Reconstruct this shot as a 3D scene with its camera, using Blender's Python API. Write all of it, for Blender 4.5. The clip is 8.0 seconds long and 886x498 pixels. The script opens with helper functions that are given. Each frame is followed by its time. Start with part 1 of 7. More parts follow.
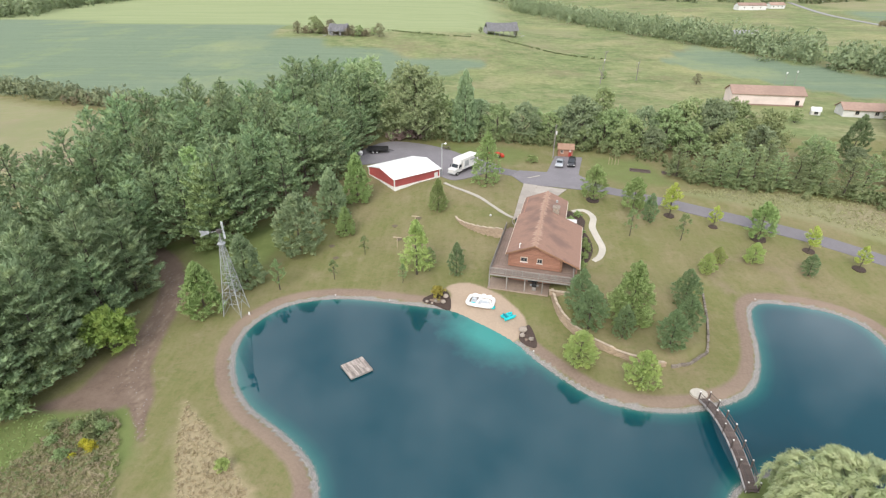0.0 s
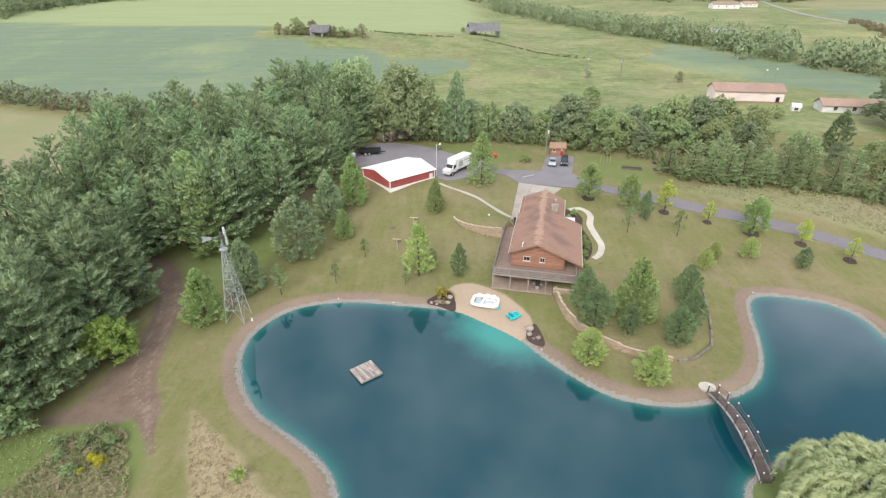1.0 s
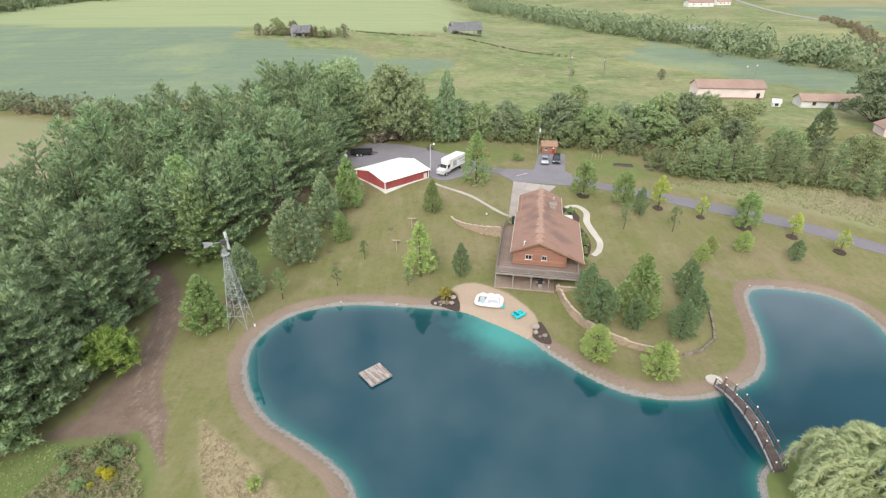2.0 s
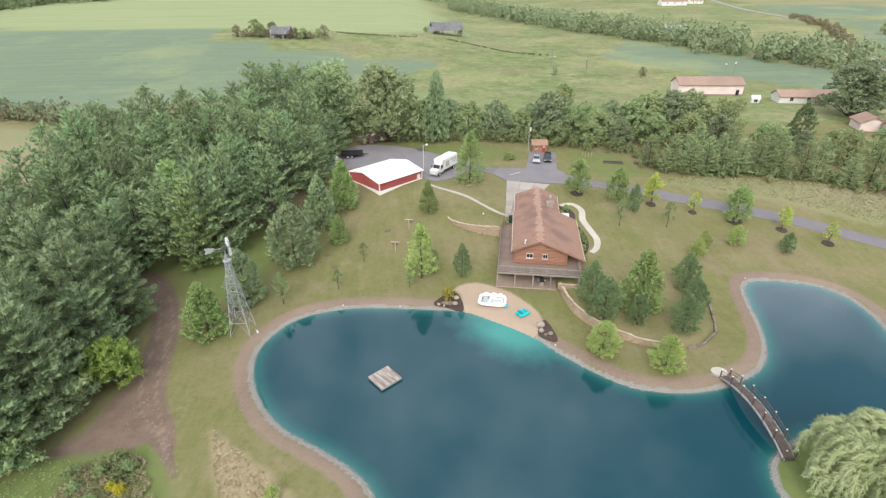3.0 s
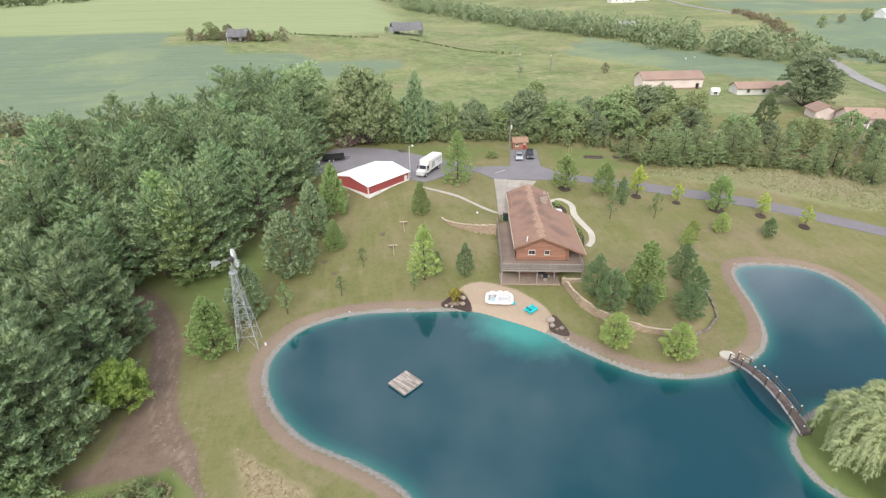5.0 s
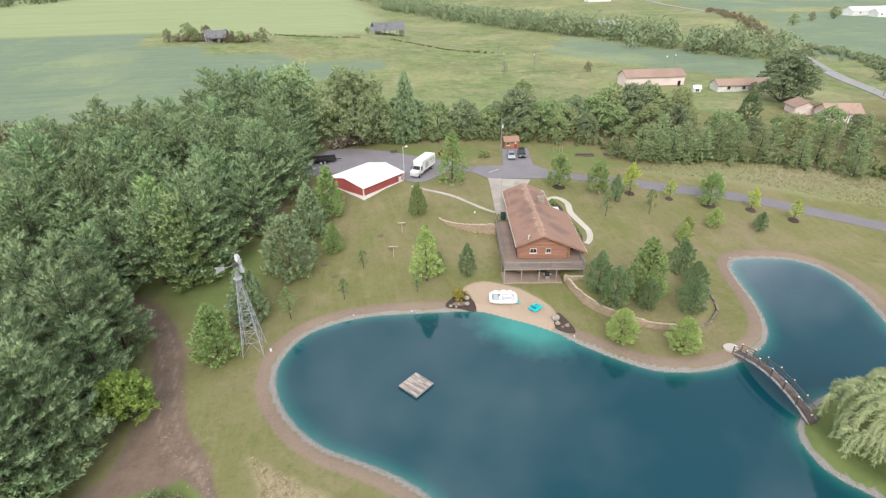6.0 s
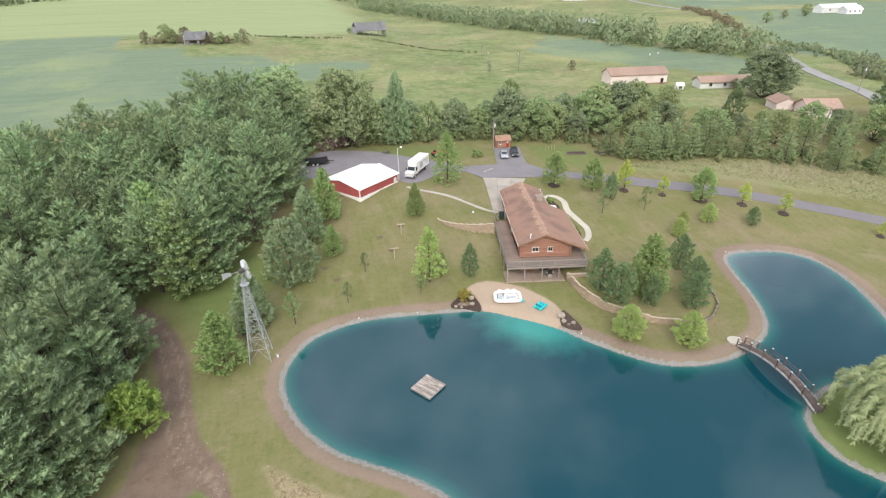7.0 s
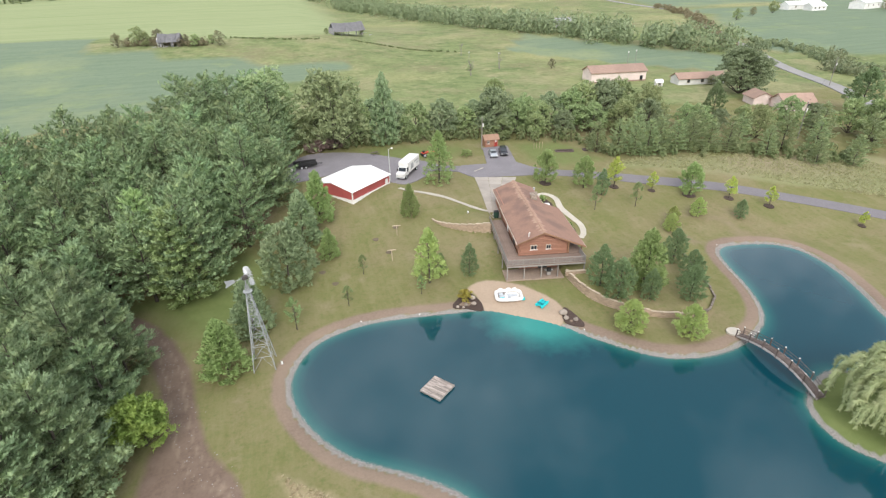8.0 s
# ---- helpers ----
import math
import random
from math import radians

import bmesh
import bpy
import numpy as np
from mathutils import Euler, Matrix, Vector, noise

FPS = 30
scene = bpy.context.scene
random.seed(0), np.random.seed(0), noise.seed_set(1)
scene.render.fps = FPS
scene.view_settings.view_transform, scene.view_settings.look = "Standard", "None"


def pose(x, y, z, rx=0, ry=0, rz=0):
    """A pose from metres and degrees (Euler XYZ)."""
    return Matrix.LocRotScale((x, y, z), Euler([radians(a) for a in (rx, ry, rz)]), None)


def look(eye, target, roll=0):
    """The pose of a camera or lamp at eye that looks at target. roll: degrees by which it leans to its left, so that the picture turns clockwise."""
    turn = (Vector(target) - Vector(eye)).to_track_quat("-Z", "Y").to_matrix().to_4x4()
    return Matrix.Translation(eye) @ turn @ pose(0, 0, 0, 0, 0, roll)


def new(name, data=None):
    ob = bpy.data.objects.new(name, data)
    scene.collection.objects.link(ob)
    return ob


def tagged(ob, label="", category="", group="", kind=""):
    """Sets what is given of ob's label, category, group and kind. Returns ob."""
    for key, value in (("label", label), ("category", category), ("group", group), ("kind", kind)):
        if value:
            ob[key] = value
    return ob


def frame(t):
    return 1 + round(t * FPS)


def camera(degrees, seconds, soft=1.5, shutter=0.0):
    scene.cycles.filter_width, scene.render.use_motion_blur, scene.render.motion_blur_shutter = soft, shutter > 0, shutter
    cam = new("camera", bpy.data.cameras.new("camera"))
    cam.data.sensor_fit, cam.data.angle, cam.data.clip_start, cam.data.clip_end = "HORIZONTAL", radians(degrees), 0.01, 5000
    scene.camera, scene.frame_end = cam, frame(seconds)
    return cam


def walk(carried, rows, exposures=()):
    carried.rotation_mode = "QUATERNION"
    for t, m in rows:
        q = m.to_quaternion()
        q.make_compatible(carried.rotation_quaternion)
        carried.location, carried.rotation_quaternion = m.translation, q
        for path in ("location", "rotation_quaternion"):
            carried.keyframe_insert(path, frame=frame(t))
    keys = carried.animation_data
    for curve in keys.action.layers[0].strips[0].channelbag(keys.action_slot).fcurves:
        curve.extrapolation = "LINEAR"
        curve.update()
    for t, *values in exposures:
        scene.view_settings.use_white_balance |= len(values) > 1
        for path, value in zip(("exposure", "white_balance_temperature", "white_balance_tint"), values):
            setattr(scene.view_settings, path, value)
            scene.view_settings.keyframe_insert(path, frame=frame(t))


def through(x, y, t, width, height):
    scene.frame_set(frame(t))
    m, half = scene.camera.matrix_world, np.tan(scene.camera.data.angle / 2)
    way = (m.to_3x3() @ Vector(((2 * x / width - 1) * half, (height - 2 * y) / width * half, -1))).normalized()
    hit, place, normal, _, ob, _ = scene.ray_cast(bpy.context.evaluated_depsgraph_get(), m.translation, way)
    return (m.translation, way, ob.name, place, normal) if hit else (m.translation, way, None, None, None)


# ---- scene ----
cam = camera(81.9, 8.0, 1.25)
PATH = [
    (0, (-1.094, 0.696, 43.391), (-1.168, 2.465, 42.46), 0.1),
    (0.5, (-2.802, 0.757, 43.405), (-2.839, 2.526, 42.474), -0.0),
    (1, (-4.257, 0.809, 43.403), (-4.262, 2.58, 42.473), -0.1),
    (1.5, (-5.799, 0.926, 43.431), (-5.77, 2.695, 42.5), -0.2),
    (3, (-10.54, 1.429, 43.495), (-10.4, 3.193, 42.563), -0.5),
    (3.5, (-12.133, 1.664, 43.5), (-11.956, 3.425, 42.567), -0.7),
    (4, (-13.701, 1.945, 43.54), (-13.485, 3.701, 42.606), -0.8),
    (4.5, (-15.344, 2.222, 43.601), (-15.091, 3.972, 42.667), -0.9),
    (6, (-20.137, 3.372, 43.723), (-19.775, 5.101, 42.786), -1.1),
    (6.5, (-21.721, 3.811, 43.775), (-21.325, 5.533, 42.838), -1.2),
    (7, (-23.298, 4.318, 43.881), (-22.867, 6.03, 42.941), -1.3),
    (7.5, (-24.785, 4.807, 43.961), (-24.316, 6.509, 43.02), -1.4),
    (8, (-26.283, 5.37, 44.015), (-25.774, 7.059, 43.072), -1.6),
]
walk(cam, [(t, look(eye, target, roll)) for t, eye, target, roll in PATH])

# -- terrain --
def smooth(a, b, v):
    k = np.clip((np.asarray(v, float) - a) / (b - a), 0, 1)
    return k * k * (3 - 2 * k)


def rounded(points, steps=6, closed=True):
    """A Catmull-Rom curve through plan points."""
    p = np.array(points, float)
    n = len(p)
    out = []
    for i in range(n if closed else n - 1):
        pick = [(i + k) % n if closed else min(max(i + k, 0), n - 1) for k in (-1, 0, 1, 2)]
        a, b, c, d = (p[k] for k in pick)
        for s in range(steps):
            u = s / steps
            out.append(0.5 * (2 * b + (c - a) * u + (2 * a - 5 * b + 4 * c - d) * u * u + (3 * b - a - 3 * c + d) * u ** 3))
    if not closed:
        out.append(p[-1])
    return np.array(out)


def line_distance(x, y, line, closed=False):
    """Distance of plan points to a polyline."""
    x, y = np.asarray(x, float), np.asarray(y, float)
    best = np.full(x.shape, 1e9)
    pts = list(line) + ([line[0]] if closed else [])
    for a, b in zip(pts, pts[1:]):
        dx, dy = b[0] - a[0], b[1] - a[1]
        k = np.clip(((x - a[0]) * dx + (y - a[1]) * dy) / (dx * dx + dy * dy + 1e-9), 0, 1)
        best = np.minimum(best, np.hypot(x - a[0] - k * dx, y - a[1] - k * dy))
    return best


def inside(x, y, ring):
    x, y = np.asarray(x, float), np.asarray(y, float)
    odd = np.zeros(x.shape, bool)
    for a, b in zip(ring, np.roll(ring, -1, axis=0)):
        if a[1] != b[1]:
            odd ^= ((a[1] > y) != (b[1] > y)) & (x < (b[0] - a[0]) * (y - a[1]) / (b[1] - a[1]) + a[0])
    return odd


SHORE = rounded([
    (-14.0, 30), (-15.9, 35.3), (-20.0, 39.2), (-25.0, 42.8), (-28.3, 46.8), (-30.5, 51.5), (-31.2, 56), (-30.2, 60),
    (-27.2, 63.9), (-22.5, 65.8), (-17, 66.2), (-9.5, 65.1), (-2.7, 63.8), (1.2, 61.2), (6.1, 57), (9, 53), (12.2, 49.2), (15.5, 46.3),
    (19.6, 44.9), (24.2, 44.7), (29.5, 46.1), (33.5, 48.4), (36.2, 51.9), (38.4, 56.6), (40.2, 61.9), (42.2, 66.2),
    (45.2, 67.9), (50.2, 67.1), (54.6, 65), (56.6, 61), (55.9, 55), (53.2, 48.5), (50.6, 43.5), (47, 35), (43, 28), (39, 31),
    (34, 36.8), (29.3, 36.4), (25.4, 34), (24.0, 31), (24.2, 28.2), (26.5, 23), (24, 12), (10, 4), (-6, 8), (-13, 20)])


def shore_distance(x, y):
    """Metres from the shore, minus inside the pond."""
    d = line_distance(x, y, SHORE, True)
    return np.where(inside(x, y, SHORE), -d, d) + 0.35


# the ring wall that holds the terrace beside the house
TERRACE = rounded([(12.6, 66.6), (13.0, 62), (14.4, 58.2), (17.0, 55.2), (20.5, 52.8), (25.0, 51.7), (28.2, 52.5), (31.9, 55.9)], 5, False)
TERRACE_RING = np.vstack([TERRACE, [(36.0, 63.5), (36, 74), (14, 74)]])


PATH_WALL = rounded([(-2.4, 91.2), (-1.6, 88.8), (0.2, 86.4), (3.2, 83.9), (6.3, 82.4)], 6, False)
PATH_BANK = np.vstack([PATH_WALL, [(9.5, 90), (4, 100), (-2.4, 98)]])


def upland(x, y):
    """The lie of the land without the pond."""
    x, y = np.asarray(x, float), np.asarray(y, float)
    west = smooth(8, -16, x)
    east = smooth(22, 50, x)
    start = 61 + 10 * west + 4 * east
    end = 99 + 9 * west
    z = 0.55 + 3.5 * np.clip((y - start) / (end - start), 0, 1) ** (0.9 + 0.4 * west)
    z = z - 0.9 * east * smooth(110, 80, y)
    if z.ndim and z.size:
        bank = np.where(inside(x, y, PATH_BANK), 1.0, 0.0) * smooth(0.1, 0.5, line_distance(x, y, PATH_WALL)) * smooth(9, 2, line_distance(x, y, PATH_WALL))
        z = z + 1.35 * bank * smooth(-3, 5, x)
    z = z + 0.5 * smooth(150, 260, y)
    z = z + (10.5 - 7.5 * smooth(-10, 60, x)) * smooth(230, 380, y)
    z = z + 14 * smooth(420, 1100, y) + 6 * smooth(900, 2500, y)
    z = z + 4 * smooth(120, 330, x) * smooth(150, 300, y)
    z = z + 0.8 * smooth(-40, -75, x) * smooth(20, 60, y)
    return z


def height(x, y):
    x, y = np.asarray(x, float), np.asarray(y, float)
    z = upland(x, y)
    # level ground under the deck and the patio
    c, s = math.cos(math.radians(12.6)), math.sin(math.radians(12.6))
    hx, hy = (x - 9.92) * c - (y - 69.62) * s, (x - 9.92) * s + (y - 69.62) * c
    cut = smooth(-8.5, -6.6, hx) * smooth(3.3, 2.9, hx) * smooth(-6, -3.2, hy) * smooth(9, 1.0, hy)
    z = z * (1 - cut) + np.minimum(z, 1.12) * cut
    near = (x > -75) & (x < 100) & (y > -40) & (y < 112)
    d = np.full(x.shape, 60.0)
    if near.any():
        d[near] = shore_distance(x[near], y[near])
        step = np.where(inside(x, y, TERRACE_RING), 1.0, 0.0) * smooth(0.25, 0.85, line_distance(x, y, TERRACE))
        fade = smooth(75, 66, y) * smooth(34, 28, x)
        z = z + 0.9 * step * fade
    bank = 0.45 * smooth(0.0, 1.6, d)
    lift = smooth(1.2, 7.0, d)
    outside = bank * (1 - lift) + z * lift
    return np.where(d > 0, outside, np.maximum(-2.6, 0.38 * d))
# -- end terrain --

# ---- light ----
SUN_UP, SUN_ROUND = 40, 196
world = bpy.data.worlds.new("overcast_sky")
scene.world = world
world.use_nodes = True
wn, wl = world.node_tree.nodes, world.node_tree.links
wn.clear()
sky = wn.new("ShaderNodeTexSky")
sky.sky_type = "NISHITA"
sky.sun_disc = False
sky.sun_elevation, sky.sun_rotation = radians(SUN_UP), radians(SUN_ROUND)
sky.air_density, sky.dust_density = 1.0, 3.0
dim = wn.new("ShaderNodeVectorMath")
dim.operation = "SCALE"
dim.inputs["Scale"].default_value = 0.07
cloud_at = wn.new("ShaderNodeTexCoord")
cloud = wn.new("ShaderNodeTexNoise")
cloud.inputs["Scale"].default_value = 3.2
cloud.inputs["Detail"].default_value = 5
cloud_tone = wn.new("ShaderNodeValToRGB")
cloud_tone.color_ramp.elements[0].position, cloud_tone.color_ramp.elements[1].position = 0.39, 0.61
cloud_tone.color_ramp.elements[0].color = (0.35, 0.39, 0.47, 1)
cloud_tone.color_ramp.elements[1].color = (1.29, 1.315, 1.4, 1)
veil = wn.new("ShaderNodeMix")
veil.data_type = "RGBA"
veil.inputs[0].default_value = 0.86
back = wn.new("ShaderNodeBackground")
back.inputs["Strength"].default_value = 1.0
wout = wn.new("ShaderNodeOutputWorld")
wl.new(sky.outputs[0], dim.inputs[0])
wl.new(cloud_at.outputs["Generated"], cloud.inputs["Vector"])
wl.new(cloud.outputs["Fac"], cloud_tone.inputs["Fac"])
wl.new(dim.outputs[0], veil.inputs[6])
wl.new(cloud_tone.outputs["Color"], veil.inputs[7])
wl.new(veil.outputs[2], back.inputs["Color"])
wl.new(back.outputs[0], wout.inputs["Surface"])
sun = new("sun", bpy.data.lights.new("sun", "SUN"))
sun.data.energy, sun.data.angle, sun.data.color = 1.5, radians(28), (1.0, 0.965, 0.915)
az = radians(SUN_ROUND)
sun.matrix_world = look((0, 0, 300), Vector((0, 0, 300)) - Vector((math.sin(az) * math.cos(radians(SUN_UP)), math.cos(az) * math.cos(radians(SUN_UP)), math.sin(radians(SUN_UP)))))
scene.view_settings.exposure = 0.85


# ---- materials ----
def shader(name):
    m = bpy.data.materials.new(name)
    m.use_nodes = True
    t = m.node_tree
    return m, t.nodes, t.links, t.nodes["Principled BSDF"]


def noise_node(n, l, at, scale, detail=4.0, rough=0.6):
    t = n.new("ShaderNodeTexNoise")
    t.inputs["Scale"].default_value, t.inputs["Detail"].default_value, t.inputs["Roughness"].default_value = scale, detail, rough
    l.new(at, t.inputs["Vector"])
    return t.outputs["Fac"]


def ramp(n, l, fac, lo, hi, a=(0, 0, 0, 1), b=(1, 1, 1, 1)):
    r = n.new("ShaderNodeValToRGB")
    r.color_ramp.elements[0].position, r.color_ramp.elements[1].position = lo, hi
    r.color_ramp.elements[0].color, r.color_ramp.elements[1].color = a, b
    l.new(fac, r.inputs["Fac"])
    return r.outputs["Color"]


def mixed(n, l, fac, a, b, how="MIX"):
    m = n.new("ShaderNodeMix")
    m.data_type, m.blend_type = "RGBA", how
    for socket, v in ((m.inputs[0], fac), (m.inputs[6], a), (m.inputs[7], b)):
        if isinstance(v, (int, float)):
            socket.default_value = v
        elif isinstance(v, tuple):
            socket.default_value = (*v[:3], 1)
        else:
            l.new(v, socket)
    return m.outputs[2]


def bumped(n, l, b, fac, strength, distance=0.05):
    k = n.new("ShaderNodeBump")
    k.inputs["Strength"].default_value, k.inputs["Distance"].default_value = strength, distance
    l.new(fac, k.inputs["Height"])
    l.new(k.outputs["Normal"], b.inputs["Normal"])


def surface(name, colour, other=None, grain=8.0, broad=0.7, rough=0.8, metal=0.0, bump=0.3, depth=0.02, vary=0.12, stretch=(1, 1, 1), spec=0.3):
    """Two tones mixed at two scales, with relief and a small change from piece to piece."""
    m, n, l, b = shader(name)
    other = other or tuple(c * 0.72 for c in colour)
    at = n.new("ShaderNodeTexCoord")
    mp = n.new("ShaderNodeMapping")
    mp.inputs["Scale"].default_value = stretch
    l.new(at.outputs["Object"], mp.inputs["Vector"])
    fine, wide = noise_node(n, l, mp.outputs[0], grain, 5), noise_node(n, l, mp.outputs[0], broad, 3)
    c = mixed(n, l, ramp(n, l, fine, 0.35, 0.7), colour, other)
    c = mixed(n, l, ramp(n, l, wide, 0.4, 0.72), c, tuple(0.5 * (x + y) * 0.86 for x, y in zip(colour, other)))
    info = n.new("ShaderNodeObjectInfo")
    hsv = n.new("ShaderNodeHueSaturation")
    span = n.new("ShaderNodeMapRange")
    span.inputs[3].default_value, span.inputs[4].default_value = 1 - vary, 1 + vary
    l.new(info.outputs["Random"], span.inputs[0])
    l.new(span.outputs[0], hsv.inputs["Value"])
    l.new(c, hsv.inputs["Color"])
    l.new(hsv.outputs[0], b.inputs["Base Color"])
    b.inputs["Roughness"].default_value, b.inputs["Metallic"].default_value = rough, metal
    b.inputs["Specular IOR Level"].default_value = spec
    if bump:
        bumped(n, l, b, fine, bump, depth)
    return m


def leafage(name, dark, light, tip=None, rough=0.6, through=0.26):
    """Leaves or needles: tone by tuft, by leaf and by tree, partly let through by light."""
    m, n, l, b = shader(name)
    geo, info, at = n.new("ShaderNodeNewGeometry"), n.new("ShaderNodeObjectInfo"), n.new("ShaderNodeTexCoord")
    tone = n.new("ShaderNodeMapRange")
    tone.inputs[3].default_value, tone.inputs[4].default_value = 0.16, 0.56
    growth = n.new("ShaderNodeAttribute")
    growth.attribute_name = "tone"
    both = n.new("ShaderNodeMix")
    both.inputs[0].default_value = 0.16
    l.new(growth.outputs["Fac"], both.inputs[2])
    l.new(geo.outputs["Random Per Island"], both.inputs[3])
    l.new(both.outputs[0], tone.inputs[0])
    c = mixed(n, l, tone.outputs[0], dark, light)
    patch = noise_node(n, l, at.outputs["Object"], 0.55, 3)
    c = mixed(n, l, ramp(n, l, patch, 0.45, 0.8), c, tip or light)
    hsv = n.new("ShaderNodeHueSaturation")
    for k, lo, hi in (("Value", 0.84, 1.18), ("Hue", 0.482, 0.511)):
        span = n.new("ShaderNodeMapRange")
        span.inputs[3].default_value, span.inputs[4].default_value = lo, hi
        l.new(info.outputs["Random"], span.inputs[0])
        l.new(span.outputs[0], hsv.inputs[k])
    l.new(c, hsv.inputs["Color"])
    l.new(hsv.outputs[0], b.inputs["Base Color"])
    b.inputs["Roughness"].default_value, b.inputs["Specular IOR Level"].default_value = rough, 0.25
    glow = n.new("ShaderNodeBsdfTranslucent")
    l.new(hsv.outputs[0], glow.inputs["Color"])
    mix = n.new("ShaderNodeMixShader")
    mix.inputs[0].default_value = through
    l.new(b.outputs[0], mix.inputs[1])
    l.new(glow.outputs[0], mix.inputs[2])
    l.new(mix.outputs[0], n["Material Output"].inputs["Surface"])
    return m


def ground_material():
    m, n, l, b = shader("land_cover")
    pos = n.new("ShaderNodeNewGeometry").outputs["Position"]
    ca, cb = n.new("ShaderNodeVertexColor"), n.new("ShaderNodeVertexColor")
    ca.layer_name, cb.layer_name = "cover_a", "cover_b"
    cc, sc = n.new("ShaderNodeVertexColor"), n.new("ShaderNodeSeparateColor")
    cc.layer_name = "cover_c"
    l.new(cc.outputs["Color"], sc.inputs[0])
    sa, sb = n.new("ShaderNodeSeparateColor"), n.new("ShaderNodeSeparateColor")
    l.new(ca.outputs["Color"], sa.inputs[0])
    l.new(cb.outputs["Color"], sb.inputs[0])
    fine = noise_node(n, l, pos, 3.0, 6, 0.7)
    mid = noise_node(n, l, pos, 0.45, 5, 0.65)
    wide = noise_node(n, l, pos, 0.06, 5, 0.6)
    vast = noise_node(n, l, pos, 0.012, 5, 0.6)
    rows = n.new("ShaderNodeMapping")
    rows.inputs["Rotation"].default_value = (0, 0, radians(12))
    rows.inputs["Scale"].default_value = (0.02, 0.35, 1)
    l.new(pos, rows.inputs["Vector"])
    streak = noise_node(n, l, rows.outputs[0], 1.0, 4, 0.6)

    def edge(weight):
        """A cover's weight with a ragged edge."""
        add = n.new("ShaderNodeMath")
        add.operation = "MULTIPLY_ADD"
        add.inputs[1].default_value, add.inputs[2].default_value = 0.5, -0.25
        l.new(mid, add.inputs[0])
        sum_ = n.new("ShaderNodeMath")
        sum_.operation = "ADD"
        l.new(weight, sum_.inputs[0])
        l.new(add.outputs[0], sum_.inputs[1])
        return ramp(n, l, sum_.outputs[0], 0.3, 0.7)

    lawn = mixed(n, l, ramp(n, l, mid, 0.35, 0.68), (0.163, 0.16, 0.062), (0.212, 0.187, 0.092))
    lawn = mixed(n, l, ramp(n, l, wide, 0.42, 0.66), lawn, (0.245, 0.192, 0.115))
    tuft = noise_node(n, l, pos, 1.3, 6, 0.72)
    lawn = mixed(n, l, ramp(n, l, tuft, 0.5, 0.74), lawn, (0.125, 0.145, 0.05))
    lawn = mixed(n, l, ramp(n, l, noise_node(n, l, pos, 0.17, 5, 0.7), 0.56, 0.7), lawn, (0.26, 0.215, 0.13))
    lawn = mixed(n, l, ramp(n, l, fine, 0.3, 0.75), lawn, mixed(n, l, 0.5, lawn, (0.11, 0.13, 0.04)))
    mow = n.new("ShaderNodeMapping")
    mow.inputs["Rotation"].default_value = (0, 0, radians(-28))
    mow.inputs["Scale"].default_value = (0.7, 0.09, 1)
    l.new(pos, mow.inputs["Vector"])
    lane = noise_node(n, l, mow.outputs[0], 1.0, 4, 0.7)
    lawn = mixed(n, l, ramp(n, l, lane, 0.42, 0.75), lawn, mixed(n, l, 0.26, lawn, (0.3, 0.26, 0.15)))
    lawn = mixed(n, l, ramp(n, l, noise_node(n, l, pos, 0.09, 4, 0.6), 0.5, 0.64), lawn, mixed(n, l, 0.36, lawn, (0.125, 0.15, 0.042)))
    meadow = mixed(n, l, ramp(n, l, streak, 0.3, 0.7), (0.16, 0.198, 0.08), (0.22, 0.248, 0.11))
    meadow = mixed(n, l, ramp(n, l, noise_node(n, l, pos, 0.09, 7, 0.75), 0.45, 0.62), meadow, (0.118, 0.152, 0.06))
    meadow = mixed(n, l, ramp(n, l, noise_node(n, l, pos, 0.035, 7, 0.7), 0.5, 0.6), meadow, (0.255, 0.245, 0.13))
    meadow = mixed(n, l, ramp(n, l, vast, 0.5, 0.68), meadow, (0.3, 0.29, 0.14))
    meadow = mixed(n, l, ramp(n, l, noise_node(n, l, pos, 0.022, 8, 0.8), 0.51, 0.63), meadow, (0.2, 0.185, 0.1))
    meadow = mixed(n, l, ramp(n, l, noise_node(n, l, pos, 0.4, 8, 0.8), 0.46, 0.66), meadow, mixed(n, l, 0.6, meadow, (0.1, 0.135, 0.045)))
    meadow = mixed(n, l, ramp(n, l, noise_node(n, l, pos, 0.13, 8, 0.8), 0.56, 0.66), meadow, (0.3, 0.28, 0.15))
    crop = mixed(n, l, ramp(n, l, streak, 0.3, 0.72), (0.142, 0.187, 0.12), (0.172, 0.219, 0.143))
    crop = mixed(n, l, ramp(n, l, vast, 0.55, 0.72), crop, (0.24, 0.27, 0.145))
    crop = mixed(n, l, ramp(n, l, noise_node(n, l, pos, 0.028, 7, 0.7), 0.54, 0.68), crop, mixed(n, l, 0.5, crop, (0.25, 0.29, 0.12)))
    crop = mixed(n, l, ramp(n, l, noise_node(n, l, pos, 0.35, 6, 0.75), 0.5, 0.72), crop, mixed(n, l, 0.4, crop, (0.1, 0.15, 0.09)))
    bright = mixed(n, l, ramp(n, l, streak, 0.3, 0.72), (0.25, 0.285, 0.14), (0.29, 0.32, 0.165))
    bright = mixed(n, l, ramp(n, l, noise_node(n, l, rows.outputs[0], 0.35, 6, 0.7), 0.45, 0.68), bright, (0.21, 0.26, 0.115))
    dry = mixed(n, l, ramp(n, l, mid, 0.3, 0.7), (0.26, 0.238, 0.138), (0.225, 0.228, 0.11))
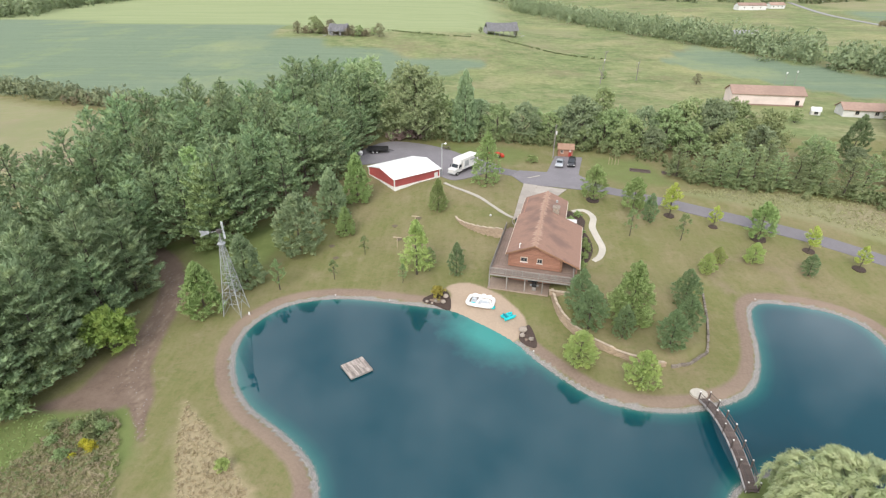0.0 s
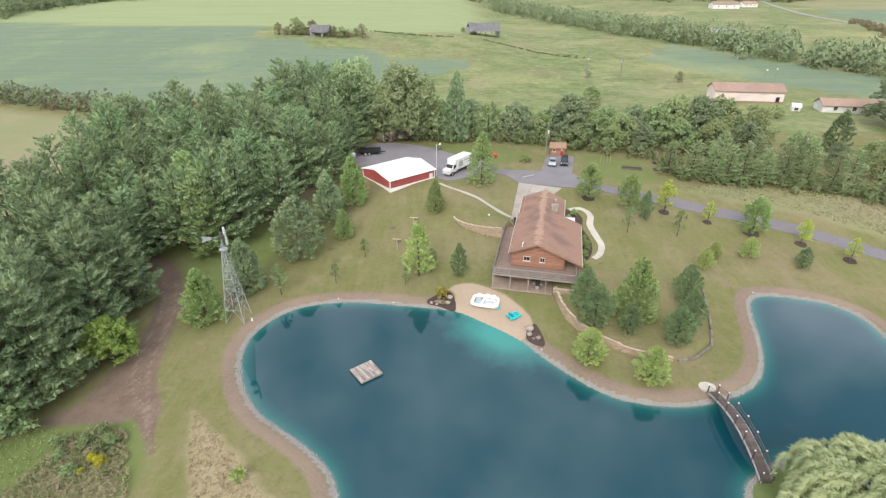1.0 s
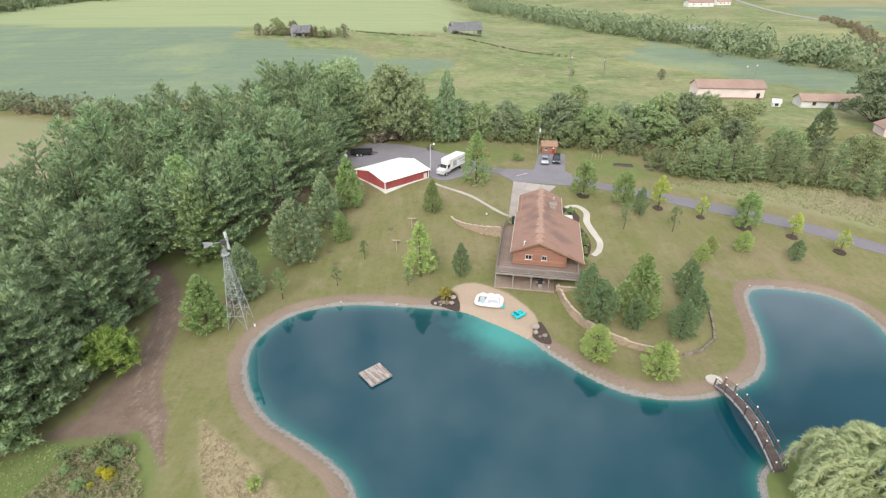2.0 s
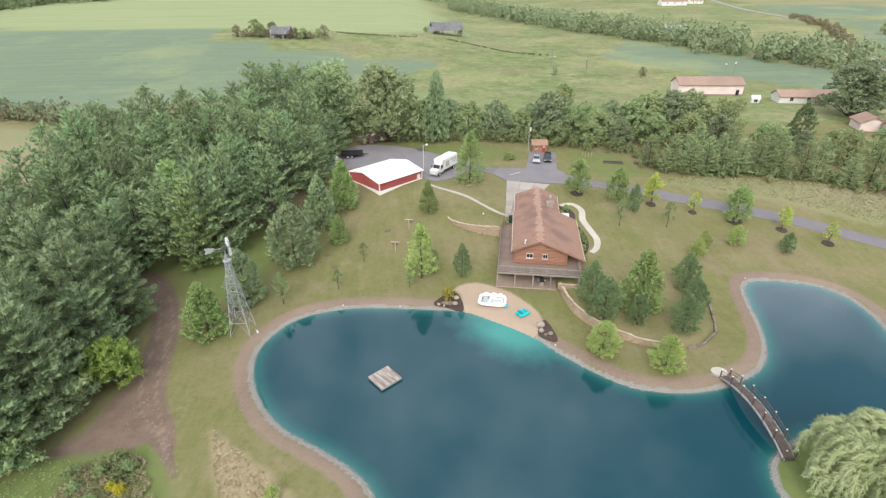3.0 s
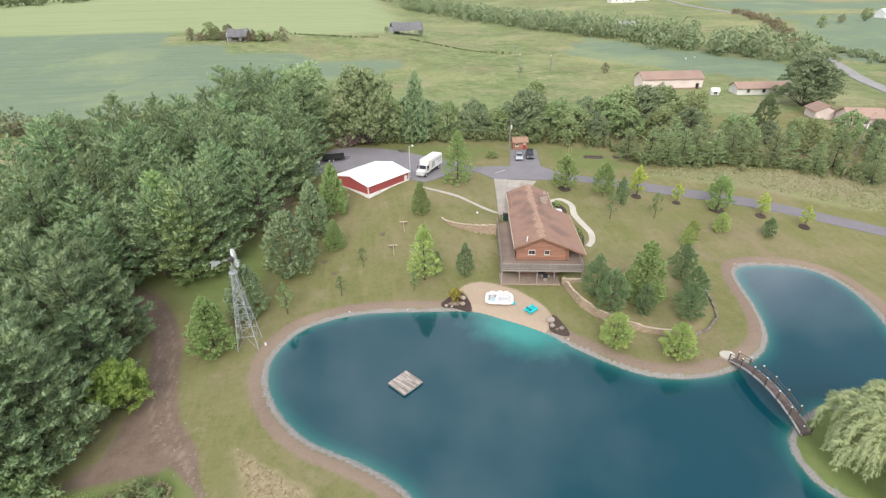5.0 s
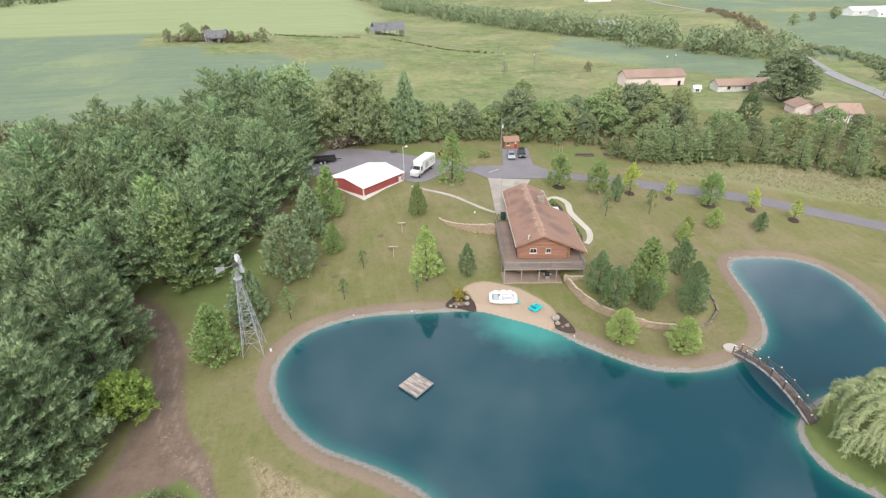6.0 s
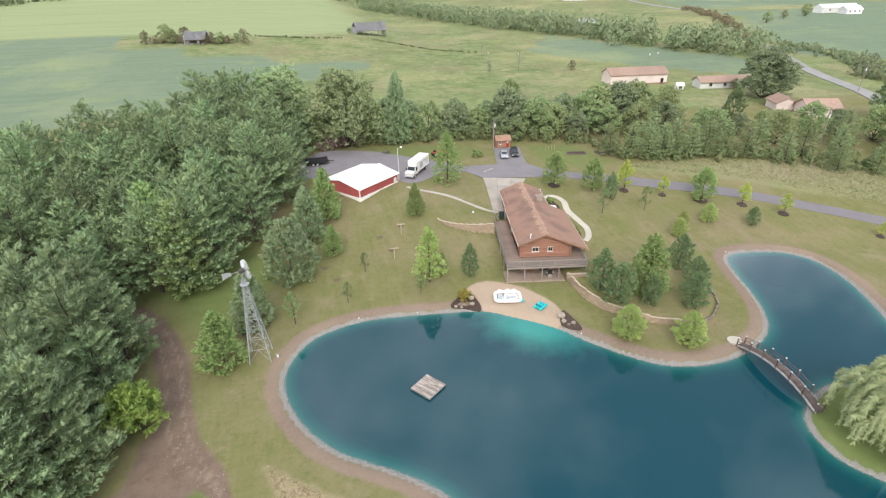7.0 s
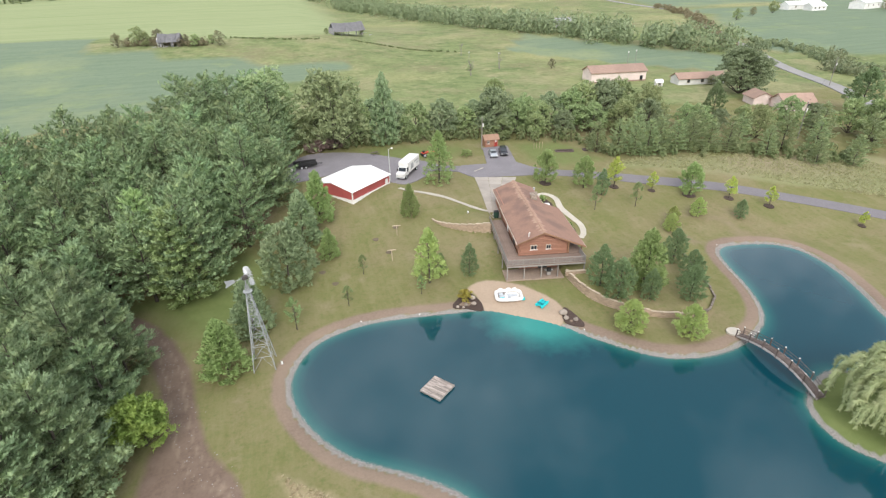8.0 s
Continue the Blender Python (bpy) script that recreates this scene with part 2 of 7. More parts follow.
    soil = mixed(n, l, ramp(n, l, fine, 0.3, 0.72), (0.255, 0.19, 0.145), (0.185, 0.136, 0.104))
    soil = mixed(n, l, ramp(n, l, wide, 0.45, 0.7), soil, (0.27, 0.205, 0.15))
    sand = mixed(n, l, ramp(n, l, fine, 0.3, 0.72), (0.41, 0.315, 0.23), (0.345, 0.265, 0.195))
    gravel = mixed(n, l, ramp(n, l, noise_node(n, l, pos, 6.0, 4, 0.8), 0.35, 0.65), (0.2, 0.187, 0.17), (0.32, 0.3, 0.27))
    straw = mixed(n, l, ramp(n, l, fine, 0.3, 0.7), (0.37, 0.3, 0.19), (0.26, 0.225, 0.125))
    lush = mixed(n, l, ramp(n, l, mid, 0.3, 0.7), (0.118, 0.15, 0.05), (0.158, 0.188, 0.068))
    earth = mixed(n, l, ramp(n, l, fine, 0.3, 0.72), (0.185, 0.134, 0.1), (0.132, 0.094, 0.073))
    earth = mixed(n, l, ramp(n, l, mid, 0.4, 0.7), earth, (0.205, 0.15, 0.114))
    dry = mixed(n, l, ramp(n, l, wide, 0.48, 0.62), dry, (0.262, 0.225, 0.142))
    dry = mixed(n, l, ramp(n, l, vast, 0.45, 0.6), dry, (0.2, 0.215, 0.1))
    rut = mixed(n, l, ramp(n, l, fine, 0.3, 0.7), (0.32, 0.25, 0.185), (0.25, 0.19, 0.145))
    c = mixed(n, l, edge(sb.outputs[1]), lawn, meadow)
    c = mixed(n, l, edge(sc.outputs[0]), c, lush)
    c = mixed(n, l, edge(sb.outputs[0]), c, crop)
    c = mixed(n, l, edge(sb.outputs[2]), c, bright)
    c = mixed(n, l, edge(cb.outputs["Alpha"]), c, dry)
    c = mixed(n, l, edge(ca.outputs["Alpha"]), c, straw)
    c = mixed(n, l, edge(sa.outputs[0]), c, soil)
    c = mixed(n, l, edge(sc.outputs[2]), c, earth)
    c = mixed(n, l, edge(sc.outputs[1]), c, rut)
    c = mixed(n, l, edge(sa.outputs[1]), c, sand)
    c = mixed(n, l, edge(sa.outputs[2]), c, gravel)
    l.new(c, b.inputs["Base Color"])
    b.inputs["Roughness"].default_value, b.inputs["Specular IOR Level"].default_value = 0.95, 0.1
    bumped(n, l, b, fine, 0.6, 0.12)
    return m


def water_material():
    """Dyed pond water: the tint runs from turquoise shallows to deep blue with the depth; the surface mirrors the sky."""
    m, n, l, b = shader("pond_water")
    pos = n.new("ShaderNodeNewGeometry").outputs["Position"]
    depth = n.new("ShaderNodeVertexColor")
    depth.layer_name = "depth"
    sep = n.new("ShaderNodeSeparateColor")
    l.new(depth.outputs["Color"], sep.inputs[0])
    wob = n.new("ShaderNodeMath")
    wob.operation = "MULTIPLY_ADD"
    wob.inputs[1].default_value, wob.inputs[2].default_value = 0.12, -0.06
    l.new(noise_node(n, l, pos, 0.5, 4), wob.inputs[0])
    add = n.new("ShaderNodeMath")
    add.operation = "ADD"
    l.new(sep.outputs[0], add.inputs[0])
    l.new(wob.outputs[0], add.inputs[1])
    r = n.new("ShaderNodeValToRGB")
    e = r.color_ramp.elements
    e[0].position, e[0].color = 0.0, (0.09, 0.15, 0.13, 1)
    e[1].position, e[1].color = 1.0, (0.004, 0.044, 0.06, 1)
    for p, c in ((0.1, (0.019, 0.105, 0.1, 1)), (0.3, (0.008, 0.074, 0.08, 1)), (0.62, (0.005, 0.049, 0.063, 1))):
        k = e.new(p)
        k.color = c
    l.new(add.outputs[0], r.inputs["Fac"])
    soft_edge = n.new("ShaderNodeMath")
    soft_edge.operation = "MULTIPLY_ADD"
    soft_edge.inputs[1].default_value, soft_edge.inputs[2].default_value = 0.5, -0.25
    l.new(noise_node(n, l, pos, 0.35, 5, 0.65), soft_edge.inputs[0])
    shelf = n.new("ShaderNodeMath")
    shelf.operation = "ADD"
    l.new(sep.outputs[1], shelf.inputs[0])
    l.new(soft_edge.outputs[0], shelf.inputs[1])
    tint = mixed(n, l, ramp(n, l, shelf.outputs[0], 0.12, 0.95), r.outputs["Color"], (0.03, 0.23, 0.2))
    l.new(tint, b.inputs["Base Color"])
    b.inputs["Roughness"].default_value, b.inputs["IOR"].default_value = 0.03, 1.36
    b.inputs["Specular IOR Level"].default_value = 0.75
    bumped(n, l, b, noise_node(n, l, pos, 1.6, 3), 0.015, 0.05)
    return m


GROUND, WATER = ground_material(), water_material()
BARK = surface("bark", (0.11, 0.09, 0.072), (0.07, 0.058, 0.048), 9, 1.2, 0.95, bump=0.8, stretch=(1, 1, 0.3))
PINE = leafage("pine_needles", (0.15, 0.23, 0.115), (0.37, 0.485, 0.255), (0.4, 0.485, 0.225))
NEAR_PINE = leafage("near_pine_needles", (0.16, 0.235, 0.12), (0.39, 0.5, 0.28), (0.42, 0.5, 0.25))
YOUNG = leafage("young_pine_needles", (0.19, 0.26, 0.12), (0.42, 0.5, 0.27), (0.45, 0.5, 0.23))
YELLOW_PINE = leafage("pine_needles_yellowing", (0.23, 0.325, 0.13), (0.42, 0.54, 0.24), (0.43, 0.54, 0.23))
SPRUCE = leafage("spruce_needles", (0.13, 0.2, 0.095), (0.29, 0.38, 0.18))
FIR = leafage("soft_needles", (0.21, 0.3, 0.1), (0.4, 0.51, 0.21))
OAK = leafage("broad_leaves", (0.19, 0.26, 0.115), (0.4, 0.49, 0.23))
LIME = leafage("lime_leaves", (0.29, 0.38, 0.12), (0.53, 0.62, 0.24), (0.55, 0.61, 0.21))
YELLOW = leafage("yellow_leaves", (0.42, 0.4, 0.03), (0.6, 0.56, 0.08), (0.6, 0.5, 0.06))
WILLOW = leafage("willow_leaves", (0.31, 0.36, 0.17), (0.56, 0.58, 0.34), (0.54, 0.55, 0.31))
BRUSH = leafage("brush_leaves", (0.26, 0.23, 0.13), (0.44, 0.39, 0.24), (0.36, 0.32, 0.2))
ASPHALT = surface("asphalt", (0.175, 0.16, 0.168), (0.245, 0.228, 0.236), 5, 0.25, 0.9, bump=0.4)
CONCRETE = surface("concrete", (0.4, 0.355, 0.305), (0.32, 0.285, 0.245), 6, 0.5, 0.85, bump=0.2)
PALE_CONCRETE = surface("pale_concrete", (0.5, 0.46, 0.39), (0.4, 0.36, 0.3), 6, 0.5, 0.85, bump=0.2)
MULCH = surface("mulch", (0.05, 0.035, 0.03), (0.1, 0.07, 0.055), 14, 2, 0.95, bump=0.9, depth=0.06)
SHINGLE_PALE = surface("bleached_shingles", (0.37, 0.24, 0.17), (0.29, 0.18, 0.13), 2.6, 0.6, 0.9, bump=0.4)
LOG = surface("stained_log", (0.37, 0.19, 0.125), (0.29, 0.145, 0.098), 7, 0.9, 0.7, bump=0.3, stretch=(0.25, 0.25, 1))
LOG_END = surface("log_end_grain", (0.34, 0.19, 0.11), (0.2, 0.11, 0.07), 12, 2, 0.85)
DECK = surface("weathered_deck", (0.3, 0.22, 0.175), (0.2, 0.148, 0.12), 8, 0.6, 0.85, bump=0.4, stretch=(0.3, 1, 1))
GREYWOOD = surface("grey_wood", (0.33, 0.3, 0.27), (0.22, 0.2, 0.18), 8, 0.8, 0.85, bump=0.4)
BLOCK = surface("tan_block", (0.46, 0.35, 0.25), (0.36, 0.27, 0.19), 5, 0.9, 0.9, bump=0.5, vary=0.16)
WHITE = surface("white_paint", (0.8, 0.78, 0.75), (0.72, 0.7, 0.66), 4, 0.5, 0.5, bump=0.05)
WHITE_METAL = surface("white_metal_roof", (0.83, 0.82, 0.8), (0.77, 0.76, 0.73), 1.5, 0.2, 0.42, bump=0.03, spec=0.5)
CREAM = surface("cream_trim", (0.6, 0.52, 0.42), (0.5, 0.43, 0.35), 4, 0.5, 0.6, bump=0.05)
RED = surface("red_siding", (0.44, 0.105, 0.1), (0.37, 0.086, 0.082), 3, 0.3, 0.55, bump=0.1, spec=0.4)
STEEL = surface("galvanised_steel", (0.5, 0.51, 0.5), (0.42, 0.43, 0.42), 9, 1, 0.5, metal=0.1, bump=0.1)
STONE = surface("grey_stone", (0.4, 0.37, 0.34), (0.26, 0.24, 0.22), 7, 2, 0.9, bump=0.5, vary=0.3)
BLACK = surface("black_rubber", (0.02, 0.02, 0.021), (0.035, 0.034, 0.033), 9, 1, 0.8, bump=0.2)
DARK_PAINT = surface("dark_car_paint", (0.02, 0.022, 0.027), (0.03, 0.032, 0.037), 3, 0.4, 0.25, spec=0.6, bump=0)
SILVER = surface("silver_car_paint", (0.42, 0.44, 0.46), (0.38, 0.4, 0.42), 3, 0.4, 0.3, metal=0.4, bump=0)
ORANGE = surface("red_tractor_paint", (0.55, 0.06, 0.03), (0.42, 0.05, 0.03), 4, 1, 0.45, bump=0)
TEAL = surface("turquoise_plastic", (0.02, 0.55, 0.55), (0.02, 0.47, 0.49), 3, 0.5, 0.4, bump=0)
TEAL_DARK = surface("deep_teal_plastic", (0.015, 0.2, 0.24), (0.02, 0.26, 0.3), 3, 0.5, 0.4, bump=0)
PINK = surface("cream_pink_siding", (0.74, 0.62, 0.57), (0.68, 0.56, 0.51), 2, 0.2, 0.7, bump=0.1)
TAN_ROOF = surface("tan_roof", (0.38, 0.26, 0.2), (0.31, 0.21, 0.165), 1.2, 0.15, 0.85, bump=0.2)
RUIN = surface("silvered_barn_wood", (0.42, 0.41, 0.42), (0.27, 0.26, 0.27), 2, 0.4, 0.9, bump=0.4)
GLASS, gn, gl, gb = shader("window_glass")
gb.inputs["Base Color"].default_value = (0.03, 0.035, 0.04, 1)
gb.inputs["Roughness"].default_value, gb.inputs["IOR"].default_value = 0.05, 1.5


# ---- mesh helpers ----
def put_mesh(name, bm, material, smooth_faces=False):
    me = bpy.data.meshes.new(name)
    bm.normal_update()
    bm.to_mesh(me)
    bm.free()
    if smooth_faces:
        me.polygons.foreach_set("use_smooth", [True] * len(me.polygons))
    if material:
        me.materials.append(material)
    return me


def part(name, bm, material, parent=None, label="", smooth_faces=False):
    """One mesh object under a thing or a part."""
    ob = new(name, put_mesh(name, bm, material, smooth_faces))
    if parent:
        ob.parent = parent
    return tagged(ob, label)


def share(name, mesh, parent, m):
    ob = new(name, mesh)
    ob.parent = parent
    ob.matrix_basis = m
    return ob


def thing(name, m, label, category, group="", kind=""):
    ob = new(name)
    ob.empty_display_size = 0.5
    ob.matrix_basis = m
    return tagged(ob, label, category, group, kind)


def ground_z(x, y):
    return float(height(np.array([x]), np.array([y]))[0])


def at_ground(x, y, turn=0, lift=0.0, scale=1.0):
    return pose(x, y, ground_z(x, y) + lift, 0, 0, turn) @ Matrix.Diagonal((scale, scale, scale, 1))


def box(bm, x0, x1, y0, y1, z0, z1, m=None, bevel=0.0):
    v = [bm.verts.new((x, y, z)) for z in (z0, z1) for y in (y0, y1) for x in (x0, x1)]
    f = [bm.faces.new([v[i] for i in q]) for q in ((0, 2, 3, 1), (4, 5, 7, 6), (0, 1, 5, 4), (2, 6, 7, 3), (0, 4, 6, 2), (1, 3, 7, 5))]
    if bevel:
        edges = list({e for k in f for e in k.edges})
        made = bmesh.ops.bevel(bm, geom=edges, offset=bevel, segments=1, affect="EDGES")
        v = list({*made["verts"], *(x for x in v if x.is_valid)})
    if m is not None:
        bmesh.ops.transform(bm, matrix=m, verts=v)
    return bm


def boxed(*a, **k):
    return box(bmesh.new(), *a, **k)


def tube(bm, a, b, r0, r1=None, n=8, caps=True):
    a, b = Vector(a), Vector(b)
    r1 = r0 if r1 is None else r1
    turn = (b - a).to_track_quat("Z", "Y").to_matrix()
    rings = []
    for c, r in ((a, r0), (b, r1)):
        rings.append([bm.verts.new(c + turn @ Vector((r * math.cos(2 * math.pi * i / n), r * math.sin(2 * math.pi * i / n), 0))) for i in range(n)])
    for i in range(n):
        bm.faces.new((rings[0][i], rings[0][(i + 1) % n], rings[1][(i + 1) % n], rings[1][i]))
    if caps:
        bm.faces.new(rings[0][::-1])
        bm.faces.new(rings[1])
    return bm


def prism(bm, outline, z0, z1):
    """A plan outline, given anticlockwise, drawn up from z0 to z1."""
    lo = [bm.verts.new((x, y, z0)) for x, y in outline]
    hi = [bm.verts.new((x, y, z1)) for x, y in outline]
    n = len(lo)
    for i in range(n):
        bm.faces.new((lo[i], lo[(i + 1) % n], hi[(i + 1) % n], hi[i]))
    bm.faces.new(hi)
    bm.faces.new(lo[::-1])
    return bm


def extruded(bm, profile, m, length):
    """A profile in the x-z plane drawn along y by length, placed by m."""
    a = [bm.verts.new(m @ Vector((x, 0, z))) for x, z in profile]
    b = [bm.verts.new(m @ Vector((x, length, z))) for x, z in profile]
    n = len(a)
    for i in range(n):
        bm.faces.new((a[i], a[(i + 1) % n], b[(i + 1) % n], b[i]))
    bm.faces.new(a[::-1])
    bm.faces.new(b)
    return bm


def ribbon(line, width, lift, thick=0.12):
    """A strip laid on the ground along a plan line; width may change along it."""
    p = np.array(line, float)
    d = np.gradient(p, axis=0)
    d /= np.linalg.norm(d, axis=1)[:, None] + 1e-9
    w = np.broadcast_to(np.asarray(width, float), (len(p),))
    side = np.stack([-d[:, 1], d[:, 0]], 1) * (w / 2)[:, None]
    bm = bmesh.new()
    rows = []
    for k in range(len(p)):
        row = []
        for s in (1, 0.5, 0, -0.5, -1):
            x, y = p[k] + side[k] * s
            row.append(bm.verts.new((x, y, ground_z(x, y) + lift)))
        for s in (-1, 1):
            x, y = p[k] + side[k] * s
            row.append(bm.verts.new((x, y, ground_z(x, y) + lift - thick)))
        rows.append(row)
    for a, b in zip(rows, rows[1:]):
        order = [6, 0, 1, 2, 3, 4, 5]
        for i, j in zip(order, order[1:]):
            bm.faces.new((a[i], b[i], b[j], a[j]))
    return bm


def slab(outline, lift, thick=0.15):
    """A flat plan outline laid on level ground."""
    bm = bmesh.new()
    hi = [bm.verts.new((x, y, ground_z(x, y) + lift)) for x, y in outline]
    lo = [bm.verts.new((v.co.x, v.co.y, v.co.z - thick)) for v in hi]
    n = len(hi)
    for i in range(n):
        bm.faces.new((lo[i], lo[(i + 1) % n], hi[(i + 1) % n], hi[i]))
    bm.faces.new(hi)
    bmesh.ops.triangulate(bm, faces=[f for f in bm.faces if len(f.verts) > 4])
    bmesh.ops.recalc_face_normals(bm, faces=bm.faces)
    return bm


# ---- ground ----
def spread(lo, hi, step, first, last, grow=1.13):
    mid = list(np.arange(lo, hi + step, step))
    a, s = [lo], step
    while a[-1] > first:
        s *= grow
        a.append(a[-1] - s)
    b, s = [mid[-1]], step
    while b[-1] < last:
        s *= grow
        b.append(b[-1] + s)
    return np.array(a[:0:-1] + mid + b[1:])


def area(x, y, ring, soft):
    d = line_distance(x, y, ring, True)
    return np.where(inside(x, y, np.array(ring, float)), 0.5 + 0.5 * np.clip(d / soft, 0, 1), 0.5 - 0.5 * np.clip(d / soft, 0, 1))


TRACK = rounded([(-60, 80), (-52, 75.2), (-47.6, 69.5), (-44.6, 62), (-43.2, 55), (-41.2, 48), (-37.6, 42.5), (-34.4, 37.5)], 5, False)
BEACH = rounded([(-2.4, 63.2), (-2.6, 67.2), (-3.6, 68.9), (0.1, 69.7), (4.4, 67), (7.6, 62.6), (8.2, 59.4), (6.2, 56.4), (3, 58)], 4)


def make_ground():
    xs, ys = spread(-66, 78, 0.6, -3800, 3800), spread(14, 116, 0.6, -900, 4700)
    gx, gy = np.meshgrid(xs, ys)
    x, y = gx.ravel(), gy.ravel()
    z = height(x, y)
    far = 1 - smooth(60, 140, np.hypot(x - 5, y - 65))
    z = z + np.where(z > 0.7, 1, 0) * 0.05 * np.sin(x * 0.9 + 1.3 * np.sin(y * 0.37)) * np.sin(y * 0.71 + np.sin(x * 0.5)) * far
    nx, ny = len(xs), len(ys)
    i = np.arange(nx * ny).reshape(ny, nx)
    faces = np.stack([i[:-1, :-1], i[:-1, 1:], i[1:, 1:], i[1:, :-1]], -1).reshape(-1, 4)
    me = bpy.data.meshes.new("ground")
    me.from_pydata(np.stack([x, y, z], 1).tolist(), [], faces.tolist())
    me.polygons.foreach_set("use_smooth", [True] * len(me.polygons))
    d = shore_distance(x, y)
    band = smooth(0.5, 1.0, d) * (1 - np.clip((d - 1.7) / 1.3, 0, 1)) * (1 - smooth(21, 23, x) * smooth(41, 38, y))
    beach = area(x, y, BEACH, 0.5)
    track = 1 - np.clip((line_distance(x, y, TRACK) - 1.0 * smooth(38, 46, y)) / (0.7 + 1.1 * smooth(38, 46, y)), 0, 1)
    turn = area(x, y, [(-50, 40.5), (-46, 44), (-45.5, 50), (-43, 55), (-40, 50), (-37, 43.5), (-40, 41.5)], 1.2)
    worn = 0.42 * (1 - np.clip(np.abs(np.hypot(x - 46, y - 73) - 6) / 7, 0, 1))
    needles = 0.62 * area(x, y, [(-120, 66), (-60, 84), (-48, 82), (-38, 91), (-31, 101), (-32, 128), (-26, 146), (-40, 160), (-58, 146), (-74, 118), (-84, 96)], 3)
    needles = np.maximum(needles, 0.62 * area(x, y, [(-110, 20), (-53, 38), (-51, 50), (-52, 64), (-60, 72), (-110, 66)], 2))
    soil = np.maximum.reduce([band * (1 - beach), worn, needles])
    earth = np.maximum(track, turn)
    gravel = 1 - smooth(0.5, 0.85, d)
    gravel = gravel * (1 - beach)
    straw = np.maximum(area(x, y, [(-32.5, 43), (-30.4, 37), (-26.8, 30), (-25, 18), (-17, 18), (-20.5, 32), (-25, 37)], 1.5),
                       0.5 * area(x, y, [(-46, 33), (-43.5, 39.5), (-37, 37), (-33.2, 31), (-32, 10), (-60, 10)], 2.0))
    east_crop = np.maximum.reduce([area(x, y, [(222, 226), (332, 412), (800, 520), (1400, 500), (900, 200), (300, 150)], 4),
                           area(x, y, [(99, 287), (142, 356), (186, 245), (202, 214), (160, 190), (150, 201)], 3),
                           area(x, y, [(345, 440), (380, 590), (560, 760), (1200, 800), (900, 560)], 5)])
    crop = np.maximum.reduce([
        area(x, y, [(-900, 560), (-366, 424), (-126, 374), (-121, 338), (-58, 299), (10, 273), (5, 258), (-60, 215), (-120, 173), (-180, 197), (-400, 300), (-900, 480)], 3),
        0.85 * east_crop])
    meadow = np.maximum.reduce([smooth(140, 156, y) * smooth(-95, -75, x - 0.3 * (y - 150)), smooth(150, 170, y) * smooth(60, 80, x), smooth(215, 235, y)])
    bright = np.maximum(smooth(366, 384, y + 0.2 * (x + 126)) * smooth(80, -20, x), 0.0)
    dry = np.maximum(area(x, y, [(-250, 90), (-72, 92), (-78, 130), (-100, 160), (-135, 168), (-250, 215)], 8),
                     area(x, y, [(44, 103), (56, 97), (66, 92), (76, 84), (96, 72), (120, 70), (110, 90), (78, 98), (58, 105)], 2.5))
    dry = np.maximum(dry, area(x, y, [(415, 650), (470, 900), (1400, 1100), (1200, 555), (560, 572)], 8))
    dry = np.maximum(dry, 0.55 * area(x, y, [(20, 350), (60, 330), (75, 355), (45, 380)], 18))
    dry = np.maximum(dry, 0.6 * area(x, y, [(46, 405), (30, 440), (49, 480), (83, 477), (106, 453), (78, 410)], 14))
    dry = np.maximum(dry, 0.6 * area(x, y, [(26, 326), (42, 314), (66, 318), (52, 348), (34, 350)], 8))
    lush = np.maximum.reduce([0.3 * east_crop, smooth(20, 23, x) * smooth(40, 37, y) * smooth(60, 50, x),
                              0.75 * area(x, y, [(-62, 78), (-50, 77), (-44, 70), (-40, 66), (-33, 72), (-30, 84), (-36, 92), (-48, 84)], 4),
                              0.95 * area(x, y, [(-56, 34), (-47, 42.5), (-38, 42.5), (-34, 36), (-33, 24), (-56, 24)], 2.0),
                              0.6 * area(x, y, [(-20, 128), (-8, 138), (12, 137), (20, 128), (10, 118), (2, 124)], 3),
                              0.62 * area(x, y, [(30, 128), (44, 126), (47, 106), (34, 106), (28, 112)], 3)])
    side = line_distance(x, y, TRACK)
    rut = 0.5 * np.exp(-((side - 0.85 * smooth(40, 47, y)) / 0.45) ** 2) * np.where(x > -48, 1, 0.6)
    for name, layers in (("cover_c", (lush, rut, earth, 0 * x + 1)), ("cover_a", (soil, beach, gravel, straw)), ("cover_b", (crop, meadow, bright, dry))):
        a = me.color_attributes.new(name, "FLOAT_COLOR", "POINT")
        a.data.foreach_set("color", np.stack(np.broadcast_arrays(*layers), 1).astype(np.float32).ravel())
    me.materials.append(GROUND)
    return tagged(new("ground", me), "mown olive-green lawn, bare soil banks, crops and meadow", "ground", kind="structure")


